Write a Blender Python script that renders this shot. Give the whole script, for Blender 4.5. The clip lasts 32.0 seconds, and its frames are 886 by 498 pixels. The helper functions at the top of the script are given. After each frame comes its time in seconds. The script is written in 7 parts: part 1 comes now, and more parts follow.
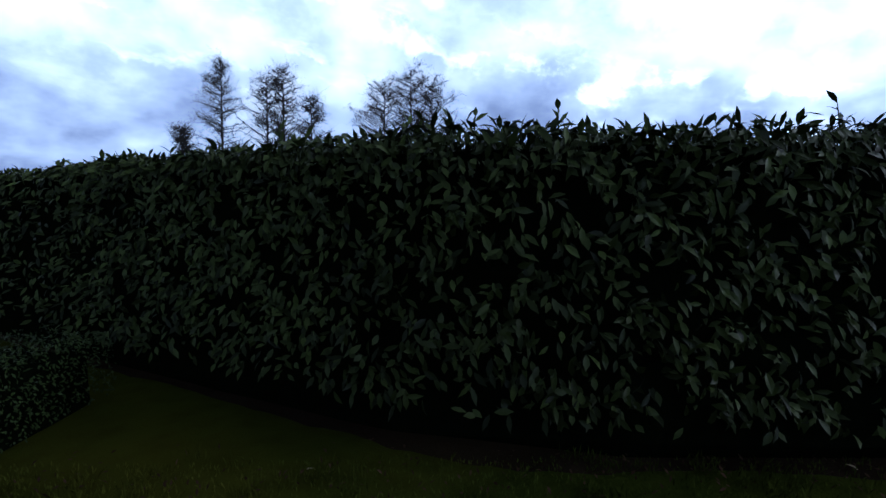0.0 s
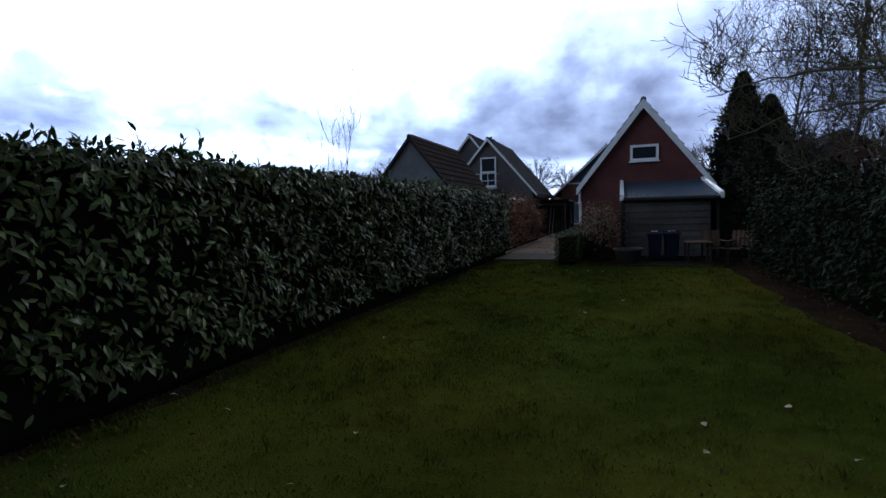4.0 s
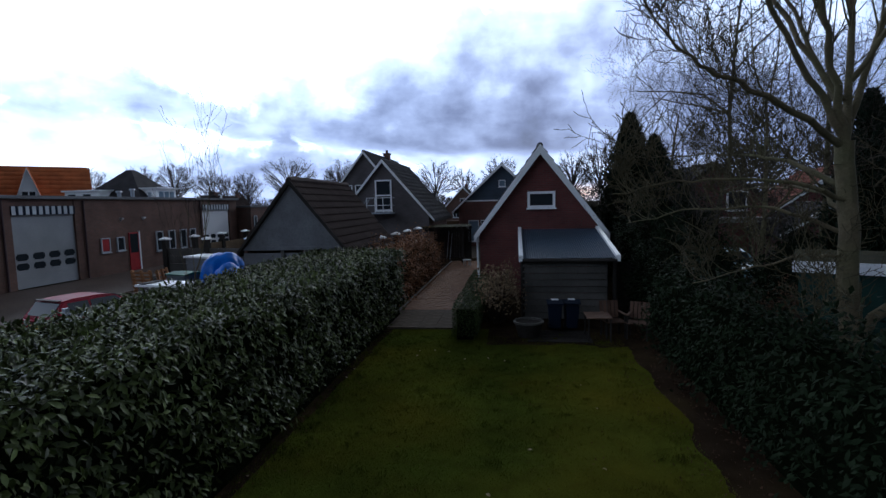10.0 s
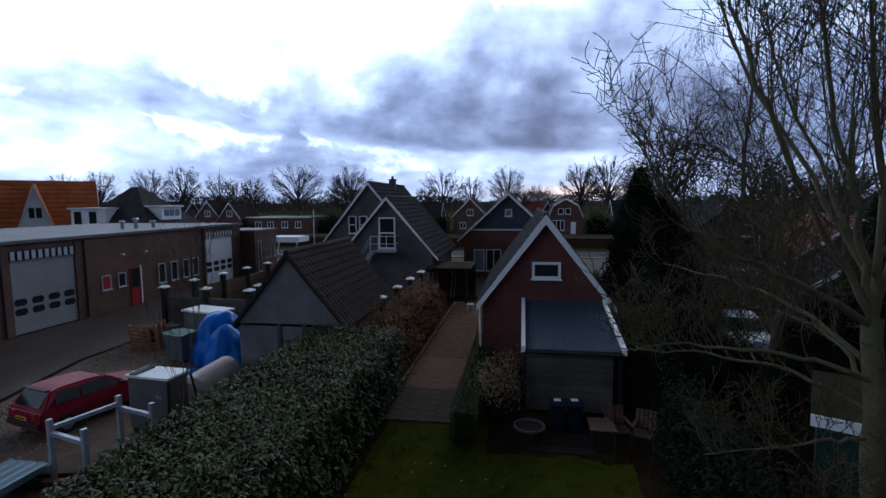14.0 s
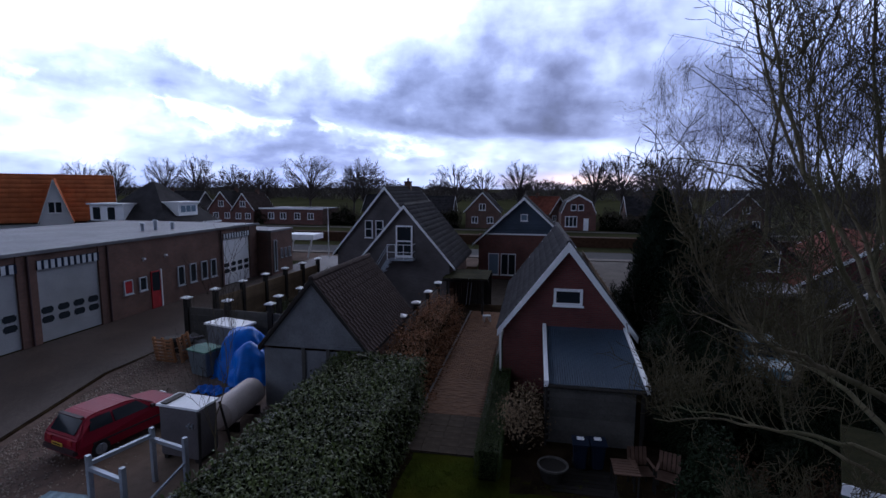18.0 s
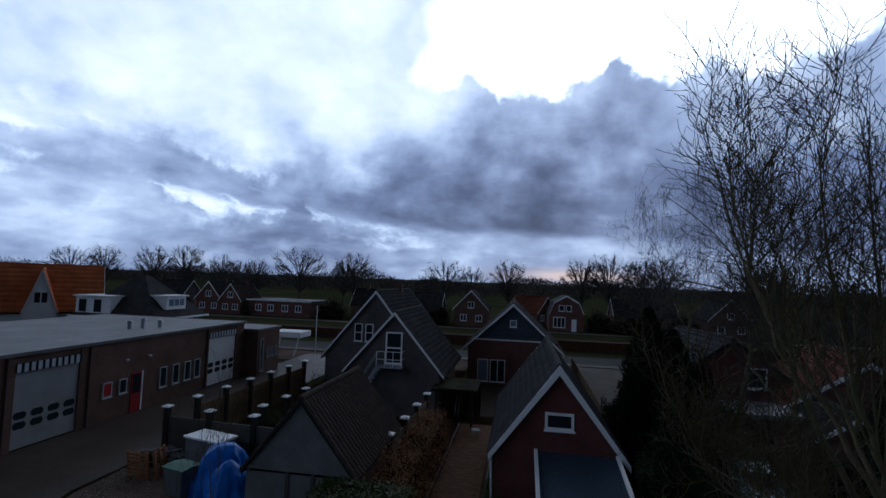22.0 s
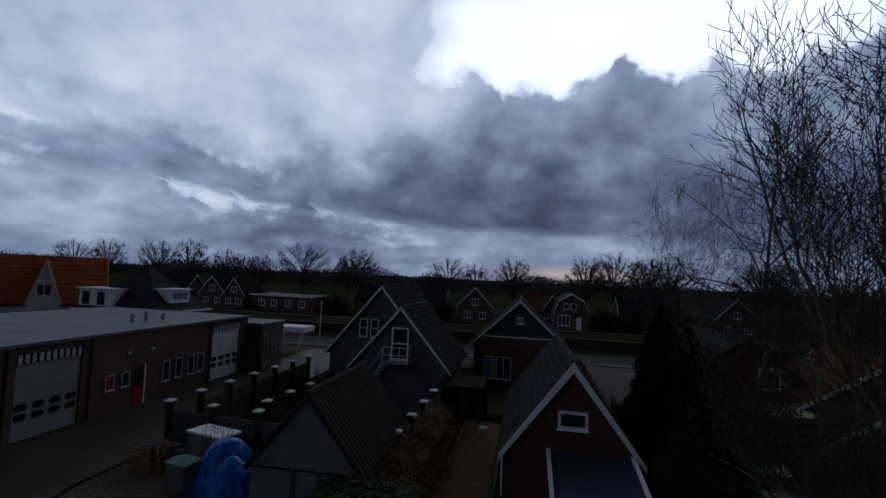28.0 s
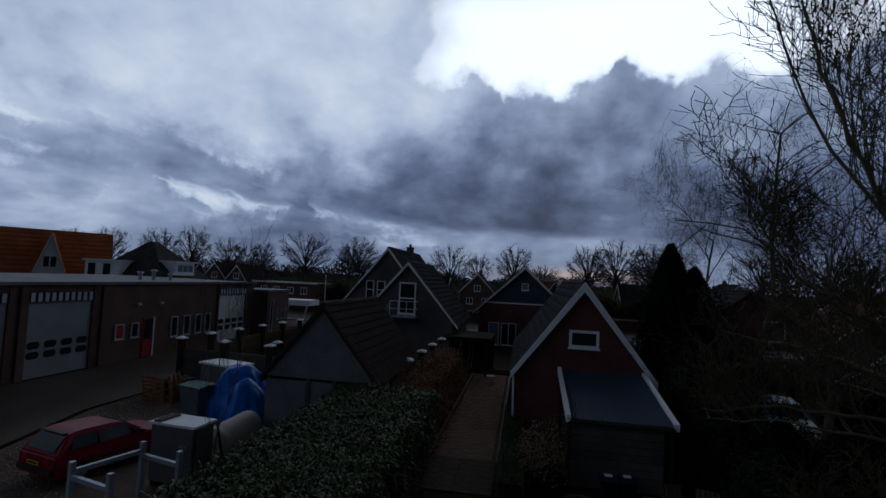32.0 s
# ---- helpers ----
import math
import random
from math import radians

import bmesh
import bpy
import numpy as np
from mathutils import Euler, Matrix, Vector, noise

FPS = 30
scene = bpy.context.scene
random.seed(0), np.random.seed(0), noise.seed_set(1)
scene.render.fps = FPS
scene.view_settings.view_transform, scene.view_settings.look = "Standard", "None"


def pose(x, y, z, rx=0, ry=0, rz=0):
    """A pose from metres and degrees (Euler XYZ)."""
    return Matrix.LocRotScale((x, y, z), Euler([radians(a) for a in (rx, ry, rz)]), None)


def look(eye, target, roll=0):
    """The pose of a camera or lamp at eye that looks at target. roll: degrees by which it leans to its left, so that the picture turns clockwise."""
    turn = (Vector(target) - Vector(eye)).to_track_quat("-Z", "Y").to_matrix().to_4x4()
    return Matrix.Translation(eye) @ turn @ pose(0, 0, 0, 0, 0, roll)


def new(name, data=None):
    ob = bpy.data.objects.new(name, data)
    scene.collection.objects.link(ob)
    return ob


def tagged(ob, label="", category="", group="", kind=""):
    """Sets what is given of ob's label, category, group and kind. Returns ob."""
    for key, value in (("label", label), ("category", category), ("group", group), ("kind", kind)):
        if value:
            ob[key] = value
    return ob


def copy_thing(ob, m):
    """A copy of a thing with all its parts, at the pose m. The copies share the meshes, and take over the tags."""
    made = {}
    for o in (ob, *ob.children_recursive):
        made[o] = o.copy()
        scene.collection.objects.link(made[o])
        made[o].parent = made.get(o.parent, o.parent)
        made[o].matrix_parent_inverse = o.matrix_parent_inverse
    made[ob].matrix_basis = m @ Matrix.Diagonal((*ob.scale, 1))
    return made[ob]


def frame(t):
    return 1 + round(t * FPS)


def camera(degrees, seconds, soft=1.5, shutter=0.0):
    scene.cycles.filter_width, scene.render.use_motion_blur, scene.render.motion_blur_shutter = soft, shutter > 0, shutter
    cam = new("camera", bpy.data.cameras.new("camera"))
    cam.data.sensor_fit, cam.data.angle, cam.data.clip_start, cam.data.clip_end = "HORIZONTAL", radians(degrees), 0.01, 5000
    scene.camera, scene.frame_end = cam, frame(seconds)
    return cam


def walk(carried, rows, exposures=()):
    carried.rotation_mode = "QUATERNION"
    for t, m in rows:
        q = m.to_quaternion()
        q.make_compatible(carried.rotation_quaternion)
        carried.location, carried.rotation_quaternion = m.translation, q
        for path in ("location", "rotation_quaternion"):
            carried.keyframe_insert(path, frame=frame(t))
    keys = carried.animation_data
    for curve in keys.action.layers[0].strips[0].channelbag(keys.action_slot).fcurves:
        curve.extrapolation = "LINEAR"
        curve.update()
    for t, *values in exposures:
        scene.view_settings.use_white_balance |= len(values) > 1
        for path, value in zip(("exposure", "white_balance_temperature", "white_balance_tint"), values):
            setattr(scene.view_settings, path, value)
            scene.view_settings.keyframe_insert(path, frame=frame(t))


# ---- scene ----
cam = camera(84.0, 32.0, soft=1.5)
PATH = [
    (0.0, (2.156, 0.340, 1.497), (-7.822, 0.806, 1.021), 0.48),
    (0.5, (2.050, 0.333, 1.467), (-7.838, 1.767, 1.051), 0.33),
    (1.0, (2.068, 0.321, 1.438), (-7.667, 2.578, 1.072), -0.17),
    (1.5, (2.164, 0.315, 1.428), (-7.361, 3.331, 1.012), -0.89),
    (2.0, (2.277, 0.258, 1.389), (-6.828, 4.376, 1.011), -1.46),
    (2.5, (2.425, -0.178, 1.442), (-5.166, 6.310, 0.907), -1.02),
    (3.0, (2.736, -0.270, 1.374), (-3.546, 7.498, 0.931), -2.18),
    (3.5, (2.920, -0.137, 1.455), (-2.164, 8.455, 0.874), -1.99),
    (4.0, (2.983, -0.118, 1.546), (-0.429, 9.253, 0.814), -1.55),
    (4.5, (2.755, -0.056, 1.568), (1.127, 9.779, 0.781), -1.47),
    (6.5, (2.747, 1.328, 1.376), (1.262, 11.189, 0.631), -1.27),
    (7.0, (2.785, 1.543, 1.394), (1.374, 11.415, 0.640), -1.36),
    (7.5, (2.806, 1.726, 1.538), (1.327, 11.585, 0.745), -1.47),
    (8.0, (2.788, 1.838, 1.859), (1.209, 11.683, 1.093), -1.70),
    (8.5, (2.767, 1.763, 2.250), (1.012, 11.580, 1.514), -1.65),
    (9.0, (2.746, 1.632, 2.626), (1.026, 11.452, 1.842), -1.74),
    (9.5, (2.772, 1.612, 3.081), (1.174, 11.446, 2.219), -1.06),
    (10.0, (2.833, 1.657, 3.499), (1.377, 11.508, 2.585), -1.41),
    (10.5, (2.872, 1.752, 3.847), (1.427, 11.606, 2.946), -1.06),
    (11.0, (2.929, 1.854, 4.158), (1.415, 11.697, 3.251), -1.09),
    (11.5, (2.990, 1.971, 4.526), (1.451, 11.806, 3.572), -1.02),
    (12.0, (2.997, 2.021, 4.861), (1.479, 11.859, 3.909), -1.09),
    (12.5, (2.973, 2.111, 5.148), (1.386, 11.940, 4.220), -0.87),
    (13.0, (2.952, 2.291, 5.468), (1.302, 12.109, 4.523), -0.84),
    (13.5, (2.943, 2.382, 5.712), (1.260, 12.196, 4.793), -0.79),
    (14.0, (2.948, 2.412, 5.995), (1.352, 12.236, 5.026), -0.47),
    (14.5, (2.970, 2.404, 6.278), (1.456, 12.241, 5.308), -0.26),
    (15.0, (2.942, 2.409, 6.523), (1.407, 12.245, 5.567), -0.14),
    (15.5, (2.946, 2.390, 6.767), (1.452, 12.232, 5.810), -0.14),
    (17.5, (2.654, 2.439, 7.335), (1.300, 12.307, 6.440), 0.48),
    (18.0, (2.468, 2.412, 7.318), (0.699, 12.177, 6.086), 0.36),
    (18.5, (2.613, 2.668, 7.642), (0.860, 12.013, 4.543), -1.89),
    (19.0, (2.757, 2.876, 7.895), (0.962, 11.418, 3.014), -4.69),
    (19.5, (2.924, 3.002, 7.988), (0.877, 10.452, 1.640), -8.28),
    (20.0, (2.848, 3.115, 8.347), (0.860, 10.795, 2.259), -7.53),
    (20.5, (2.572, 2.951, 8.692), (0.906, 11.763, 4.268), -4.25),
    (21.0, (2.321, 2.517, 8.758), (0.782, 12.074, 6.248), -1.38),
    (21.5, (2.258, 2.178, 8.596), (0.706, 12.049, 8.198), 0.69),
    (22.0, (2.330, 1.931, 8.311), (0.750, 11.786, 8.937), 2.07),
    (22.5, (2.320, 1.814, 8.219), (0.793, 11.666, 9.000), 2.47),
    (23.0, (2.391, 1.807, 8.220), (0.931, 11.673, 8.944), 2.39),
    (23.5, (2.393, 1.807, 8.166), (0.766, 11.651, 8.837), 2.41),
    (24.0, (2.294, 1.795, 8.129), (0.520, 11.615, 8.769), 2.27),
    (24.5, (2.296, 1.825, 8.087), (0.557, 11.655, 8.680), 2.40),
    (26.5, (2.140, 1.954, 8.182), (0.521, 11.806, 8.754), 2.45),
    (27.0, (2.098, 2.159, 8.210), (0.428, 12.001, 8.786), 2.53),
    (27.5, (2.019, 2.313, 8.210), (0.297, 12.147, 8.782), 2.56),
    (28.0, (1.969, 2.410, 8.163), (0.332, 12.258, 8.734), 2.63),
    (28.5, (1.856, 2.437, 8.094), (0.339, 12.305, 8.657), 2.76),
    (29.0, (1.792, 2.536, 7.825), (0.127, 12.381, 8.371), 2.69),
    (29.5, (1.760, 2.655, 7.477), (-0.113, 12.463, 8.029), 2.50),
    (30.0, (1.738, 2.624, 7.110), (0.014, 12.461, 7.628), 2.46),
    (30.5, (1.750, 2.515, 6.712), (0.191, 12.376, 7.280), 2.80),
    (31.0, (1.731, 2.463, 6.291), (0.168, 12.323, 6.871), 2.88),
    (31.5, (1.714, 2.360, 5.860), (0.212, 12.228, 6.464), 2.73),
    (32.0, (1.667, 2.326, 5.404), (0.032, 12.174, 5.995), 2.79),
]

LIGHT = [(0.0, -0.95, 5050), (2.0, -0.8, 5150), (4.5, -0.35, 5500), (9.0, -0.4, 5600), (13.0, -0.7, 5450), (17.8, -0.8, 5400), (18.5, 0.45, 5400), (19.0, 1.75, 5400), (19.5, 2.6, 5300),
         (20.1, 2.6, 5300), (20.6, 2.45, 5050), (21.1, 1.6, 5100), (21.6, -0.25, 5400), (22.0, -1.65, 5300), (22.4, -2.1, 5400), (24.0, -2.35, 5450), (32.0, -2.4, 5450)]
walk(cam, [(t, look(eye, target, roll)) for t, eye, target, roll in PATH],
     exposures=[(t, e, k, 22 if 13.0 < t < 21.5 else 10) for t, e, k in LIGHT])

# ---------------------------------------------------------------- sky and light
SUN_AZ, SUN_EL = -6.0, 33.0          # degrees, azimuth from +y to the left


def make_world():
    w = bpy.data.worlds.new("sky")
    w.use_nodes = True
    nt = w.node_tree
    nt.nodes.clear()
    n, l = nt.nodes.new, nt.links.new
    out, bg = n("ShaderNodeOutputWorld"), n("ShaderNodeBackground")
    sky = n("ShaderNodeTexSky")
    sky.sky_type, sky.sun_disc = "NISHITA", False
    sky.sun_elevation, sky.sun_rotation = radians(SUN_EL), radians(-SUN_AZ)
    sky.air_density, sky.dust_density = 1.2, 2.0
    co = n("ShaderNodeTexCoord")
    sep = n("ShaderNodeSeparateXYZ")
    l(co.outputs["Generated"], sep.inputs[0])

    def op(kind, a, b=None, clamp=False):
        m = n("ShaderNodeMath")
        m.operation, m.use_clamp = kind, clamp
        for i, v in enumerate((a, b)):
            if v is None:
                continue
            if isinstance(v, (int, float)):
                m.inputs[i].default_value = v
            else:
                l(v, m.inputs[i])
        return m.outputs[0]

    def ramp(v, *stops):
        r = n("ShaderNodeValToRGB")
        while len(r.color_ramp.elements) < len(stops):
            r.color_ramp.elements.new(0.5)
        for e, (p, c) in zip(r.color_ramp.elements, stops):
            e.position, e.color = p, (*c, 1) if not isinstance(c, (int, float)) else (c, c, c, 1)
        l(v, r.inputs[0])
        return r.outputs[0]

    x, y, z = sep.outputs
    zz = op("MAXIMUM", z, 0.0)
    den = op("ADD", zz, 0.30)
    px, py = op("DIVIDE", x, den), op("DIVIDE", y, den)
    comb = n("ShaderNodeCombineXYZ")
    l(px, comb.inputs[0]), l(py, comb.inputs[1])

    def cloud(scale, detail, offset, dist=0.0):
        t = n("ShaderNodeTexNoise")
        t.inputs["Scale"].default_value, t.inputs["Detail"].default_value = scale, detail
        t.inputs["Roughness"].default_value, t.inputs["Distortion"].default_value = 0.55, dist
        mp = n("ShaderNodeMapping")
        mp.inputs["Location"].default_value = offset
        l(comb.outputs[0], mp.inputs[0]), l(mp.outputs[0], t.inputs["Vector"])
        return t.outputs[0]

    def field(vec, scale, detail, rough=0.5):
        t = n("ShaderNodeTexNoise")
        t.inputs["Scale"].default_value, t.inputs["Detail"].default_value = scale, detail
        t.inputs["Roughness"].default_value = rough
        l(vec, t.inputs["Vector"])
        return op("SUBTRACT", t.outputs[0], 0.5)

    def smooth(v, lo, hi, a, b):
        m = n("ShaderNodeMapRange")
        m.interpolation_type = "SMOOTHSTEP"
        for key, k in (("From Min", lo), ("From Max", hi), ("To Min", a), ("To Max", b)):
            m.inputs[key].default_value = k
        l(v, m.inputs["Value"])
        return m.outputs[0]

    def bump(v, centre, half):
        d = op("DIVIDE", op("SUBTRACT", v, centre), half)
        return op("POWER", 2.718, op("MULTIPLY", op("MULTIPLY", d, d), -1.0))

    def times(*vs):
        r = vs[0]
        for v in vs[1:]:
            r = op("MULTIPLY", r, v)
        return r

    def plus(*vs):
        r = vs[0]
        for v in vs[1:]:
            r = op("ADD", r, v)
        return r

    az, el = op("ARCTAN2", x, y), op("ARCSINE", z)
    puff, curl = field(co.outputs["Generated"], 5.5, 3, 0.45), field(co.outputs["Generated"], 17.0, 5, 0.55)
    cell = n("ShaderNodeTexVoronoi")
    cell.feature = "SMOOTH_F1"
    cell.inputs["Scale"].default_value, cell.inputs["Smoothness"].default_value = 10.0, 0.35
    warp = n("ShaderNodeVectorMath")
    warp.operation = "ADD"
    bend_ = n("ShaderNodeTexNoise")
    bend_.inputs["Scale"].default_value, bend_.inputs["Detail"].default_value = 14.0, 4.0
    sc_ = n("ShaderNodeVectorMath")
    sc_.operation = "SCALE"
    sc_.inputs["Scale"].default_value = 0.10
    l(bend_.outputs["Color"], sc_.inputs[0]), l(co.outputs["Generated"], bend_.inputs["Vector"])
    l(sc_.outputs[0], warp.inputs[1])
    crest = n("ShaderNodeCombineXYZ")
    l(times(az, 1.0), crest.inputs[0]), l(times(el, 0.05), crest.inputs[1])
    l(crest.outputs[0], warp.inputs[0])
    l(warp.outputs[0], cell.inputs["Vector"])
    heap = op("SUBTRACT", cell.outputs["Distance"], 0.35)
    big, fine = cloud(1.3, 4, (3.1, 0.4, 0), 0.2), cloud(4.2, 8, (7.7, 2.2, 4), 0.2)
    flat = n("ShaderNodeCombineXYZ")
    l(times(az, 2.4), flat.inputs[0]), l(times(plus(el, times(az, 0.20), times(curl, 0.05), times(puff, 0.05)), 11.0), flat.inputs[1])
    veil = field(flat.outputs[0], 1.6, 7, 0.55)
    # a heaped bank ahead with a dark belly, the bright gap over its crest, thin bars of light under it
    elp = plus(el, times(puff, 0.03), times(heap, 0.09), times(curl, 0.06))
    azp = plus(az, times(puff, 0.30), times(curl, 0.06))
    over = times(smooth(elp, 0.385, 0.42, 0.0, 1.0), smooth(azp, -0.27, -0.13, 0.0, 1.0), smooth(azp, 0.46, 0.66, 1.0, 0.0))
    belly = times(smooth(plus(el, times(curl, 0.03), times(az, 0.06)), 0.082, 0.112, 0.36, 1.0), smooth(plus(elp, smooth(az, -0.65, -0.05, 0.17, 0.0)), 0.16, 0.42, 1.0, 0.10), smooth(azp, -1.3, -0.5, 0.25, 1.0), smooth(az, 0.5, 1.2, 1.0, 0.3))
    bars = times(smooth(plus(veil, times(curl, 0.25)), 0.03, 0.24, 0.0, 1.0), bump(plus(el, times(az, 0.12)), 0.075, 0.07), smooth(az, -0.25, 0.0, 1.0, 0.0))
    slant = plus(el, times(az, 0.24), times(curl, 0.16), times(puff, 0.24), times(heap, 0.05), -0.008)
    streak = times(bump(slant, 0.0, 0.032), smooth(az, -0.38, -0.25, 1.0, 0.0), smooth(plus(veil, times(curl, 1.0)), -0.02, 0.16, 0.0, 1.0))
    shelf = times(bump(slant, 0.07, 0.035), smooth(az, -0.55, -0.30, 1.0, 0.0), smooth(plus(puff, veil), -0.2, 0.2, 0.4, 1.0))
    blob = n("ShaderNodeTexVoronoi")
    blob.feature = "SMOOTH_F1"
    blob.inputs["Scale"].default_value, blob.inputs["Smoothness"].default_value = 6.5, 0.5
    both, lift_ = n("ShaderNodeCombineXYZ"), n("ShaderNodeVectorMath")
    lift_.operation = "ADD"
    l(times(az, 1.0), both.inputs[0]), l(times(el, 1.25), both.inputs[1])
    l(both.outputs[0], lift_.inputs[0]), l(sc_.outputs[0], lift_.inputs[1])
    l(lift_.outputs[0], blob.inputs["Vector"])
    billow = op("SUBTRACT", 0.40, blob.outputs["Distance"])
    low = smooth(el, 0.0, 0.16, 1.0, 0.0)
    v = plus(0.61, times(op("SUBTRACT", big, 0.5), 0.6), times(op("SUBTRACT", fine, 0.5), 0.34), times(puff, 0.28), times(curl, 0.14))
    v = plus(v, smooth(az, -1.15, -0.75, -0.15, 0.0), times(smooth(az, -0.30, 0.05, 0.20, 0.05), smooth(el, 0.18, 0.36, 0.0, 1.0)))
    v = plus(v, times(belly, plus(-0.315, times(puff, 0.16), times(curl, 0.12))))
    v = plus(v, times(low, smooth(az, -0.3, 0.2, -0.07, -0.05)), times(bars, 0.30), times(streak, 0.13), times(shelf, -0.10), times(billow, smooth(el, 0.08, 0.18, 0.0, 0.20)))
    v = plus(v, times(over, 1.0))
    col = ramp(v, (0.02, (0.028, 0.039, 0.070)), (0.18, (0.074, 0.092, 0.155)), (0.34, (0.173, 0.205, 0.30)),
               (0.50, (0.362, 0.415, 0.53)), (0.66, (0.67, 0.72, 0.81)), (0.85, (1.0, 1.0, 1.0)))
    # unseen sky overhead and behind dimmed to darken the ground; bright ahead
    back = plus(times(x, 0.6), times(y, -0.8))
    deck = times(smooth(z, 0.47, 0.64, 1.0, 0.08), smooth(back, 0.10, 0.60, 1.0, 0.16), plus(1.0, times(over, 0.6)))
    glow = times(bump(el, 0.014, 0.013), bump(az, 0.10, 0.12), smooth(veil, -0.15, 0.15, 0.45, 1.0))
    mix = n("ShaderNodeMix")
    mix.data_type = "RGBA"
    l(op("MULTIPLY", glow, 0.8, True), mix.inputs["Factor"])
    l(col, mix.inputs["A"])
    mix.inputs["B"].default_value = (1.1, 0.72, 0.45, 1)
    thin = n("ShaderNodeMix")
    thin.data_type, thin.blend_type = "RGBA", "ADD"
    thin.inputs["Factor"].default_value = 1.0
    scale = n("ShaderNodeVectorMath")
    scale.operation = "SCALE"
    scale.inputs["Scale"].default_value = 0.002
    l(sky.outputs[0], scale.inputs[0])
    l(mix.outputs["Result"], thin.inputs["A"]), l(scale.outputs[0], thin.inputs["B"])
    l(thin.outputs["Result"], bg.inputs["Color"])
    l(op("MULTIPLY", deck, 3.4), bg.inputs["Strength"])
    l(bg.outputs[0], out.inputs[0])
    scene.world = w


make_world()
sun = new("sun", bpy.data.lights.new("sun", "SUN"))
sun.data.energy, sun.data.angle, sun.data.color = 0.5, radians(20), (1.0, 0.96, 0.9)
a_, e_ = radians(SUN_AZ), radians(SUN_EL)
sun.matrix_world = look((-math.sin(a_) * math.cos(e_) * 80, math.cos(a_) * math.cos(e_) * 80, math.sin(e_) * 80), (0, 0, 0))


# ---------------------------------------------------------------- materials
def mat(name, base, rough=0.8, vary=0.25, scale=3.0, fine=40.0, bump=0.2, metal=0.0, stain=None, stain_amt=0.0, rnd=0.0, spec=0.25, mid=0.0, patch=0.37):
    """A surface whose colour wanders at two scales, with fine relief."""
    m = bpy.data.materials.new(name)
    m.use_nodes = True
    nt = m.node_tree
    n, l = nt.nodes.new, nt.links.new
    b = nt.nodes["Principled BSDF"]
    co = n("ShaderNodeTexCoord")

    def noise_tex(s, d=4):
        t = n("ShaderNodeTexNoise")
        t.inputs["Scale"].default_value, t.inputs["Detail"].default_value = s, d
        l(co.outputs["Object"], t.inputs["Vector"])
        return t.outputs[0]

    def mixc(f, a, c, kind="MIX"):
        x = n("ShaderNodeMix")
        x.data_type, x.blend_type = "RGBA", kind
        for key, v in (("Factor", f), ("A", a), ("B", c)):
            if hasattr(v, "is_output"):
                l(v, x.inputs[key])
            elif key == "Factor":
                x.inputs[key].default_value = v
            else:
                x.inputs[key].default_value = (*v, 1)
        return x.outputs["Result"]

    def span(v, lo, hi):
        r = n("ShaderNodeMapRange")
        r.inputs["From Min"].default_value, r.inputs["From Max"].default_value = 0.3, 0.7
        r.inputs["To Min"].default_value, r.inputs["To Max"].default_value = lo, hi
        l(v, r.inputs["Value"])
        return r.outputs[0]

    coarse, grain = noise_tex(scale), noise_tex(fine, 6)
    dark = tuple(c * (1 - vary) for c in base)
    lite = tuple(min(1, c * (1 + vary)) for c in base)
    c = mixc(span(coarse, 0, 1), dark, lite)
    c = mixc(span(grain, 0, 0.5), c, tuple(v * 0.6 for v in base))
    if mid:
        c = mixc(span(noise_tex(scale * 7.0, 5), mid, -0.3), c, tuple(v * 0.35 for v in base))
    if stain:
        c = mixc(span(noise_tex(scale * patch, 6), -0.6 + stain_amt, stain_amt + 0.25), c, stain)
    if rnd:
        oi = n("ShaderNodeObjectInfo")
        ge = n("ShaderNodeNewGeometry")
        add = n("ShaderNodeMath")
        add.operation = "ADD"
        l(oi.outputs["Random"], add.inputs[0]), l(ge.outputs["Random Per Island"], add.inputs[1])
        hs = n("ShaderNodeHueSaturation")
        mr = n("ShaderNodeMapRange")
        mr.inputs["From Max"].default_value = 2.0
        mr.inputs["To Min"].default_value, mr.inputs["To Max"].default_value = 1 - rnd, 1 + rnd
        l(add.outputs[0], mr.inputs["Value"]), l(mr.outputs[0], hs.inputs["Value"]), l(c, hs.inputs["Color"])
        c = hs.outputs[0]
    l(c, b.inputs["Base Color"])
    l(span(grain, max(0.02, rough - 0.12), min(1, rough + 0.08)), b.inputs["Roughness"])
    b.inputs["Metallic"].default_value = metal
    b.inputs["Specular IOR Level"].default_value = spec
    if bump:
        bp = n("ShaderNodeBump")
        bp.inputs["Strength"].default_value, bp.inputs["Distance"].default_value = bump, 0.02
        l(grain, bp.inputs["Height"]), l(bp.outputs[0], b.inputs["Normal"])
    return m


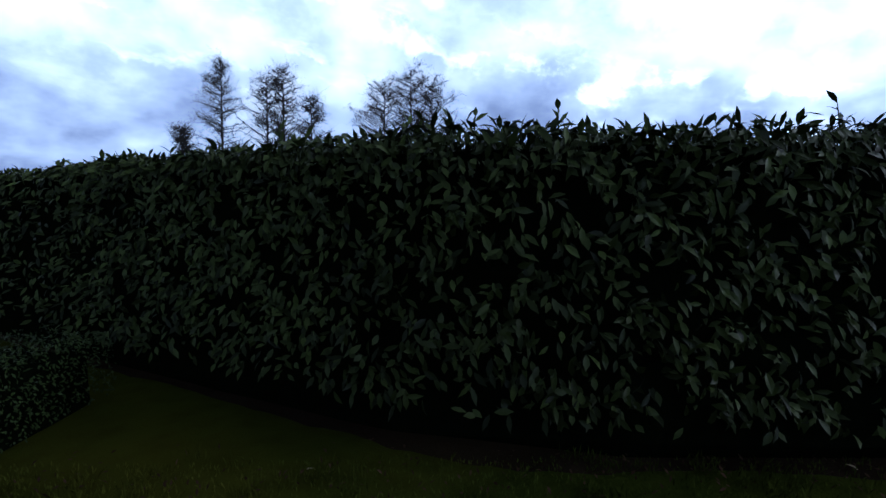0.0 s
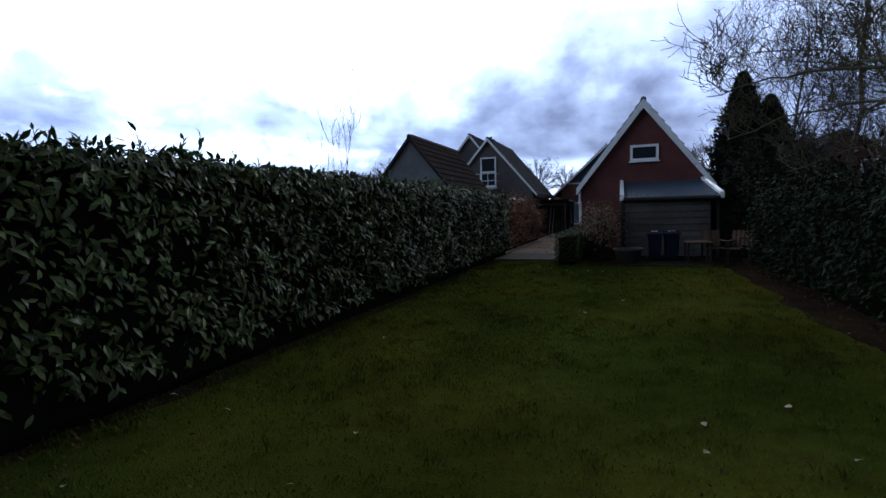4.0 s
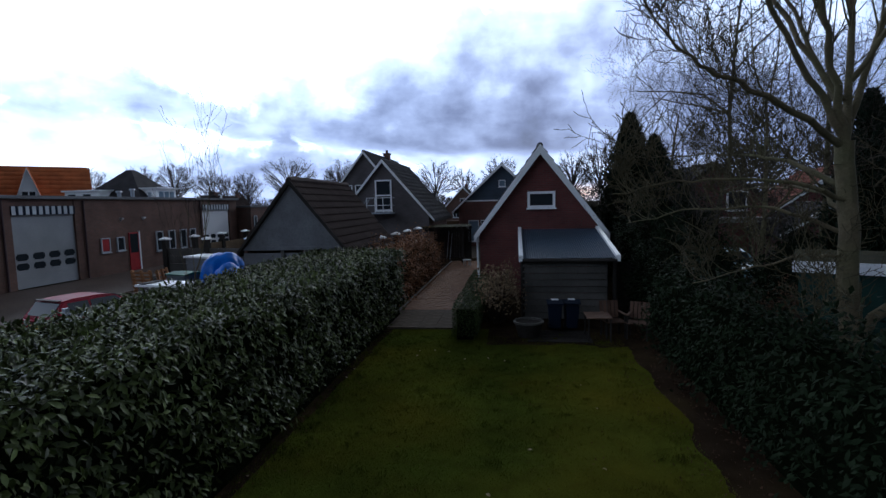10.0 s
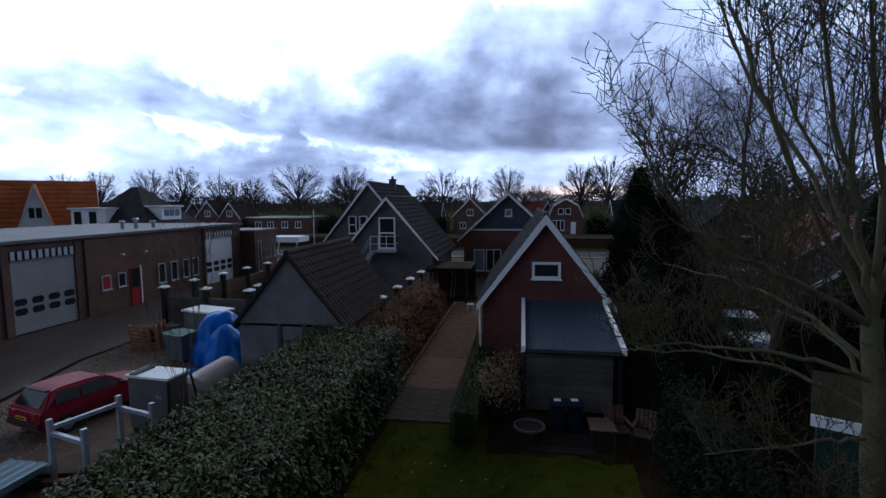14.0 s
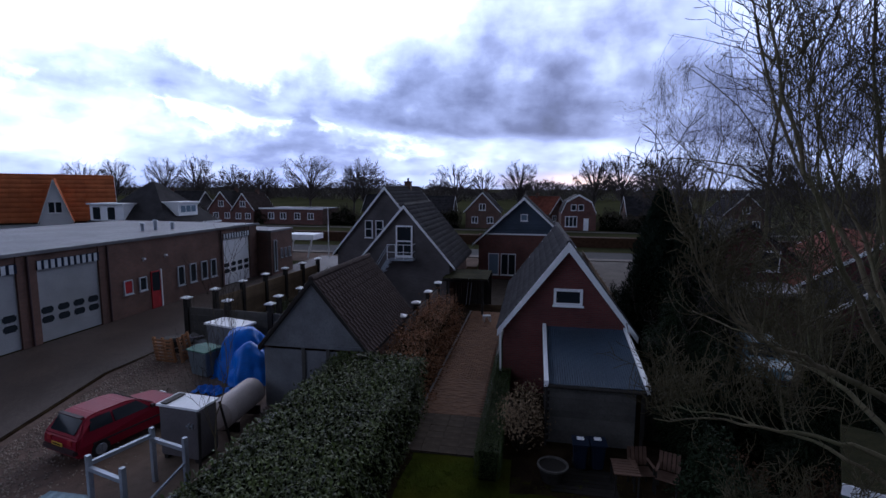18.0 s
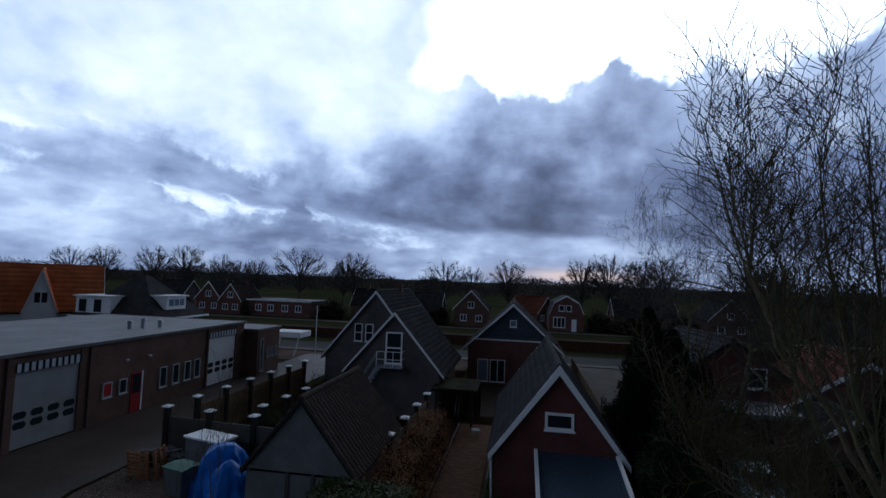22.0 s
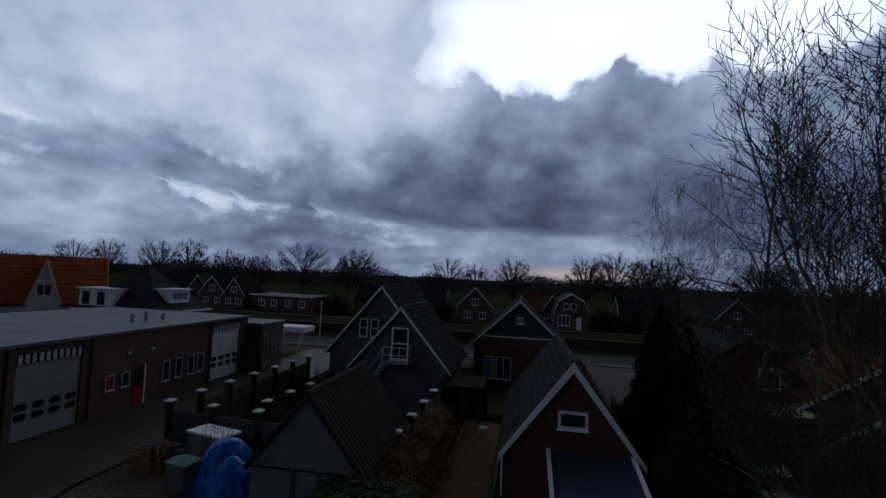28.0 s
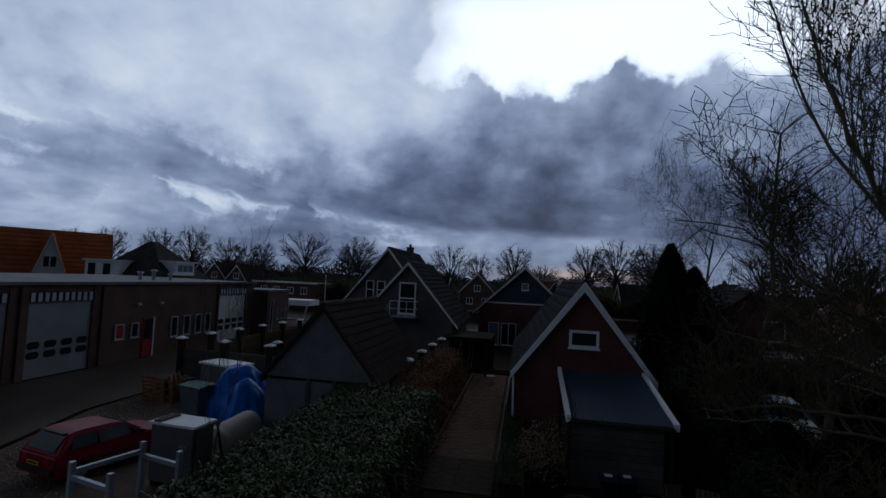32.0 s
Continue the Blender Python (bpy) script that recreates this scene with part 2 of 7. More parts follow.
def brick_mat(name, c1, c2, mortar, w=0.22, h=0.065, axis="x"):
    """Brickwork on upright walls; axis is the wall's level direction."""
    m = bpy.data.materials.new(name)
    m.use_nodes = True
    nt = m.node_tree
    n, l = nt.nodes.new, nt.links.new
    b = nt.nodes["Principled BSDF"]
    co, sp, cb = n("ShaderNodeTexCoord"), n("ShaderNodeSeparateXYZ"), n("ShaderNodeCombineXYZ")
    l(co.outputs["Object"], sp.inputs[0])
    l(sp.outputs["X" if axis == "x" else "Y"], cb.inputs[0]), l(sp.outputs["Z"], cb.inputs[1])
    br = n("ShaderNodeTexBrick")
    br.inputs["Scale"].default_value = 1.0
    br.inputs["Brick Width"].default_value, br.inputs["Row Height"].default_value = w, h
    br.inputs["Mortar Size"].default_value, br.inputs["Bias"].default_value = 0.008, 0.0
    for key, v in (("Color1", c1), ("Color2", c2), ("Mortar", mortar)):
        br.inputs[key].default_value = (*v, 1)
    l(cb.outputs[0], br.inputs["Vector"])
    t = n("ShaderNodeTexNoise")
    t.inputs["Scale"].default_value, t.inputs["Detail"].default_value = 0.9, 6
    l(co.outputs["Object"], t.inputs["Vector"])
    mr = n("ShaderNodeMapRange")
    mr.inputs["From Min"].default_value, mr.inputs["From Max"].default_value = 0.3, 0.7
    mr.inputs["To Min"].default_value, mr.inputs["To Max"].default_value = 0.72, 1.2
    l(t.outputs[0], mr.inputs["Value"])
    hs = n("ShaderNodeHueSaturation")
    l(br.outputs["Color"], hs.inputs["Color"]), l(mr.outputs[0], hs.inputs["Value"])
    l(hs.outputs[0], b.inputs["Base Color"])
    b.inputs["Roughness"].default_value = 0.9
    bp = n("ShaderNodeBump")
    bp.inputs["Strength"].default_value, bp.inputs["Distance"].default_value = 0.6, 0.01
    bp.invert = True
    l(br.outputs["Fac"], bp.inputs["Height"]), l(bp.outputs[0], b.inputs["Normal"])
    return m


def glass_mat(name, base=(0.02, 0.025, 0.03)):
    m = bpy.data.materials.new(name)
    m.use_nodes = True
    b = m.node_tree.nodes["Principled BSDF"]
    b.inputs["Base Color"].default_value = (*base, 1)
    b.inputs["Roughness"].default_value = 0.06
    b.inputs["Specular IOR Level"].default_value = 0.12
    return m


M_GRASS = mat("lawn_turf", (0.051, 0.068, 0.010), 0.95, 0.42, 0.55, 75, 1.0, stain=(0.110, 0.090, 0.010), stain_amt=0.34, spec=0.0, mid=0.5, patch=0.55)
M_BLADE = mat("grass_blade", (0.066, 0.088, 0.014), 0.8, 0.4, 0.55, 20, 0.0, rnd=0.5, stain=(0.140, 0.114, 0.013), stain_amt=0.34, patch=0.55, spec=0.0)
M_FIELD = mat("field", (0.050, 0.052, 0.026), 0.95, 0.3, 0.05, 4, 0.3, spec=0.0)
M_SOIL = mat("soil", (0.026, 0.018, 0.012), 0.95, 0.4, 2, 50, 1.0, stain=(0.06, 0.042, 0.02), stain_amt=0.25, spec=0.0)
M_LITTER = mat("withered_leaf", (0.078, 0.044, 0.026), 0.9, 0.35, 3, 40, 0.2, rnd=0.5, spec=0.05)
M_YARD = mat("yard_paving", (0.125, 0.080, 0.060), 0.8, 0.35, 0.5, 30, 0.8, stain=(0.19, 0.155, 0.11), stain_amt=0.26, mid=0.7)
M_DRIVE = mat("wet_drive", (0.074, 0.055, 0.045), 0.55, 0.35, 0.5, 25, 0.4, stain=(0.030, 0.024, 0.021), stain_amt=0.28, mid=0.45)
M_ASPH = mat("asphalt", (0.075, 0.074, 0.075), 0.95, 0.2, 0.5, 60, 0.3, spec=0.05)
M_FORE = mat("forecourt_pavers", (0.115, 0.080, 0.060), 0.95, 0.3, 0.4, 20, 0.3, spec=0.04, mid=0.3)
M_PAVE = mat("concrete_flags", (0.086, 0.070, 0.054), 0.85, 0.35, 2.5, 60, 0.4, rnd=0.12, mid=0.3, spec=0.05)
M_CLINK = mat("clinker", (0.184, 0.094, 0.047), 0.85, 0.25, 3, 60, 0.4, rnd=0.4)
M_LEAF = mat("laurel_leaf", (0.094, 0.124, 0.034), 0.48, 0.45, 1.2, 25, 0.1, rnd=0.85, spec=0.20)
# core colour stands for the shade deep among the leaves
M_CORE_SHADE = mat("foliage_shade", (0.006, 0.008, 0.004), 0.95, 0.3, 4, 30, 0.5, spec=0.0)
M_BEECH = mat("beech_leaf", (0.235, 0.115, 0.055), 0.75, 0.35, 1.5, 25, 0.1, rnd=0.5, spec=0.12)
M_BOXL = mat("box_leaf", (0.046, 0.070, 0.017), 0.6, 0.3, 1.5, 25, 0.1, rnd=0.4, spec=0.2)
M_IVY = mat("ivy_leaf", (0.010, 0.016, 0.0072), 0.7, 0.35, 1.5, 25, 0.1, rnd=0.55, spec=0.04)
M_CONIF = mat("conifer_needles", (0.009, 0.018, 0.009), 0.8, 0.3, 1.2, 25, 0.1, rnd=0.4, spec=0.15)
M_DEAD = mat("dry_flower", (0.19, 0.135, 0.078), 0.9, 0.3, 2, 30, 0.2, rnd=0.3)
M_BARK = mat("bark", (0.125, 0.102, 0.060), 0.9, 0.35, 2.5, 30, 0.8, stain=(0.09, 0.105, 0.04), stain_amt=0.3, mid=0.3)
M_TWIG = mat("twigs", (0.045, 0.036, 0.026), 0.9, 0.3, 2, 20, 0.2)
M_BRUSH = mat("winter_brush", (0.075, 0.066, 0.050), 0.95, 0.3, 0.6, 6, 0.0, rnd=0.4, spec=0.0)
# paler and greyer than M_TWIG: distance haze put into the colour
M_FARTWIG = mat("far_twigs", (0.075, 0.064, 0.058), 0.9, 0.25, 0.5, 4, 0.0)
M_BRICK_RED = brick_mat("red_brick", (0.135, 0.034, 0.030), (0.102, 0.026, 0.023), (0.095, 0.055, 0.05))
M_BRICK_RED_S = brick_mat("red_brick_side", (0.135, 0.034, 0.030), (0.102, 0.026, 0.023), (0.095, 0.055, 0.05), axis="y")
M_BRICK_BRN = brick_mat("brown_brick", (0.135, 0.068, 0.048), (0.102, 0.052, 0.037), (0.095, 0.074, 0.062), axis="y")
M_BRICK_BRN_F = brick_mat("brown_brick_front", (0.135, 0.068, 0.048), (0.102, 0.052, 0.037), (0.095, 0.074, 0.062))
M_BRICK_GREY = brick_mat("grey_brick", (0.105, 0.094, 0.096), (0.084, 0.074, 0.074), (0.095, 0.088, 0.086))
M_WHITE = mat("white_paint", (0.86, 0.88, 0.90), 0.45, 0.06, 1.5, 40, 0.1)
M_GREYPANEL = mat("grey_board", (0.165, 0.172, 0.182), 0.8, 0.22, 1.6, 30, 0.3, stain=(0.09, 0.10, 0.10), stain_amt=0.2, spec=0.12, mid=0.25)
M_TILE = mat("concrete_roof_tile", (0.058, 0.042, 0.038), 0.9, 0.35, 2, 40, 0.4, rnd=0.35, stain=(0.05, 0.05, 0.04), stain_amt=0.2, spec=0.1)
M_PAVEDK = mat("pavement_slabs", (0.13, 0.115, 0.10), 0.9, 0.25, 0.6, 30, 0.3)
M_CONCYD = mat("yard_concrete", (0.17, 0.155, 0.14), 0.95, 0.2, 0.5, 20, 0.3, spec=0.03, mid=0.3)
M_TANK = mat("cream_tank_paint", (0.58, 0.52, 0.49), 0.6, 0.12, 1.5, 30, 0.1, stain=(0.38, 0.30, 0.26), stain_amt=0.15)
M_STRIPE = mat("pale_stripe", (0.46, 0.50, 0.54), 0.7, 0.12, 2, 30, 0.1)
M_CABINET = mat("cabinet_paint", (0.115, 0.105, 0.110), 0.75, 0.2, 1.5, 30, 0.2, stain=(0.08, 0.06, 0.05), stain_amt=0.2)
M_BRICK_CLAD = brick_mat("russet_brick", (0.155, 0.058, 0.046), (0.12, 0.045, 0.036), (0.10, 0.07, 0.06))
M_TILE_RED = mat("russet_roof_tile", (0.16, 0.055, 0.035), 0.9, 0.3, 1.2, 20, 0.4, rnd=0.3, spec=0.1)
M_FENCE = mat("brown_fence_board", (0.15, 0.105, 0.06), 0.85, 0.3, 1.5, 30, 0.4, rnd=0.3, mid=0.3)
M_TILE_DK = mat("dark_roof_tile", (0.040, 0.038, 0.040), 0.85, 0.3, 1.2, 20, 0.4, rnd=0.3, spec=0.1)
M_TILE_OR = mat("orange_roof_tile", (0.50, 0.15, 0.05), 0.8, 0.2, 0.8, 12, 0.3, rnd=0.2)
M_FELT = mat("roof_felt", (0.150, 0.150, 0.158), 0.60, 0.35, 0.45, 14, 0.3, stain=(0.075, 0.076, 0.08), stain_amt=0.45, mid=0.4, spec=0.35)
M_CORR = mat("corrugated_steel", (0.055, 0.085, 0.125), 0.5, 0.15, 1, 30, 0.1, stain=(0.05, 0.06, 0.07), stain_amt=0.15)
M_PLANK = mat("weathered_plank", (0.090, 0.086, 0.078), 0.85, 0.3, 1.5, 30, 0.5, rnd=0.35, mid=0.3)
M_PLANK_DK = mat("dark_plank", (0.032, 0.029, 0.026), 0.85, 0.3, 1.5, 30, 0.5, rnd=0.3, spec=0.1, mid=0.3)
M_WOOD = mat("pallet_wood", (0.38, 0.19, 0.09), 0.8, 0.2, 3, 40, 0.4, rnd=0.35)
M_DOOR_GREY = mat("sectional_door", (0.30, 0.31, 0.325), 0.6, 0.15, 0.8, 20, 0.1, stain=(0.20, 0.20, 0.195), stain_amt=0.15, spec=0.15)
M_DOOR_WHITE = mat("white_door", (0.75, 0.77, 0.79), 0.45, 0.05, 0.8, 20, 0.05)
M_GLASS = glass_mat("dark_glass")
M_GLASS_BLUE = glass_mat("sky_glass", (0.16, 0.22, 0.28))
M_REDPAINT = mat("red_door_paint", (0.34, 0.022, 0.026), 0.5, 0.15, 2, 30, 0.1)
M_CARRED = mat("car_red", (0.26, 0.012, 0.030), 0.42, 0.1, 1.5, 40, 0.0, spec=0.12)
M_RUBBER = mat("rubber", (0.02, 0.02, 0.02), 0.85, 0.2, 4, 40, 0.2)
M_BUMPER = mat("dark_bumper", (0.05, 0.03, 0.032), 0.6, 0.1, 3, 40, 0.1)
M_STEEL = mat("galvanised_steel", (0.36, 0.40, 0.45), 0.45, 0.15, 2, 30, 0.1, metal=0.5)
M_TARP = mat("blue_tarp", (0.012, 0.15, 0.62), 0.42, 0.15, 2, 20, 0.3)
M_GREENLID = mat("green_plastic", (0.05, 0.15, 0.11), 0.6, 0.15, 2, 30, 0.1)
M_GREYBIN = mat("grey_plastic", (0.12, 0.145, 0.16), 0.6, 0.12, 2, 30, 0.1)
M_NAVYBIN = mat("navy_plastic", (0.008, 0.014, 0.030), 0.7, 0.12, 2, 30, 0.1, spec=0.1)
M_CONC = mat("concrete", (0.20, 0.195, 0.18), 0.85, 0.2, 1.5, 40, 0.4, stain=(0.14, 0.15, 0.12), stain_amt=0.2)
M_SHEET = mat("pale_blue_sheet", (0.20, 0.31, 0.38), 0.5, 0.15, 1, 30, 0.1, stain=(0.30, 0.38, 0.42), stain_amt=0.2)
M_PROFILE = mat("white_profile", (0.40, 0.39, 0.43), 0.6, 0.25, 1, 30, 0.2, rnd=0.45, spec=0.15)
M_CLADBLUE = mat("slate_blue_boards", (0.055, 0.075, 0.105), 0.7, 0.2, 1, 20, 0.3, rnd=0.2)
M_GREENBOARD = mat("dark_green_boards", (0.012, 0.045, 0.035), 0.7, 0.2, 1.5, 30, 0.2, rnd=0.2)
M_MOSS = mat("mossy_felt", (0.032, 0.031, 0.012), 0.95, 0.5, 1.0, 30, 0.6, mid=0.5, spec=0.05)
M_TEAL = mat("teal_paint", (0.13, 0.23, 0.27), 0.4, 0.1, 2, 30, 0.05)
M_STONEPATH = mat("joint_sand", (0.085, 0.07, 0.055), 0.95, 0.2, 2, 50, 0.3)


# ---------------------------------------------------------------- building helpers
def part(name, bm, material, parent=None, label="", smooth=False):
    me = bpy.data.meshes.new(name)
    if smooth:
        for f in bm.faces:
            f.smooth = True
    bm.to_mesh(me)
    bm.free()
    me.materials.append(material)
    ob = new(name, me)
    ob.parent = parent
    if label:
        ob["label"] = label
    return ob


def pydata(name, verts, faces, material, parent=None, label="", kind=""):
    me = bpy.data.meshes.new(name)
    verts, faces = np.asarray(verts, np.float32), np.asarray(faces, np.int32)
    k = faces.shape[1]
    me.vertices.add(len(verts)), me.loops.add(faces.size), me.polygons.add(len(faces))
    me.vertices.foreach_set("co", verts.ravel())
    me.loops.foreach_set("vertex_index", faces.ravel())
    me.polygons.foreach_set("loop_start", np.arange(0, faces.size, k, dtype=np.int32))
    me.update(calc_edges=True)
    me.materials.append(material)
    ob = new(name, me)
    ob.parent = parent
    return tagged(ob, label, kind=kind)


def thing(name, label, category, at=(0, 0, 0), turn=0.0, group="", kind=""):
    ob = new(name)
    ob.matrix_world = pose(*at, 0, 0, turn)
    return tagged(ob, label, category, group, kind)


def box(bm, x0, x1, y0, y1, z0, z1, bevel=0.0):
    v = [bm.verts.new((x, y, z)) for z in (z0, z1) for y in (y0, y1) for x in (x0, x1)]
    f = [bm.faces.new([v[i] for i in q]) for q in ((0, 2, 3, 1), (4, 5, 7, 6), (0, 1, 5, 4), (2, 6, 7, 3), (0, 4, 6, 2), (1, 3, 7, 5))]
    if bevel:
        bmesh.ops.bevel(bm, geom=list({e for q in f for e in q.edges}), offset=bevel, segments=2, affect="EDGES")
    return bm


def boxes(*args):
    bm = bmesh.new()
    for a in args:
        box(bm, *a)
    return bm


def prism(bm, poly, axis, a, b):
    """A solid with the outline poly, (u, v) pairs, drawn out along axis from a to b. u, v: the other two axes in order."""
    def put(u, v, w):
        return {"x": (w, u, v), "y": (u, w, v), "z": (u, v, w)}[axis]
    lo, hi = [bm.verts.new(put(u, v, a)) for u, v in poly], [bm.verts.new(put(u, v, b)) for u, v in poly]
    n = len(poly)
    bm.faces.new(lo), bm.faces.new(hi[::-1])
    for i in range(n):
        bm.faces.new((lo[i], hi[i], hi[(i + 1) % n], lo[(i + 1) % n]))
    bmesh.ops.recalc_face_normals(bm, faces=bm.faces)
    return bm


def beam(bm, p, q, w, h=None):
    """A square bar from p to q."""
    h = h or w
    p, q = Vector(p), Vector(q)
    d = (q - p).normalized()
    s = d.cross((0, 0, 1))
    s = s.normalized() if s.length > 1e-4 else Vector((1, 0, 0))
    u = s.cross(d).normalized()
    lo = [bm.verts.new(p + s * a * w / 2 + u * b * h / 2) for a, b in ((-1, -1), (1, -1), (1, 1), (-1, 1))]
    hi = [bm.verts.new(q + s * a * w / 2 + u * b * h / 2) for a, b in ((-1, -1), (1, -1), (1, 1), (-1, 1))]
    bm.faces.new(lo), bm.faces.new(hi[::-1])
    for i in range(4):
        bm.faces.new((lo[i], hi[i], hi[(i + 1) % 4], lo[(i + 1) % 4]))
    return bm


def tube(bm, p, q, r, r2=None, sides=16):
    p, q = Vector(p), Vector(q)
    m = Matrix.Translation((p + q) / 2) @ (q - p).to_track_quat("Z", "Y").to_matrix().to_4x4()
    bmesh.ops.create_cone(bm, cap_ends=True, segments=sides, radius1=r, radius2=r if r2 is None else r2, depth=(q - p).length, matrix=m)
    return bm


def limbs(segs, material, name, parent, kind=""):
    """Tapered round pieces in one mesh: rows of p, q, r_p, r_q, sides."""
    by = {}
    for p, q, a, b, s in segs:
        by.setdefault(s, []).append((p, q, a, b))
    verts, faces, off = [], [], 0
    for s, rows in by.items():
        p, q = np.array([r[0] for r in rows], float), np.array([r[1] for r in rows], float)
        ra, rb = np.array([r[2] for r in rows]), np.array([r[3] for r in rows])
        d = q - p
        d /= np.maximum(np.linalg.norm(d, axis=1, keepdims=True), 1e-6)
        ref = np.where(np.abs(d[:, 2:]) > 0.9, [[1.0, 0, 0]], [[0, 0, 1.0]])
        u = np.cross(d, ref)
        u /= np.linalg.norm(u, axis=1, keepdims=True)
        w = np.cross(d, u)
        ang = np.arange(s) * 2 * np.pi / s
        ring = u[:, None] * np.cos(ang)[None, :, None] + w[:, None] * np.sin(ang)[None, :, None]
        v = np.concatenate([p[:, None] + ring * ra[:, None, None], q[:, None] + ring * rb[:, None, None]], 1)
        i = np.arange(s)
        f = np.stack([i, (i + 1) % s, s + (i + 1) % s, s + i], -1)
        fs = (f[None] + (np.arange(len(rows)) * 2 * s)[:, None, None] + off).reshape(-1, 4)
        verts.append(v.reshape(-1, 3)), faces.append(fs)
        off += v.shape[0] * v.shape[1]
    return pydata(name, np.concatenate(verts), np.concatenate(faces), material, parent, kind=kind)


LEAF_V = np.array([(0, 0, 0), (-0.34, 0.28, 0.06), (0.34, 0.28, 0.06), (-0.42, 0.6, 0.05), (0.42, 0.6, 0.05), (0, 1, -0.10), (0, 0.3, 0), (0, 0.62, 0.01)])
LEAF_T = np.array([(0, 6, 1), (0, 2, 6), (1, 6, 7), (1, 7, 3), (6, 2, 4), (6, 4, 7), (3, 7, 5), (7, 4, 5)])
SIMPLE_V = np.array([(0, 0, 0), (-0.4, 0.5, 0.05), (0.4, 0.5, 0.05), (0, 1, -0.05)])
SIMPLE_T = np.array([(0, 2, 1), (1, 2, 3)])


def leaf_axes(n, out, rng, droop=0.5, spread=0.7):
    """Random leaf directions round the outward normals: along, across, face."""
    d = out * 0.6 + rng.normal(0, spread, (n, 3))
    d[:, 2] -= droop
    d /= np.linalg.norm(d, axis=1, keepdims=True)
    f = out + rng.normal(0, 0.35, (n, 3)) + np.array([0, 0, 0.35])
    f -= (f * d).sum(1, keepdims=True) * d
    f /= np.maximum(np.linalg.norm(f, axis=1, keepdims=True), 1e-6)
    return d, np.cross(d, f), f


def leaves(name, pts, out, length, width, material, parent, seed=1, droop=0.5, spread=0.7, simple=False, kind="stuff"):
    rng = np.random.default_rng(seed)
    n = len(pts)
    d, s, f = leaf_axes(n, out, rng, droop, spread)
    L = (length * rng.uniform(0.65, 1.25, n))[:, None, None]
    Wd = (width * rng.uniform(0.7, 1.2, n))[:, None, None]
    tv, tf = (SIMPLE_V, SIMPLE_T) if simple else (LEAF_V, LEAF_T)
    v = pts[:, None] + s[:, None] * tv[None, :, :1] * Wd + d[:, None] * tv[None, :, 1:2] * L + f[:, None] * tv[None, :, 2:] * L
    fc = (tf[None] + (np.arange(n) * len(tv))[:, None, None]).reshape(-1, 3)
    return pydata(name, v.reshape(-1, 3), fc, material, parent, kind=kind)


def wave(x, y, seed=0.0):
    return np.sin(x * 1.7 + seed) * np.cos(y * 2.3 + seed * 2) * 0.5 + np.sin(x * 4.1 + y * 3.3 + seed) * 0.3 + np.sin(y * 6.7 - x * 2 + seed) * 0.2


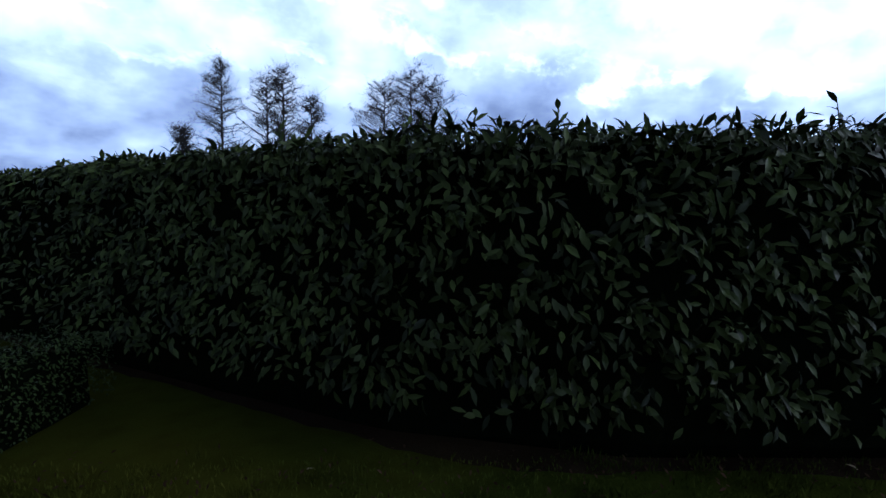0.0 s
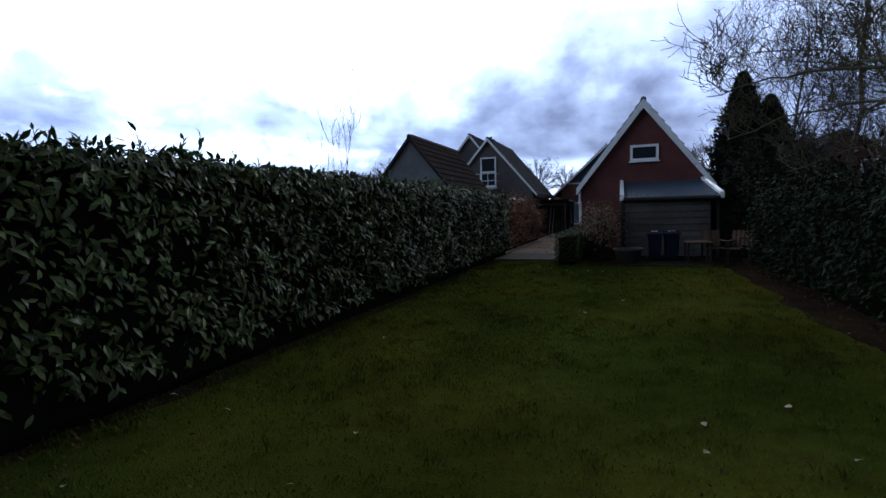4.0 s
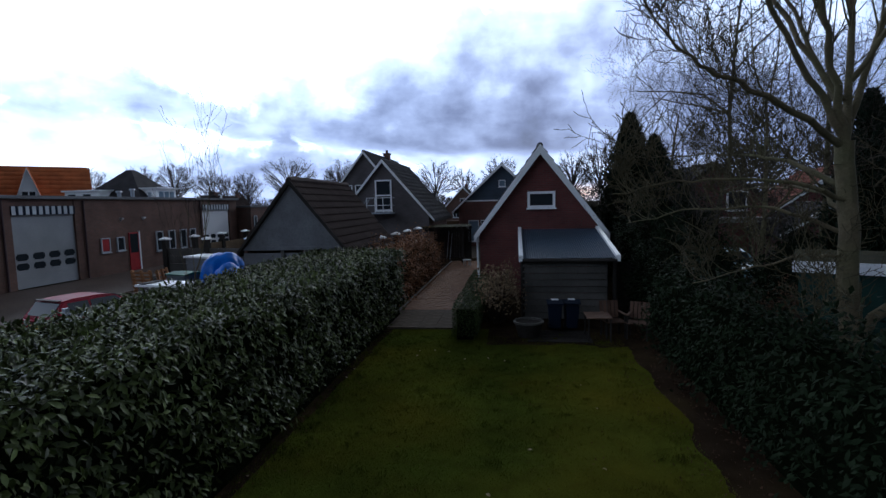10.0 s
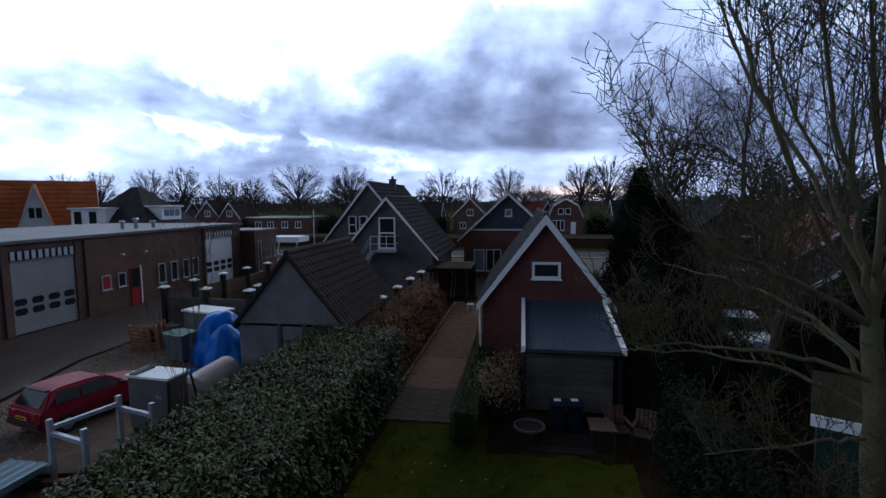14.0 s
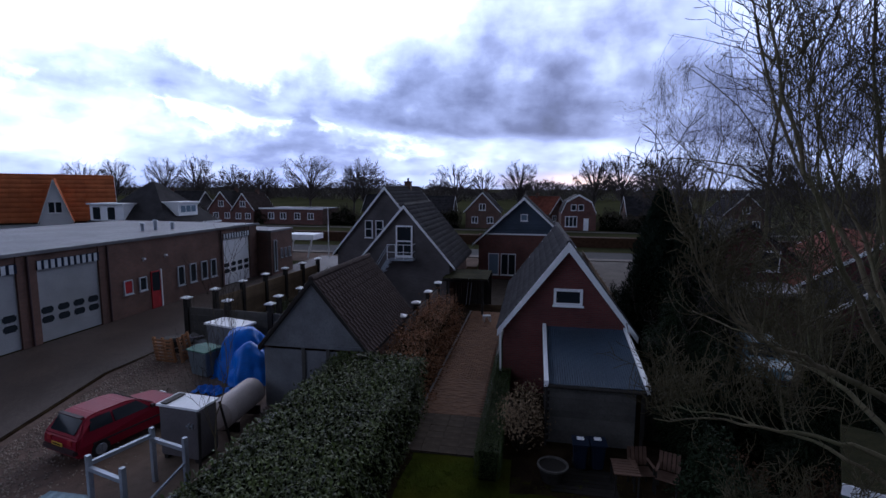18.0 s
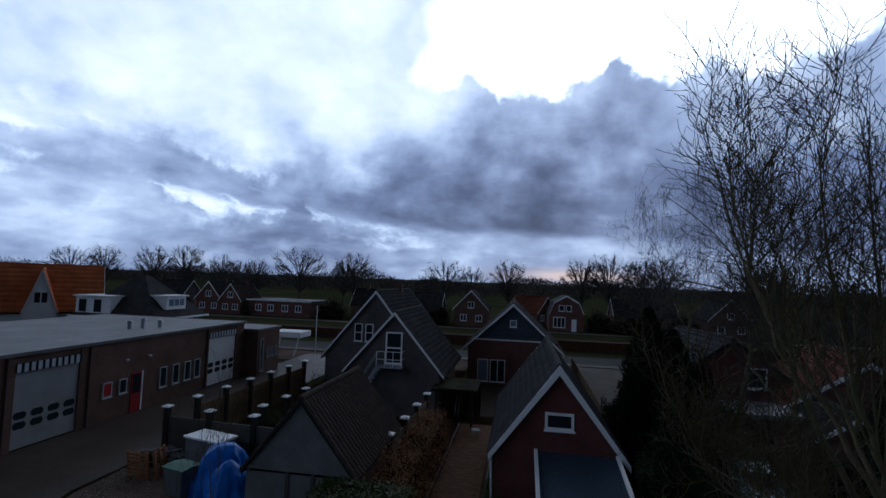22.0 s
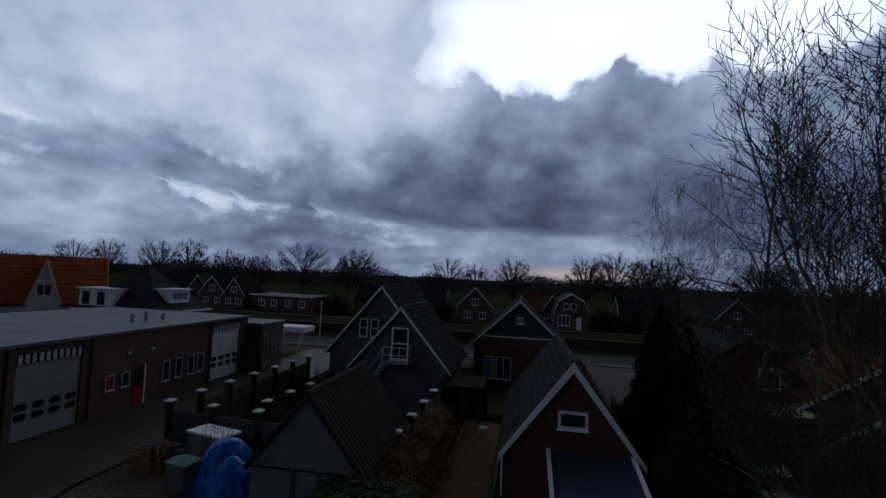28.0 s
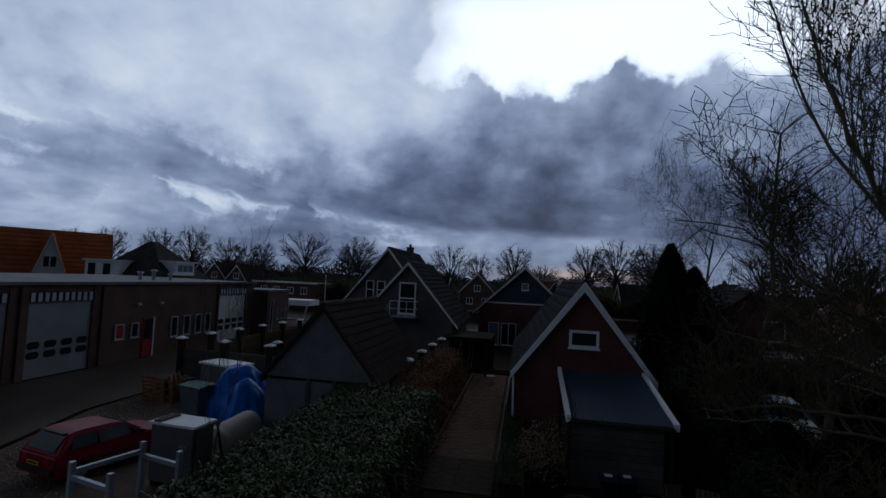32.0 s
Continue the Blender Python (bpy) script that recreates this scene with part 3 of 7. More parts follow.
def hedge(name, label, x0, x1, y0, y1, h, leaf_mat, dens, length, width, seed, droop=0.5, rough=0.08, singles=0, near=None, thin=None, simple=False, top_rough=None, core_mat=None, bend=None):
    """A clipped hedge: a solid near-black core, inner shade put into its colour, and a skin of leaves on its four sides
    and its top.
    """
    rng = np.random.default_rng(seed)
    th = thing(name, label, "hedge", ((x0 + x1) / 2, (y0 + y1) / 2, 0))
    inv = np.array([-(x0 + x1) / 2, -(y0 + y1) / 2, 0])
    g = 0.12
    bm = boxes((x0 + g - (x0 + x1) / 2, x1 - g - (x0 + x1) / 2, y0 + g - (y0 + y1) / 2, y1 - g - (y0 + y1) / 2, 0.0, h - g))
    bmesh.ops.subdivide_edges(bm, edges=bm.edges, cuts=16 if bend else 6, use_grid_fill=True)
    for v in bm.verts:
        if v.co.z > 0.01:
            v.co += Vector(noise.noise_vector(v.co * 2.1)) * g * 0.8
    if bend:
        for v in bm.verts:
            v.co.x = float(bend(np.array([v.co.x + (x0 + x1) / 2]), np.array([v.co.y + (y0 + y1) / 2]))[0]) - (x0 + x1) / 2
    part("inside", bm, core_mat or M_CORE_SHADE, th)
    P, N = [], []
    top_rough = rough if top_rough is None else top_rough

    def side(n, fn, normal):
        u, v = rng.uniform(0, 1, n), rng.uniform(0, 1, n)
        p = fn(u, v)
        off = wave(p[:, 1] * 1.3 + p[:, 0], p[:, 2] * 1.6 + p[:, 0] * 0.7, seed) * rough + rng.normal(0, rough * 0.6, n) - 0.02
        if normal[2] > 0:
            off = wave(p[:, 0] * 1.1, p[:, 1] * 0.9, seed) * top_rough + np.abs(rng.normal(0, top_rough * 0.8, n)) - 0.05
        P.append(p + off[:, None] * np.array(normal))
        N.append(np.tile(np.array(normal, float), (n, 1)))

    lx, ly = x1 - x0, y1 - y0
    lo = 0.12 * h
    side(int(dens * ly * h), lambda u, v: np.stack([np.full_like(u, x1), y0 + u * ly, lo + v ** 0.9 * (h - lo)], 1), (1, 0, 0))
    side(int(dens * ly * h * 0.6), lambda u, v: np.stack([np.full_like(u, x0), y0 + u * ly, lo + v * (h - lo)], 1), (-1, 0, 0))
    side(int(dens * lx * h), lambda u, v: np.stack([x0 + u * lx, np.full_like(u, y1), lo + v * (h - lo)], 1), (0, 1, 0))
    side(int(dens * lx * h), lambda u, v: np.stack([x0 + u * lx, np.full_like(u, y0), lo + v * (h - lo)], 1), (0, -1, 0))
    side(int(dens * 1.25 * lx * ly), lambda u, v: np.stack([x0 + u * lx, y0 + v * ly, np.full_like(u, h)], 1), (0, 0, 1))
    P, N = np.concatenate(P), np.concatenate(N)
    if bend:
        P[:, 0] = bend(P[:, 0], P[:, 1])
    if thin is not None:
        keep = rng.uniform(0, 1, len(P)) < thin(P)
        P, N = P[keep], N[keep]
    single = np.zeros(len(P), bool)
    if singles:
        ok = np.nonzero(near(P))[0]
        single[rng.permutation(ok)[:singles]] = True
    leaves("leaves", P[~single] + inv, N[~single], length, width, leaf_mat, th, seed, droop, simple=simple)
    if singles:
        d, s, f = leaf_axes(singles, N[single][:singles], rng, droop)
        me = bpy.data.meshes.new("leaf")
        v = LEAF_V.copy()
        v[:, 0] *= width
        v[:, 1:] *= length
        me.from_pydata([tuple(c) for c in v], [], [tuple(int(i) for i in t) for t in LEAF_T])
        me.materials.append(leaf_mat)
        for p, a, b, c in zip(P[single] + inv, s, d, f):
            ob = new("leaf", me)
            ob.parent = th
            k = rng.uniform(0.75, 1.3)
            m = Matrix((tuple(a * k), tuple(b * k), tuple(c * k))).transposed().to_4x4()
            m.translation = Vector(p)
            ob.matrix_basis = m
    return th


# ---------------------------------------------------------------- ground
def sheet(name, x0, x1, y0, y1, z, material, label, nx=1, ny=1, amp=0.0, category=""):
    bm = bmesh.new()
    grid = [[bm.verts.new((x0 + (x1 - x0) * i / nx, y0 + (y1 - y0) * j / ny, z)) for i in range(nx + 1)] for j in range(ny + 1)]
    for j in range(ny):
        for i in range(nx):
            bm.faces.new((grid[j][i], grid[j][i + 1], grid[j + 1][i + 1], grid[j + 1][i]))
    if amp:
        for v in bm.verts:
            v.co.z += noise.noise(v.co * 0.9) * amp
    return tagged(part(name, bm, material), label, category or name.split("_")[0], kind="structure")


def slab(name, x0, x1, y0, y1, z0, z1, material, label):
    return tagged(part(name, boxes((x0, x1, y0, y1, z0, z1)), material), label, name.split("_")[0], kind="structure")


sheet("ground", -2500, 2500, -1500, 3500, -0.06, M_FIELD, "flat winter farmland that reaches the horizon", category="ground")
turf = sheet("lawn", -1.3, 5.6, -25, 15.1, 0.0, M_GRASS, "mossy garden lawn with bare yellow patches", 44, 160, 0.02, "lawn")
for v in turf.data.vertices:
    v.co.x -= (5.6 - v.co.x) / 6.9 * max(0.0, 0.31 * ((0.9 - v.co.y) + math.sqrt((0.9 - v.co.y) ** 2 + 0.5)) - 0.02)
bed = sheet("flower_bed", 5.0, 7.6, -25, 16.0, 0.016, M_SOIL, "bare brown soil bed beside the lawn", 12, 240, 0.03, "soil")
for v in bed.data.vertices:
    k = max(0.0, 1 - (v.co.x - 5.0) / 0.9)
    v.co.x += k * (0.22 * noise.noise((v.co.y * 0.35, 3.0, 0)) + 0.07 * noise.noise((v.co.y * 1.9, 7.0, 0)) + 0.10 * noise.noise((v.co.y * 5.3, 9.0, 0)))
    v.co.z -= 0.03 * k
sheet("garden_soil", -4.2, 7.0, 14.6, 33.0, -0.012, M_SOIL, "dark soil round the garden shed", 1, 1, 0, "soil")
terrace = sheet("terrace_soil", 2.1, 6.6, 13.5, 16.3, 0.024, M_SOIL, "trodden dark soil before the lean-to", 40, 24, 0.02, "soil")
for v in terrace.data.vertices:
    k = max(0.0, 1 - (v.co.y - 13.5) / 0.8)
    v.co.y += k * (0.35 * noise.noise((v.co.x * 1.1, 2.0, 0)) + 0.25 * noise.noise((v.co.x * 4.0, 6.0, 0)))
    v.co.z -= 0.03 * k
foot = sheet("hedge_soil", -4.0, -0.54, -9.0, 17.2, 0.022, M_SOIL, "bare dark soil under the laurel hedge", 12, 160, 0.02, "soil")
for v in foot.data.vertices:
    k = max(0.0, 1 - (-0.54 - v.co.x) / 0.35)
    v.co.x += k * (0.16 * noise.noise((v.co.y * 0.7, 1.0, 0)) + 0.10 * noise.noise((v.co.y * 3.1, 5.0, 0)))
    v.co.z -= 0.03 * k
    v.co.x -= 0.31 * ((0.9 - v.co.y) + math.sqrt((0.9 - v.co.y) ** 2 + 0.5)) - 0.02
def outline(name, pts, z, material, label):
    bm = bmesh.new()
    bm.faces.new([bm.verts.new((x, y, z)) for x, y in pts])
    return tagged(part(name, bm, material), label, name, kind="structure")


outline("yard", ((-10.0, -30), (-3.9, -30), (-3.9, 21.9), (-13.9, 21.9), (-13.9, 18.4), (-12.0, 11.5)), -0.03, M_YARD, "reddish paved storage yard with patches of dirt")
outline("driveway", ((-19.85, -30), (-10.0, -30), (-12.0, 11.5), (-13.9, 18.4), (-13.9, 52), (-19.85, 52)), -0.026, M_DRIVE, "wet brown asphalt drive before the workshop")
kb = bmesh.new()
for p, q in (((-10.0, -30), (-12.0, 11.5)), ((-12.0, 11.5), (-13.9, 18.4)), ((-13.9, 18.4), (-13.9, 21.9))):
    beam(kb, (*p, -0.03), (*q, -0.03), 0.16, 0.06)
tagged(part("kerb", kb, M_SOIL), "low dark kerb between drive and yard", "kerb", kind="structure")
sheet("back_garden", -13.0, -2.4, 21.9, 48, -0.02, M_SOIL, "wintry back garden with dark bare beds", 1, 1, 0, "garden")
sheet("road", -300, 300, 55.6, 61.4, -0.03, M_ASPH, "grey asphalt village road", category="road")
slab("pavement", -300, 300, 54.0, 55.5, -0.06, 0.06, M_PAVEDK, "pale concrete pavement along the road")
sheet("forecourt", -24, -2.6, 48.0, 54.0, -0.035, M_FORE, "brick paved forecourt beside the road", category="forecourt")
slab("verge_hedge", -120, 120, 66.5, 68.0, -0.06, 1.2, M_LITTER, "long clipped brown beech hedge behind the road")
sheet("side_street", -200, 200, 88.2, 90.6, -0.04, M_PAVEDK, "pale narrow street before the village houses", category="road")
sheet("patio", -2.4, 6.4, 33.0, 41.9, -0.016, M_PAVE, "brown slabs behind the boarded house", category="patio")
sheet("side_yard", 7.4, 15.5, 38.0, 54.0, -0.022, M_CONCYD, "pale concrete yard beside the fence", category="yard")


def path_bricks():
    """The garden path: a strip of concrete flags, then clinkers laid across."""
    bed = tagged(part("path", boxes((-0.95, 1.08, 15.0, 31.0, -0.05, 0.012)), M_STONEPATH), "narrow garden path of flags and red-brown clinkers", "path", kind="structure")
    part("path_kerb", boxes((-1.03, -0.95, 15.0, 31.0, -0.05, 0.05)), M_CONC, bed)
    part("path_kerb", boxes((1.08, 1.16, 17.4, 31.0, -0.05, 0.05)), M_CONC, bed)
    me = part("flag", boxes((-0.245, 0.245, -0.19, 0.19, 0, 0.03)), M_PAVE, bed).data
    bpy.data.objects.remove(bpy.data.objects["flag"])
    for i in range(4):
        for j in range(6):
            ob = new("flag", me)
            ob.parent = bed
            ob.location = (-0.69 + i * 0.5, 15.22 + j * 0.39, 0.008 + random.uniform(0, 0.006))
    bm = boxes((-0.098, 0.098, -0.047, 0.047, 0, 0.03))
    me = part("brick", bm, M_CLINK, bed).data
    bpy.data.objects.remove(bpy.data.objects["brick"])
    rest, faces, k = [], [], 0
    base = np.array([v.co[:] for v in me.vertices])
    quads = np.array([p.vertices[:] for p in me.polygons])
    for j in range(136):
        for i in range(10):
            x, y = -0.86 + i * 0.2 + (0.1 if j % 2 else 0.0), 17.42 + j * 0.1
            if x > 1.0:
                continue
            z = 0.006 + random.uniform(0, 0.010)
            if j < 31:
                ob = new("brick", me)
                ob.parent = bed
                ob.location, ob.rotation_euler = (x, y, z), (0, 0, random.uniform(-0.03, 0.03))
            else:
                rest.append(base + np.array((x, y, z)))
                faces.append(quads + k * 8)
                k += 1
    pydata("far_bricks", np.concatenate(rest), np.concatenate(faces), M_CLINK, bed, kind="stuff")


# ---------------------------------------------------------------- roofs
def roof_slope(parent, name, p0, p1, up, across, rows, cols, material, singles=False, tile=(0.3, 0.36)):
    """Tiles on a slope. p0: lower near corner, p1: lower far corner, up: vector to the ridge."""
    p0, p1, up = Vector(p0), Vector(p1), Vector(up)
    e = (p1 - p0)
    nrm = e.cross(up).normalized()
    if nrm.z < 0:
        nrm = -nrm
    cu, ru = e / cols, up / rows
    w, hgt = cu.length, ru.length
    seg = [(-0.5, 0.0), (-0.25, 0.035), (0.0, 0.02), (0.25, 0.0), (0.5, 0.012)]
    prof = []
    for a, b in seg:
        prof.append((a, b))
    tv, tf = [], []
    for t, lift in ((0.0, 0.05), (1.12, 0.0)):
        for a, b in prof:
            tv.append((a * w * 1.02, t * hgt, b + lift))
    for a, b in prof:
        tv.append((a * w * 1.02, 0.0, b + 0.005))
    n = len(prof)
    for i in range(n - 1):
        tf.append((i, i + 1, n + i + 1, n + i))
        tf.append((2 * n + i, 2 * n + i + 1, i + 1, i))
    ex, uy = e.normalized(), up.normalized()
    rot = np.array([tuple(ex), tuple(uy), tuple(nrm)])
    tv, tf = np.array(tv), np.array(tf)
    me = None
    allv, allf, k = [], [], 0
    for r in range(rows):
        for c in range(cols):
            o = p0 + cu * (c + 0.5) + ru * r
            if singles:
                if me is None:
                    me = bpy.data.meshes.new(name)
                    me.from_pydata([tuple(v) for v in tv], [], [tuple(int(i) for i in f) for f in tf])
                    me.materials.append(material)
                ob = new(name, me)
                ob.parent = parent
                m = Matrix((tuple(ex), tuple(uy), tuple(nrm))).transposed().to_4x4()
                m.translation = o + nrm * random.uniform(0, 0.008)
                ob.matrix_basis = m
            else:
                allv.append(tv @ rot + np.array(o) + np.array(nrm) * random.uniform(0, 0.01))
                allf.append(tf + k * len(tv))
                k += 1
    if not singles:
        pydata(name + "s", np.concatenate(allv), np.concatenate(allf), material, parent, kind="stuff")


def pitched(th, x0, x1, y0, y1, eave, ridge, over, tile_mat, verge_mat, verge=0.2, ends=(True, True), tiles=(9, 30), singles=(False, False), xm=None):
    """A saddle roof with its ridge along y: two slabs, tiles, ridge caps and barge boards."""
    xm = (x0 + x1) / 2 if xm is None else xm
    for sgn, xe in ((-1, x0 - over), (1, x1 + over)):
        slope = (ridge - eave) / abs(xm - (x0 if sgn < 0 else x1))
        ze = eave - over * slope
        bm = bmesh.new()
        prism(bm, [(xe, ze), (xm, ridge), (xm, ridge - 0.14), (xe, ze - 0.14)], "y", y0 + 0.03, y1 - 0.03)
        part("roof_board", bm, M_PLANK_DK, th)
        if sgn > 0:
            roof_slope(th, "roof_tile", (xe, y0, ze), (xe, y1, ze), (xm - xe, 0, ridge - ze), 1, tiles[0], tiles[1], tile_mat, singles[1])
        else:
            roof_slope(th, "roof_tile", (xe, y0, ze), (xe, y1, ze), (xm - xe, 0, ridge - ze), 1, tiles[0], tiles[1], tile_mat, singles[0])
        for end, y in zip(ends, (y0, y1)):
            if end:
                ln = 0.0 if y == y0 else -0.0
                bm = bmesh.new()
                yy = (y - 0.05, y) if y == y0 else (y, y + 0.05)
                prism(bm, [(xe, ze + 0.05), (xm, ridge + 0.06), (xm, ridge + 0.06 - verge * 1.45), (xe, ze + 0.05 - verge)], "y", *yy)
                part("barge_board", bm, verge_mat, th)
    bm = bmesh.new()
    for i in range(int((y1 - y0) / 0.33)):
        tube(bm, (xm, y0 + i * 0.33, ridge + 0.02), (xm, y0 + i * 0.33 + 0.345, ridge + 0.035), 0.10, 0.115, 8)
    part("ridge_tiles", bm, tile_mat, th)


def gable_wall(th, name, x0, x1, y0, y1, eave, ridge, material, xm=None):
    xm = (x0 + x1) / 2 if xm is None else xm
    bm = bmesh.new()
    prism(bm, [(x0, 0), (x1, 0), (x1, eave), (xm, ridge), (x0, eave)], "y", y0, y1)
    return part(name, bm, material, th)


def window(th, x0, x1, z0, z1, y, bars=1, cross=False, glass=None, depth=0.08, rim=0.06, frame_mat=None, axis="y", label="white framed window"):
    """A framed window standing proud of a wall; axis y: in a wall that faces -y, axis x: in a wall that faces +x."""
    glass, frame_mat = glass or M_GLASS, frame_mat or M_WHITE

    def put(bm, a0, a1, z0_, z1_, near, far):
        if axis == "y":
            box(bm, a0, a1, y - near, y - far, z0_, z1_)
        else:
            box(bm, y + far, y + near, a0, a1, z0_, z1_)
    bm = bmesh.new()
    put(bm, x0, x0 + rim, z0, z1, depth, -0.02), put(bm, x1 - rim, x1, z0, z1, depth, -0.02)
    put(bm, x0 + rim, x1 - rim, z0, z0 + rim, depth, -0.02), put(bm, x0 + rim, x1 - rim, z1 - rim, z1, depth, -0.02)
    for i in range(1, bars):
        c = x0 + (x1 - x0) * i / bars
        put(bm, c - rim / 2, c + rim / 2, z0 + rim, z1 - rim, depth - 0.012, -0.02)
    if cross:
        c = z0 + (z1 - z0) * 0.5
        put(bm, x0 + rim, x1 - rim, c - rim / 2, c + rim / 2, depth - 0.02, -0.02)
    w = part("window", bm, frame_mat, th, label)
    for i in range(bars):
        a, b = x0 + (x1 - x0) * i / bars + rim / 2, x0 + (x1 - x0) * (i + 1) / bars - rim / 2
        bm = bmesh.new()
        put(bm, a, b, z0 + rim / 2, z1 - rim / 2, depth * 0.35, depth * 0.2)
        part("pane", bm, glass, w)
    bm = bmesh.new()
    put(bm, x0 - 0.04, x1 + 0.04, z0 - 0.05, z0 - 0.002, depth + 0.04, -0.02)
    part("sill", bm, frame_mat, w)
    return w


# ---------------------------------------------------------------- garden shed with lean-to
def garden_shed():
    x0, x1, y0, y1, ea, ri = 1.55, 5.92, 19.75, 28.8, 2.55, 5.36
    th = thing("garden_shed", "steep-gabled red brick garden shed with white barge boards", "shed")
    gable_wall(th, "gable_wall", x0, x1, y0, y0 + 0.22, ea, ri, M_BRICK_RED)
    gable_wall(th, "gable_wall", x0, x1, y1 - 0.22, y1, ea, ri, M_BRICK_RED)
    part("side_wall", boxes((x0, x0 + 0.22, y0 + 0.22, y1 - 0.22, 0, ea)), M_BRICK_RED_S, th)
    part("side_wall", boxes((x1 - 0.22, x1, y0 + 0.22, y1 - 0.22, 0, ea)), M_BRICK_RED_S, th)
    pitched(th, x0, x1, y0 - 0.18, y1 + 0.18, ea, ri + 0.1, 0.2, M_TILE_DK, M_WHITE, 0.24, tiles=(11, 30))
    window(th, 3.28, 4.26, 3.27, 3.86, y0, 1, rim=0.09)
    bm = bmesh.new()
    tube(bm, (1.40, y0 - 0.12, ea - 0.3), (1.40, y1 + 0.1, ea - 0.32), 0.06)
    tube(bm, (1.45, y0 - 0.05, ea - 0.35), (1.5, y0 - 0.04, 0.0), 0.04, sides=10)
    part("gutter", bm, M_WHITE, th, "white gutter and down pipe")

    # lean-to against the gable
    a0, a1, f, b, zf, zb = 2.98, 5.72, 16.2, y0, 1.86, 2.5
    le = thing("lean_to", "grey plank lean-to with a blue-grey corrugated roof", "lean-to")
    bm = bmesh.new()
    n = 78
    prev = None
    for i in range(n + 1):
        x = a0 + 0.06 + (a1 - a0 - 0.12) * i / n
        dz = 0.018 * math.cos(i * math.pi * 0.999)
        cur = [bm.verts.new((x, f - 0.14, zf + dz)), bm.verts.new((x, b - 0.02, zb + dz))]
        low = [bm.verts.new((x, f - 0.14, zf + dz - 0.006)), bm.verts.new((x, b - 0.02, zb + dz - 0.006))]
        if prev:
            bm.faces.new((prev[0], cur[0], cur[1], prev[1])), bm.faces.new((low[0], prev[2], prev[3], low[1]))
            bm.faces.new((prev[2], low[0], cur[0], prev[0]))
        prev = cur + low
    part("roof_sheet", bm, M_CORR, le, "corrugated steel roof sheet")
    for xa in (a0 - 0.05, a1 - 0.07):
        bm = bmesh.new()
        prism(bm, [(f - 0.18, zf - 0.10), (b - 0.03, zb - 0.10), (b - 0.03, zb + 0.09), (f - 0.18, zf + 0.09)], "x", xa, xa + 0.12)
        part("barge_board", bm, M_WHITE, le, "weathered white barge board")
    part("fascia", boxes((a0 + 0.07, a1 - 0.07, f - 0.125, f - 0.10, zf - 0.13, zf - 0.03)), M_PLANK_DK, le)
    bm = bmesh.new()
    tube(bm, (a0 + 0.05, f - 0.20, zf - 0.06), (a1 - 0.05, f - 0.20, zf - 0.07), 0.05, sides=10)
    tube(bm, (a0 + 0.02, f - 0.19, zf - 0.08), (a0 + 0.03, f - 0.17, 0.0), 0.03, sides=8)
    part("gutter", bm, M_PLANK_DK, le)
    rows = 9
    for j in range(rows):
        z = 0.06 + j * (zf - 0.12) / rows
        bm = bmesh.new()
        prism(bm, [(f - 0.022, z), (f + 0.03, z), (f + 0.03, z + 0.176), (f + 0.012, z + 0.176)], "x", a0 + 0.06, a1 - 0.28)
        part("plank", bm, M_PLANK, le)
    part("side_wall", boxes((a0 + 0.04, a0 + 0.07, f + 0.03, b, 0.03, zf)), M_PLANK_DK, le)
    part("side_wall", boxes((a1 - 0.3, a1 - 0.27, f + 0.03, b, 0.03, zf)), M_PLANK_DK, le)
    for xp in (a0 + 0.02, a1 - 0.34, a1 - 0.12):
        part("post", boxes((xp, xp + 0.09, f - 0.01 if xp < 5 else f + 0.04, f + 0.085, 0, zf - 0.05)), M_PLANK_DK, le)


# ---------------------------------------------------------------- grey garage beside the hedge
def garage():
    x0, x1, y0, y1, ea, ri = -6.2, -2.68, 16.95, 22.4, 2.22, 4.3
    th = thing("garage", "old garage with a grey boarded gable and brown tiled roof", "garage")
    bm = bmesh.new()
    prism(bm, [(x0, ea), (x1, ea), ((x0 + x1) / 2, ri)], "y", y0, y0 + 0.06)
    part("gable_board", bm, M_GREYPANEL, th, "smooth grey gable panel")
    part("tie_beam", boxes((x0 - 0.05, x1 + 0.05, y0 - 0.03, y0 + 0.08, ea - 0.12, ea - 0.002)), M_GREYPANEL, th)
    for j in range(6):
        bm = bmesh.new()
        prism(bm, [(y0 + 0.01, j * 0.335), (y0 + 0.06, j * 0.335), (y0 + 0.06, j * 0.335 + 0.33), (y0 + 0.02, j * 0.335 + 0.33)], "x", x0, x1)
        part("board", bm, M_GREYPANEL, th)
    for xp in (x0 + 1.35, x0 + 2.2):
        part("batten", boxes((xp, xp + 0.12, y0 - 0.03, y0 + 0.01, 0.0, ea - 0.12)), M_PLANK, th)
    part("side_wall", boxes((x0, x0 + 0.12, y0 + 0.06, y1, 0, ea)), M_BRICK_BRN, th)
    part("side_wall", boxes((x1 - 0.12, x1, y0 + 0.06, y1, 0, ea)), M_BRICK_BRN, th)
    gable_wall(th, "back_wall", x0, x1, y1, y1 + 0.12, ea, ri, M_BRICK_BRN_F)
    pitched(th, x0, x1, y0 - 0.06, y1 + 0.2, ea, ri + 0.08, 0.16, M_TILE, M_PLANK_DK, 0.13, tiles=(10, 22), singles=(False, True))


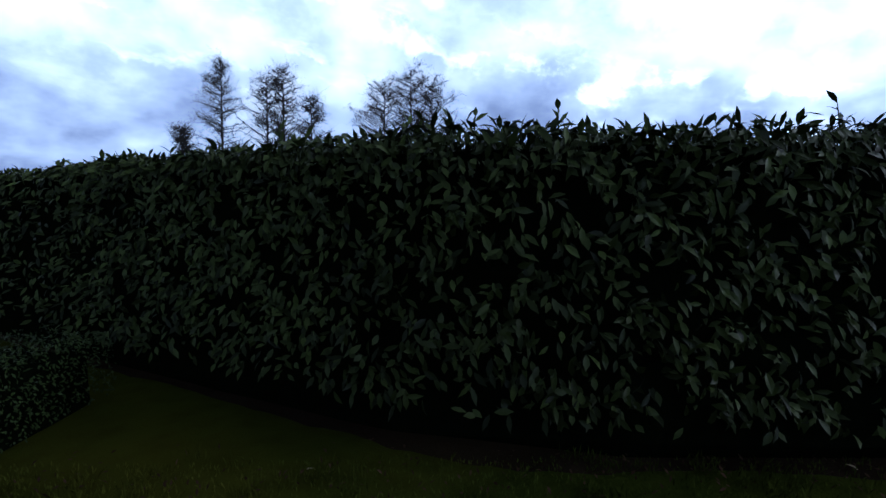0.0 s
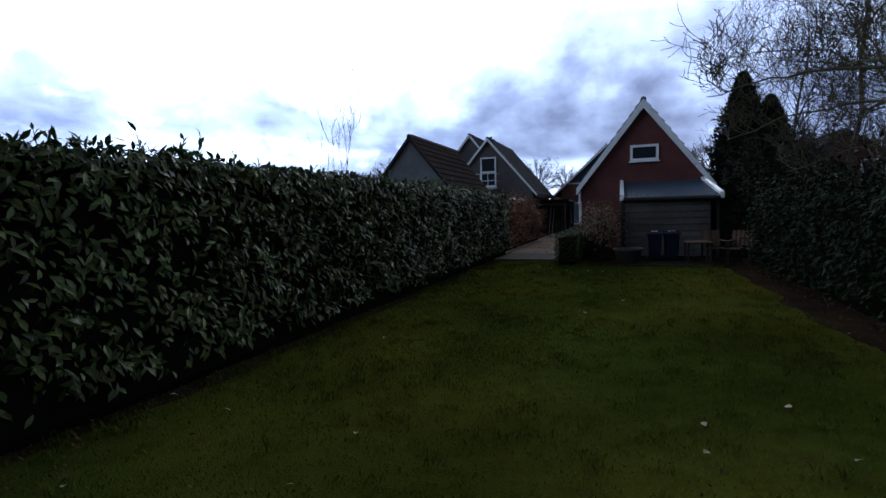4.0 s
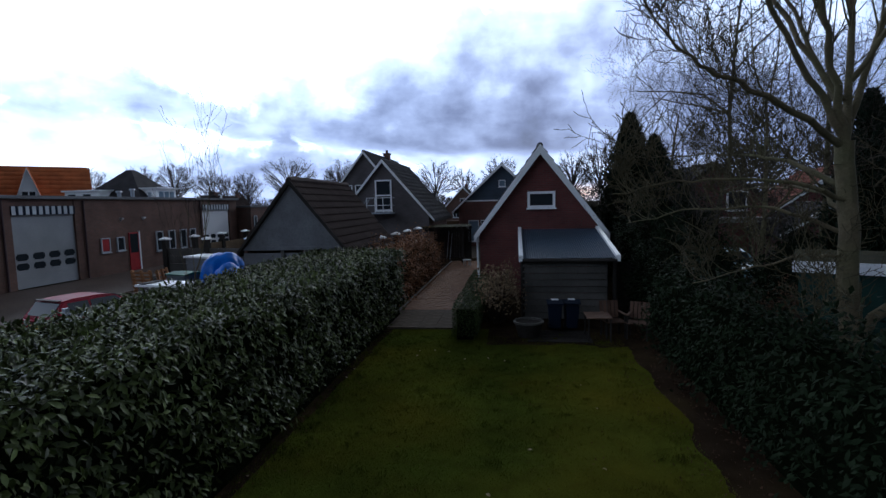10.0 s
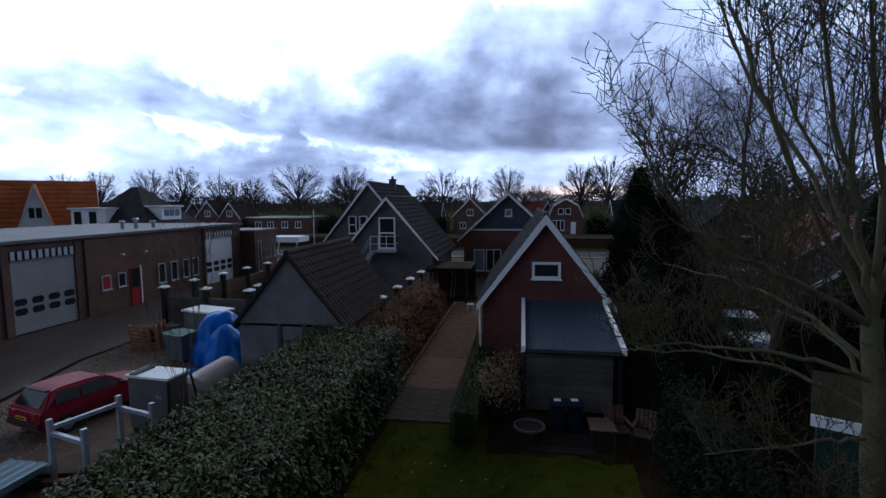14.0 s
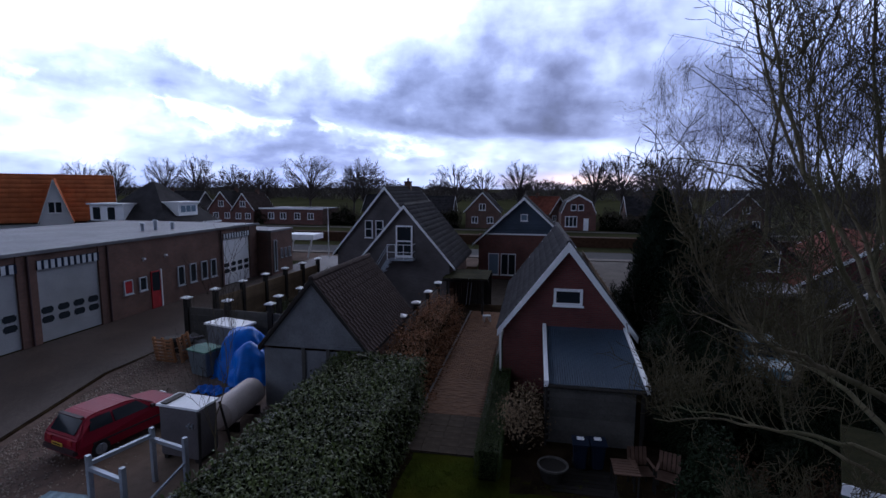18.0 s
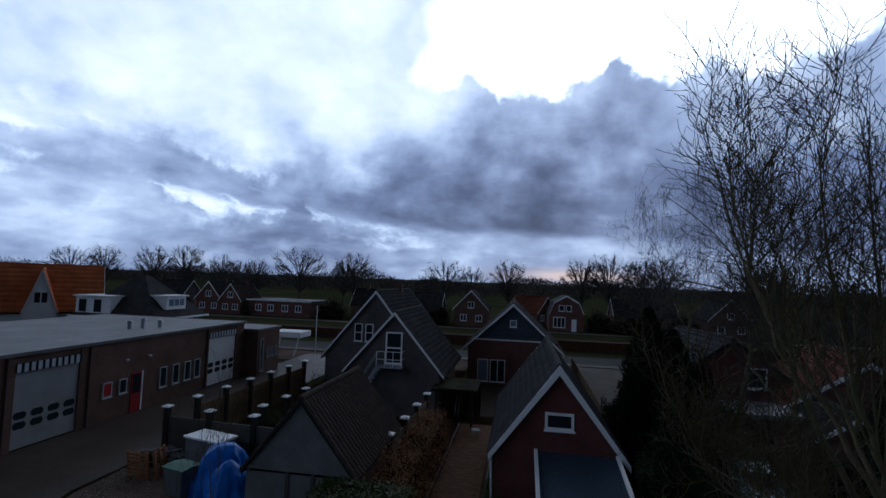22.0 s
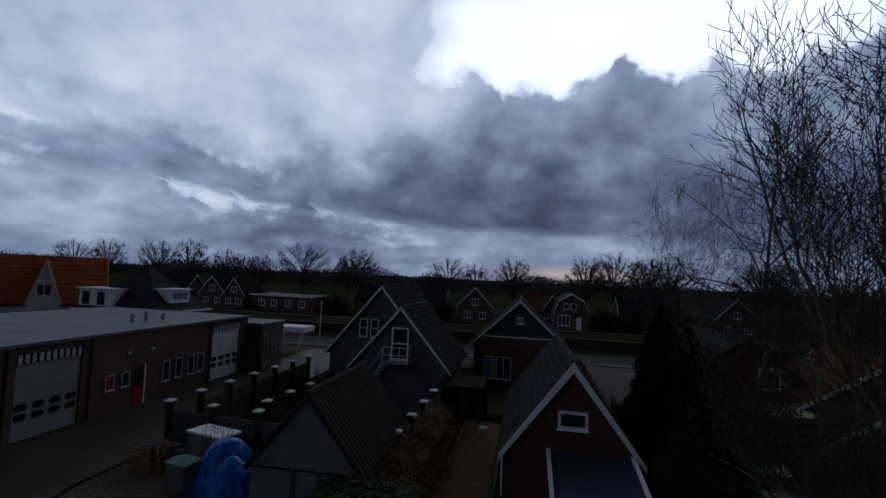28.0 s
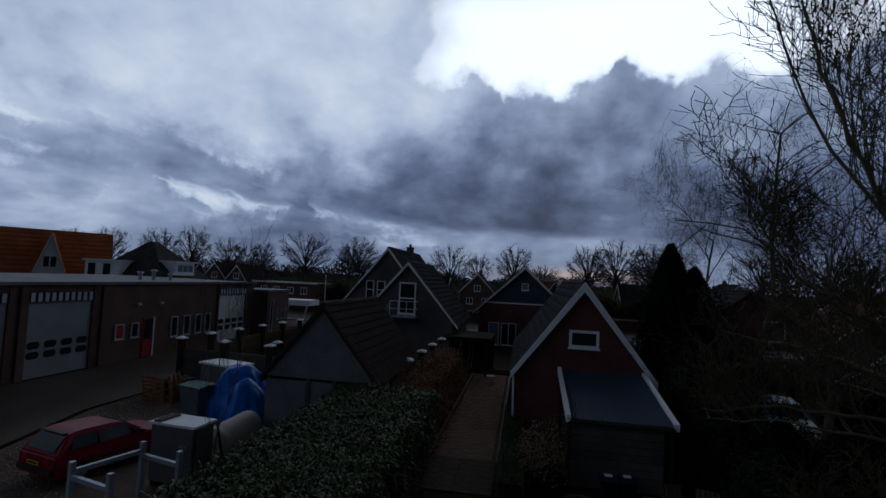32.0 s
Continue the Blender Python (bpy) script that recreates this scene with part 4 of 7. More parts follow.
# ---------------------------------------------------------------- houses
def chimney(th, x, y, z0, z1, w=0.5):
    bm = boxes((x - w / 2, x + w / 2, y - w / 2, y + w / 2, z0, z1), (x - w / 2 - 0.05, x + w / 2 + 0.05, y - w / 2 - 0.05, y + w / 2 + 0.05, z1, z1 + 0.1))
    tube(bm, (x, y, z1 + 0.1), (x, y, z1 + 0.35), 0.1, sides=8)
    part("chimney", bm, M_BRICK_BRN_F, th)


def house_double():
    th = thing("double_gabled_house", "dark brick house with two stepped gables edged in white", "house")
    # nearer gable
    x0, x1, y0, y1, ea, ri = -7.95, -2.35, 31.2, 39.0, 2.95, 6.15
    gable_wall(th, "gable_wall", x0, x1, y0, y0 + 0.3, ea, ri, M_BRICK_GREY)
    part("side_wall", boxes((x0, x0 + 0.3, y0 + 0.3, y1, 0, ea)), M_BRICK_BRN, th)
    part("side_wall", boxes((x1 - 0.3, x1, y0 + 0.3, y1, 0, ea)), M_BRICK_BRN, th)
    pitched(th, x0, x1, y0 - 0.15, y1 + 0.3, ea, ri + 0.08, 0.35, M_TILE_DK, M_WHITE, 0.15, ends=(True, False), tiles=(14, 26))
    window(th, -5.66, -4.62, 3.15, 5.05, y0, 1, True, label="tall white french window", rim=0.09)
    # farther, larger gable
    x0, x1, y0, y1, ea, ri = -11.4, -4.2, 36.0, 46.5, 2.9, 7.25
    gable_wall(th, "gable_wall", x0, x1, y0, y0 + 0.3, ea, ri, M_BRICK_GREY)
    gable_wall(th, "gable_wall", x0, x1, y1 - 0.3, y1, ea, ri, M_BRICK_GREY)
    part("side_wall", boxes((x0, x0 + 0.3, y0 + 0.3, y1 - 0.3, 0, ea)), M_BRICK_BRN, th)
    part("side_wall", boxes((x1 - 0.3, x1, y0 + 0.3, y1 - 0.3, 0, ea)), M_BRICK_BRN, th)
    pitched(th, x0, x1, y0 - 0.15, y1 + 0.15, ea, ri + 0.08, 0.3, M_TILE_DK, M_WHITE, 0.15, tiles=(18, 34))
    window(th, -9.3, -8.72, 3.75, 5.0, y0, 1, True)
    window(th, -8.5, -7.92, 3.75, 5.0, y0, 1, True)
    chimney(th, -7.8, 42.6, 6.9, 7.75)
    # balcony with its steel stair
    bal = part("balcony", boxes((-6.0, -4.45, 30.45, 31.18, 2.98, 3.06)), M_STEEL, th, "white steel balcony and stair")
    bm = bmesh.new()
    for xx in (-6.0, -5.5, -5.0, -4.47):
        beam(bm, (xx, 30.47, 3.06), (xx, 30.47, 3.95), 0.035)
    for zz in (3.5, 3.95):
        beam(bm, (-6.0, 30.47, zz), (-4.45, 30.47, zz), 0.035)
        beam(bm, (-4.47, 30.47, zz), (-4.47, 31.15, zz), 0.035)
    part("railing", bm, M_WHITE, bal)
    bm = bmesh.new()
    for yy in (30.45, 31.05):
        beam(bm, (-6.0, yy, 2.98), (-7.7, yy, 0.15), 0.06, 0.16)
        beam(bm, (-6.0, yy, 3.9), (-7.7, yy, 1.1), 0.035)
    for i in range(11):
        box(bm, -6.1 - i * 0.155, -5.86 - i * 0.155, 30.47, 31.03, 2.80 - i * 0.255, 2.83 - i * 0.255)
    part("stair", bm, M_STEEL, bal)


def house_clad():
    th = thing("clad_house", "brick house with a dark boarded gable edged in white", "house")
    x0, x1, y0, y1, ea, ri = -1.75, 5.35, 42.0, 51.5, 3.25, 6.5
    part("front_wall", boxes((x0, x1, y0, y0 + 0.3, 0, 3.65)), M_BRICK_CLAD, th)
    part("side_wall", boxes((x0, x0 + 0.3, y0 + 0.3, y1, 0, ea)), M_BRICK_BRN, th)
    part("side_wall", boxes((x1 - 0.3, x1, y0 + 0.3, y1, 0, ea)), M_BRICK_BRN, th)
    xm, n = (x0 + x1) / 2, 13
    for j in range(n):
        z0, z1 = 3.72 + j * 0.21, 3.72 + j * 0.21 + 0.205
        if z1 > ri:
            break
        hw = (ri - z0) / (ri - ea) * (x1 - x0) / 2
        hw1 = max(0.02, (ri - z1) / (ri - ea) * (x1 - x0) / 2)
        bm = bmesh.new()
        prism(bm, [(xm - hw, z0), (xm + hw, z0), (xm + hw1, z1), (xm - hw1, z1)], "y", y0 - 0.03 - 0.004 * (j % 2), y0 + 0.05)
        part("board", bm, M_CLADBLUE, th)
    part("fascia", boxes((x0 + 0.5, x1 - 0.5, y0 - 0.08, y0 - 0.036, 3.62, 3.73)), M_WHITE, th)
    gable_wall(th, "back_wall", x0, x1, y1, y1 + 0.3, ea, ri, M_BRICK_BRN_F)
    pitched(th, x0, x1, y0 - 0.35, y1 + 0.4, ea, ri + 0.08, 0.5, M_TILE_DK, M_WHITE, 0.16, tiles=(14, 30))
    window(th, 1.55, 2.1, 4.75, 5.3, y0 - 0.03, 1, glass=M_GLASS_BLUE)
    window(th, -0.95, -0.1, 0.35, 2.1, y0, 1, glass=M_GLASS_BLUE, label="pale glazed door")
    window(th, 0.05, 1.25, 0.35, 2.1, y0, 2)
    # low flat porch roof and pergola over the patio
    pg = thing("pergola", "dark open timber pergola over a back terrace", "pergola")
    for xx in (-2.3, -0.25):
        for yy in (30.3, 33.0):
            part("post", boxes((xx - 0.06, xx + 0.06, yy - 0.06, yy + 0.06, -0.02, 1.9)), M_PLANK_DK, pg)
    for yy in (30.3, 33.0):
        part("beam", boxes((-2.6, 0.1, yy - 0.05, yy + 0.05, 1.9, 2.04)), M_PLANK_DK, pg)
    for i in range(9):
        part("rafter", boxes((-2.5 + i * 0.31, -2.44 + i * 0.31, 30.0, 33.3, 2.042, 2.14)), M_PLANK_DK, pg)
    # dark boards added behind, standing for the shade of the recess
    for i in range(16):
        part("back_board", boxes((-2.5 + i * 0.16, -2.35 + i * 0.16, 33.06, 33.085, -0.01, 1.88)), M_PLANK_DK, pg)
    part("roof_sheet", boxes((-2.55, 0.05, 30.0, 33.3, 2.142, 2.165)), M_MOSS, pg, "dull mossy roof sheet")
    for x_, h_ in ((-1.5, 1.75), (-1.3, 1.6)):
        pole = thing("pole", "pale broom pole leaning in the shelter", "pole", (x_, 32.6, -0.01), group="poles in the shelter")
        bm = bmesh.new()
        tube(bm, (0, 0, 0), (0.12, 0.35, h_), 0.018, sides=8)
        part("stick", bm, M_STRIPE, pole)
    st = thing("garden_stool", "low pale plastic stool on the path", "stool", (0.15, 28.9, 0.02), 20)
    part("seat", boxes((-0.2, 0.2, -0.2, 0.2, 0.30, 0.34)), M_STRIPE, st)
    for x_ in (-0.16, 0.16):
        for y_ in (-0.16, 0.16):
            part("leg", boxes((x_ - 0.02, x_ + 0.02, y_ - 0.02, y_ + 0.02, 0, 0.3)), M_STRIPE, st)


def simple_house(name, label, x, y, turn, w, d, eave, ridge, wall_m, roof_m, windows=((-0.25, 0.9, 2), (0.25, 0.9, 2)), chim=True, verge=None, over=0.3):
    """A village house with its gable towards -y, at a turn."""
    th = thing(name, label, "house")
    gable_wall(th, "gable_wall", -w / 2, w / 2, -d / 2, -d / 2 + 0.3, eave, ridge, wall_m)
    gable_wall(th, "gable_wall", -w / 2, w / 2, d / 2 - 0.3, d / 2, eave, ridge, wall_m)
    part("side_wall", boxes((-w / 2, -w / 2 + 0.3, -d / 2 + 0.3, d / 2 - 0.3, 0, eave)), wall_m, th)
    part("side_wall", boxes((w / 2 - 0.3, w / 2, -d / 2 + 0.3, d / 2 - 0.3, 0, eave)), wall_m, th)
    pitched(th, -w / 2, w / 2, -d / 2 - 0.2, d / 2 + 0.2, eave, ridge + 0.08, over, roof_m, verge or M_WHITE, 0.18, tiles=(10, 16))
    for u, z, b in windows:
        window(th, u * w - 0.6, u * w + 0.6, z, z + 1.2, -d / 2, b, rim=0.1)
    if chim:
        chimney(th, 0.0, d * 0.2, ridge - 0.3, ridge + 0.7, 0.6)
    th.matrix_world = pose(x, y, -0.04, 0, 0, turn)
    return th


# ---------------------------------------------------------------- workshop
def sectional_door(th, y0, y1, z1, material, x, label):
    """A workshop door of level panels with two rows of small windows, in a wall that faces +x."""
    n = 6
    d = part("sectional_door", boxes((x - 0.16, x - 0.10, y0, y1, 0, z1)), material, th, label)
    for j in range(n):
        part("door_panel", boxes((x - 0.10, x - 0.075, y0 + 0.01, y1 - 0.01, j * z1 / n + 0.01, (j + 1) * z1 / n - 0.01)), material, d)
    wd = (y1 - y0) / 4.0
    for zc in (0.30 * z1, 0.43 * z1):
        for i in range(4):
            yc = y0 + wd * (i + 0.5)
            bm = boxes((x - 0.072, x - 0.055, yc - wd * 0.36, yc + wd * 0.36, zc - 0.16, zc + 0.16))
            bmesh.ops.bevel(bm, geom=[e for e in bm.edges if abs(e.verts[0].co.x - e.verts[1].co.x) > 0.005], offset=0.07, segments=3, affect="EDGES")
            part("pane", bm, M_GLASS, d)


def workshop():
    X, y0, y1, H = -19.85, 6.0, 39.4, 4.2
    th = thing("workshop", "long flat-roofed brown brick workshop with roller doors", "building")
    openings = [(11.2, 14.8), (16.7, 20.1), (21.0, 24.3), (34.9, 38.3)]
    # wall in piers between the doors, with lintels above
    edges = [y0] + [v for o in openings for v in o] + [y1]
    for a, b in zip(edges[::2], edges[1::2]):
        part("wall", boxes((X - 0.3, X, a, b, -0.06, H)), M_BRICK_BRN, th)
    for (a, b), c in zip(openings, (M_DOOR_GREY, M_DOOR_GREY, M_DOOR_GREY, M_DOOR_WHITE)):
        part("lintel", boxes((X - 0.3, X - 0.05, a, b, 3.47, H)), M_BRICK_BRN, th)
        sectional_door(th, a, b, 3.45, c, X - 0.02, "white sectional door" if c is M_DOOR_WHITE else "grey sectional door with a double row of small windows")
        # striped band over the door
        band = part("striped_band", boxes((X - 0.04, X + 0.05, a, b, 3.45, 3.87)), M_NAVYBIN, th, "white and dark striped band over the door")
        k = int((b - a) / 0.32)
        for i in range(k):
            ya = a + (b - a) * i / k
            part("stripe", boxes((X + 0.052, X + 0.07, ya, ya + 0.55 * (b - a) / k, 3.46, 3.86)), M_STRIPE, band)
    part("back_wall", boxes((X - 13.0, X - 12.7, y0, y1, -0.06, H)), M_BRICK_BRN, th)
    part("end_wall", boxes((X - 12.7, X - 0.3, y1 - 0.3, y1, -0.06, H)), M_BRICK_BRN_F, th)
    part("end_wall", boxes((X - 12.7, X - 0.3, y0, y0 + 0.3, -0.06, H)), M_BRICK_BRN_F, th)
    part("roof", boxes((X - 13.1, X + 0.12, y0 - 0.1, y1 + 0.12, H, H + 0.14)), M_FELT, th, "weathered grey felt roof")
    part("roof_edge", boxes((X + 0.122, X + 0.17, y0 - 0.1, y1 + 0.16, H + 0.02, H + 0.17)), M_FELT, th, "grey metal roof edge")
    part("roof_edge", boxes((X - 13.1, X + 0.12, y1 + 0.122, y1 + 0.17, H + 0.02, H + 0.17)), M_FELT, th)
    for a, b in ((25.75, 26.35), (26.85, 27.4)):
        window(th, a, b, 1.25, 2.05, X, 1, axis="x", rim=0.05, frame_mat=M_STRIPE)
    for a in (30.0, 31.15, 32.3, 33.3):
        window(th, a, a + 0.62, 0.95, 2.2, X, 1, axis="x", rim=0.055, frame_mat=M_STRIPE)
    door = part("door", boxes((X - 0.01, X + 0.05, 27.75, 28.5, 0.0, 2.25)), M_REDPAINT, th, "red workshop door with a dark upper pane")
    part("pane", boxes((X + 0.052, X + 0.06, 27.82, 28.43, 1.05, 2.18)), M_GLASS, door)
    part("door_jamb", boxes((X, X + 0.08, 28.51, 28.6, 0, 2.3)), M_WHITE, door)
    part("red_panel", boxes((X + 0.04, X + 0.06, 25.82, 26.3, 1.32, 1.98)), M_REDPAINT, th, "red paper in a small window")
    for y in (27.2, 28.95):
        lp = part("wall_lamp", boxes((X, X + 0.16, y, y + 0.14, 3.05, 3.15)), M_WHITE, th, "small white wall lamp")
        part("lamp_arm", boxes((X, X + 0.05, y + 0.05, y + 0.09, 2.95, 3.05)), M_STEEL, lp)
    for x, y, h in ((X - 3.4, 31.2, 0.45), (X - 3.0, 31.9, 0.6), (X - 2.6, 33.0, 0.4)):
        bm = bmesh.new()
        tube(bm, (x, y, H + 0.14), (x, y, H + 0.14 + h), 0.12, sides=12)
        tube(bm, (x, y, H + 0.14 + h), (x, y, H + 0.24 + h), 0.22, 0.14, 12)
        part("roof_vent", bm, M_STEEL, th)
    for y in (15.7, 20.55, 24.8, 34.6):
        bm = bmesh.new()
        tube(bm, (X + 0.06, y, H - 0.05), (X + 0.06, y, 0.0), 0.05, sides=10)
        part("down_pipe", bm, M_BUMPER, th)
    # lower wing beyond
    lw = thing("workshop_wing", "lower brown brick wing with narrow windows", "building")
    part("wall", boxes((-19.0, -18.7, 39.6, 43.2, -0.06, 3.6)), M_BRICK_BRN, lw)
    part("wall", boxes((-26, -19.0, 39.6, 39.9, -0.06, 3.6)), M_BRICK_BRN_F, lw)
    part("wall", boxes((-26, -19.0, 42.9, 43.2, -0.06, 3.6)), M_BRICK_BRN_F, lw)
    part("roof", boxes((-26.1, -18.6, 39.5, 43.3, 3.6, 3.75)), M_FELT, lw)
    window(lw, 40.0, 40.45, 0.3, 2.9, -18.7, 1, axis="x", rim=0.05, frame_mat=M_STRIPE)
    for a in (41.1, 41.8, 42.5):
        window(lw, a, a + 0.3, 1.3, 2.1, -18.7, 1, axis="x", rim=0.04, frame_mat=M_STRIPE)
    # white canopy by the road and the flagpole
    cp = thing("canopy", "white flat canopy on slanting posts by the forecourt", "canopy")
    part("roof", boxes((-22.6, -19.4, 49.0, 51.5, 1.95, 2.5)), M_WHITE, cp)
    for x in (-22.0, -20.0):
        bm = bmesh.new()
        beam(bm, (x, 50, 1.95), (x - 0.5, 50, -0.03), 0.12)
        part("post", bm, M_WHITE, cp)
    fp = thing("flagpole", "slim white flagpole on the forecourt", "flagpole", (-18.6, 51, -0.03))
    bm = bmesh.new()
    tube(bm, (0, 0, 0), (0, 0, 5.1), 0.05, 0.03, 10)
    part("pole", bm, M_WHITE, fp)
    bm = bmesh.new()
    bmesh.ops.create_uvsphere(bm, u_segments=10, v_segments=6, radius=0.07, matrix=Matrix.Translation((0, 0, 5.1)))
    part("finial", bm, M_WHITE, fp)


path_bricks()
garden_shed()
garage()
house_double()
house_clad()
workshop()


# ---------------------------------------------------------------- plants
M_NEARTWIG = mat("lichen_twigs", (0.070, 0.058, 0.028), 0.9, 0.3, 2, 20, 0.2)


def grow(rng, base, height, spread, levels, r0, lean=(0, 0), kids=(5, 4, 4, 3), up=0.35, droop=0.0, first=0.3, wander=0.16, sides=(8, 6, 4, 3, 3), inside=None):
    """Branch pieces of one bare tree, from its foot: a leader that tapers, and limbs that fork again and again."""
    segs = []

    def branch(p, d, length, r, level):
        n = (7, 5, 4, 3, 3)[min(level, 4)]
        step = length / n
        pts = [(p, r)]
        for i in range(n):
            d = d + rng.normal(0, wander * (1 + 0.3 * level), 3)
            d[2] += (up * 0.25 if level else 0.35) - droop * level * 0.14
            d = d / np.linalg.norm(d)
            q = p + d * step
            if inside and level and not inside(q):
                return
            r2 = r * (0.86 if level == 0 else 0.8)
            segs.append((p, q, r, r2, sides[min(level, 4)]))
            p, r = q, r2
            pts.append((p, r))
            if level < levels and (i + 1) / n > (first if level == 0 else 0.25):
                k = kids[min(level, 3)]
                m = k / (n * (1 - (first if level == 0 else 0.25)))
                m = int(m) + (rng.uniform() < m - int(m))
                for _ in range(m):
                    side = rng.normal(0, 1, 3)
                    side -= side.dot(d) * d
                    side /= np.linalg.norm(side)
                    nd = d * (0.55 if level else 0.45) + side * (0.95 if level else 1.0) * spread
                    nd[2] += up * 0.5 - droop * 0.2 * level
                    nd /= np.linalg.norm(nd)
                    branch(p.copy(), nd, length * rng.uniform(0.38, 0.62) * (1.0 if level else 0.95), r * rng.uniform(0.42, 0.62), level + 1)

    branch(np.array(base, float), np.array([lean[0], lean[1], 1.0]), height, r0, 0)
    return segs


def bare_tree(name, label, at, height, r0, seed, spread=1.0, levels=4, kids=(9, 5, 4, 3), up=0.35, droop=0.0, lean=(0, 0), first=0.3, bark=None, twig=None, wander=0.16, least=0.005, inside=None):
    rng = np.random.default_rng(seed)
    th = thing(name, label, "tree", at)
    segs = grow(rng, (0, 0, -0.1), height, spread, levels, r0, lean, kids, up, droop, first, wander, inside=inside)
    thick = [s for s in segs if s[4] > 4]
    twigs = [(p, q, max(a, least), max(b, least * 0.7), s) for p, q, a, b, s in segs if s <= 4]
    limbs(thick, bark or M_BARK, "trunk", th)
    limbs(twigs, twig or M_TWIG, "crown", th, kind="stuff")
    return th


def conifer(at, height, radius, seed, label, n=9000):
    rng = np.random.default_rng(seed)
    th = thing("conifer", label, "tree", at)
    bm = bmesh.new()
    tube(bm, (0, 0, -0.05), (0, 0, height * 0.9), 0.16, 0.03, 8)
    part("trunk", bm, M_BARK, th)
    z = rng.uniform(0, 1, n) ** 0.8
    a = rng.uniform(0, 2 * np.pi, n)
    prof = radius * np.minimum(1.0, (1 - z) * 1.7) ** 0.75 * (1 + 0.12 * np.sin(a * 5 + z * 17) + 0.10 * np.sin(a * 9 - z * 31) + 0.05 * np.sin(a * 17 + z * 60))
    rr = prof * rng.uniform(0.78, 1.06, n)
    P = np.stack([np.cos(a) * rr, np.sin(a) * rr, 0.1 + z * (height - 0.1)], 1)
    N = np.stack([np.cos(a), np.sin(a), np.full(n, 0.3)], 1)
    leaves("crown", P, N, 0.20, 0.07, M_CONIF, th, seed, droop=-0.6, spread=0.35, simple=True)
    # tapering solid coloured near-black as the shade inside the crown
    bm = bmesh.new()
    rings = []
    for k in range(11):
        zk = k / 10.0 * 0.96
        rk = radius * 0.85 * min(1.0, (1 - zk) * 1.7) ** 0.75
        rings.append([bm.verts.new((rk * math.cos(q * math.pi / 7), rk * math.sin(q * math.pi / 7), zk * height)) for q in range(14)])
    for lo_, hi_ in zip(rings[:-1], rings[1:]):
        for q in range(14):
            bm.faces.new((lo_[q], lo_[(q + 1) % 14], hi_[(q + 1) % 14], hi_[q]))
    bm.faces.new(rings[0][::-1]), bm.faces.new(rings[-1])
    part("inside", bm, M_CORE_SHADE, th)
    return th


def shrub(name, label, at, rx, ry, h, leaf_mat, n, length, width, seed, droop=0.2, stems=40, simple=True):
    """A loose bush: stems from the foot and leaves in clumps of uneven height."""
    rng = np.random.default_rng(seed)
    th = thing(name, label, "shrub", at)
    segs, tips = [], []
    for _ in range(stems):
        a, k = rng.uniform(0, 2 * np.pi), rng.uniform(0.2, 1) ** 0.6
        q = np.array([np.cos(a) * rx * k, np.sin(a) * ry * k, h * rng.uniform(0.45, 1.0) * (1.1 - 0.35 * k)])
        p = np.array([q[0] * 0.3, q[1] * 0.3, -0.03])
        m = (p + q) / 2 + rng.normal(0, 0.07, 3)
        segs += [(p, m, 0.014, 0.010, 4), (m, q, 0.010, 0.004, 3)]
        for _ in range(3):
            t = q + rng.normal(0, 0.14, 3)
            segs.append((m + (q - m) * rng.uniform(0.3, 0.9), t, 0.006, 0.003, 3))
            tips += [t, q]
    limbs(segs, M_TWIG, "brushwood", th, kind="stuff")
    if n:
        tips = np.array(tips)
        P = tips[rng.integers(0, len(tips), n)] + rng.normal(0, 0.13, (n, 3))
        P[:, 2] = np.maximum(P[:, 2], 0.05)
        N = P * np.array([1 / rx, 1 / ry, 0.7 / h])
        N /= np.maximum(np.linalg.norm(N, axis=1, keepdims=True), 1e-6)
        leaves("leaves", P, N, length, width, leaf_mat, th, seed, droop, simple=simple)
    return th


def bush(name, label, at, rx, ry, h, leaf_mat, n, length, width, seed, upright=0.75):
    """A dense evergreen: an uneven core coloured near-black for inner shade, and a skin of leaves in lobes."""
    rng = np.random.default_rng(seed)
    th = thing(name, label, "shrub", at)

    def swell(d):
        return 1 + 0.20 * np.sin(d[:, 0] * 4.3 + seed) * np.cos(d[:, 1] * 3.7 - seed) + 0.13 * np.sin(d[:, 2] * 7.1 + d[:, 0] * 5.3 + seed * 2)
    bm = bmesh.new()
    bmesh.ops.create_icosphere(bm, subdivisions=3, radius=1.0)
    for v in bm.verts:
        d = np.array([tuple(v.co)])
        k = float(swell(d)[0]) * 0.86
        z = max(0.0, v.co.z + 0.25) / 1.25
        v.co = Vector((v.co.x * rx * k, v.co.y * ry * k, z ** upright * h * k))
    part("inside", bm, M_CORE_SHADE, th)
    d = rng.normal(0, 1, (n, 3))
    d[:, 2] = np.abs(d[:, 2]) - 0.24 * rng.uniform(0, 1, n)
    d /= np.linalg.norm(d, axis=1, keepdims=True)
    k = swell(d) * rng.uniform(0.84, 1.08, n)
    z = np.maximum(0.0, d[:, 2] + 0.25) / 1.25
    P = np.stack([d[:, 0] * rx * k, d[:, 1] * ry * k, np.maximum(0.04, z ** upright * h * k)], 1)
    leaves("leaves", P, d, length, width, leaf_mat, th, seed, 0.3, simple=True)
    return th


def hedge_bend(x, y):
    """Beyond the lawn's near end the hedge turns away, and grows narrower."""
    front = -0.72 - 0.31 * ((0.9 - y) + np.sqrt((0.9 - y) ** 2 + 0.5)) + 0.02
    back = np.minimum(-3.5, front - 1.3)
    return back + (front - back) * (x + 3.75) / 3.03


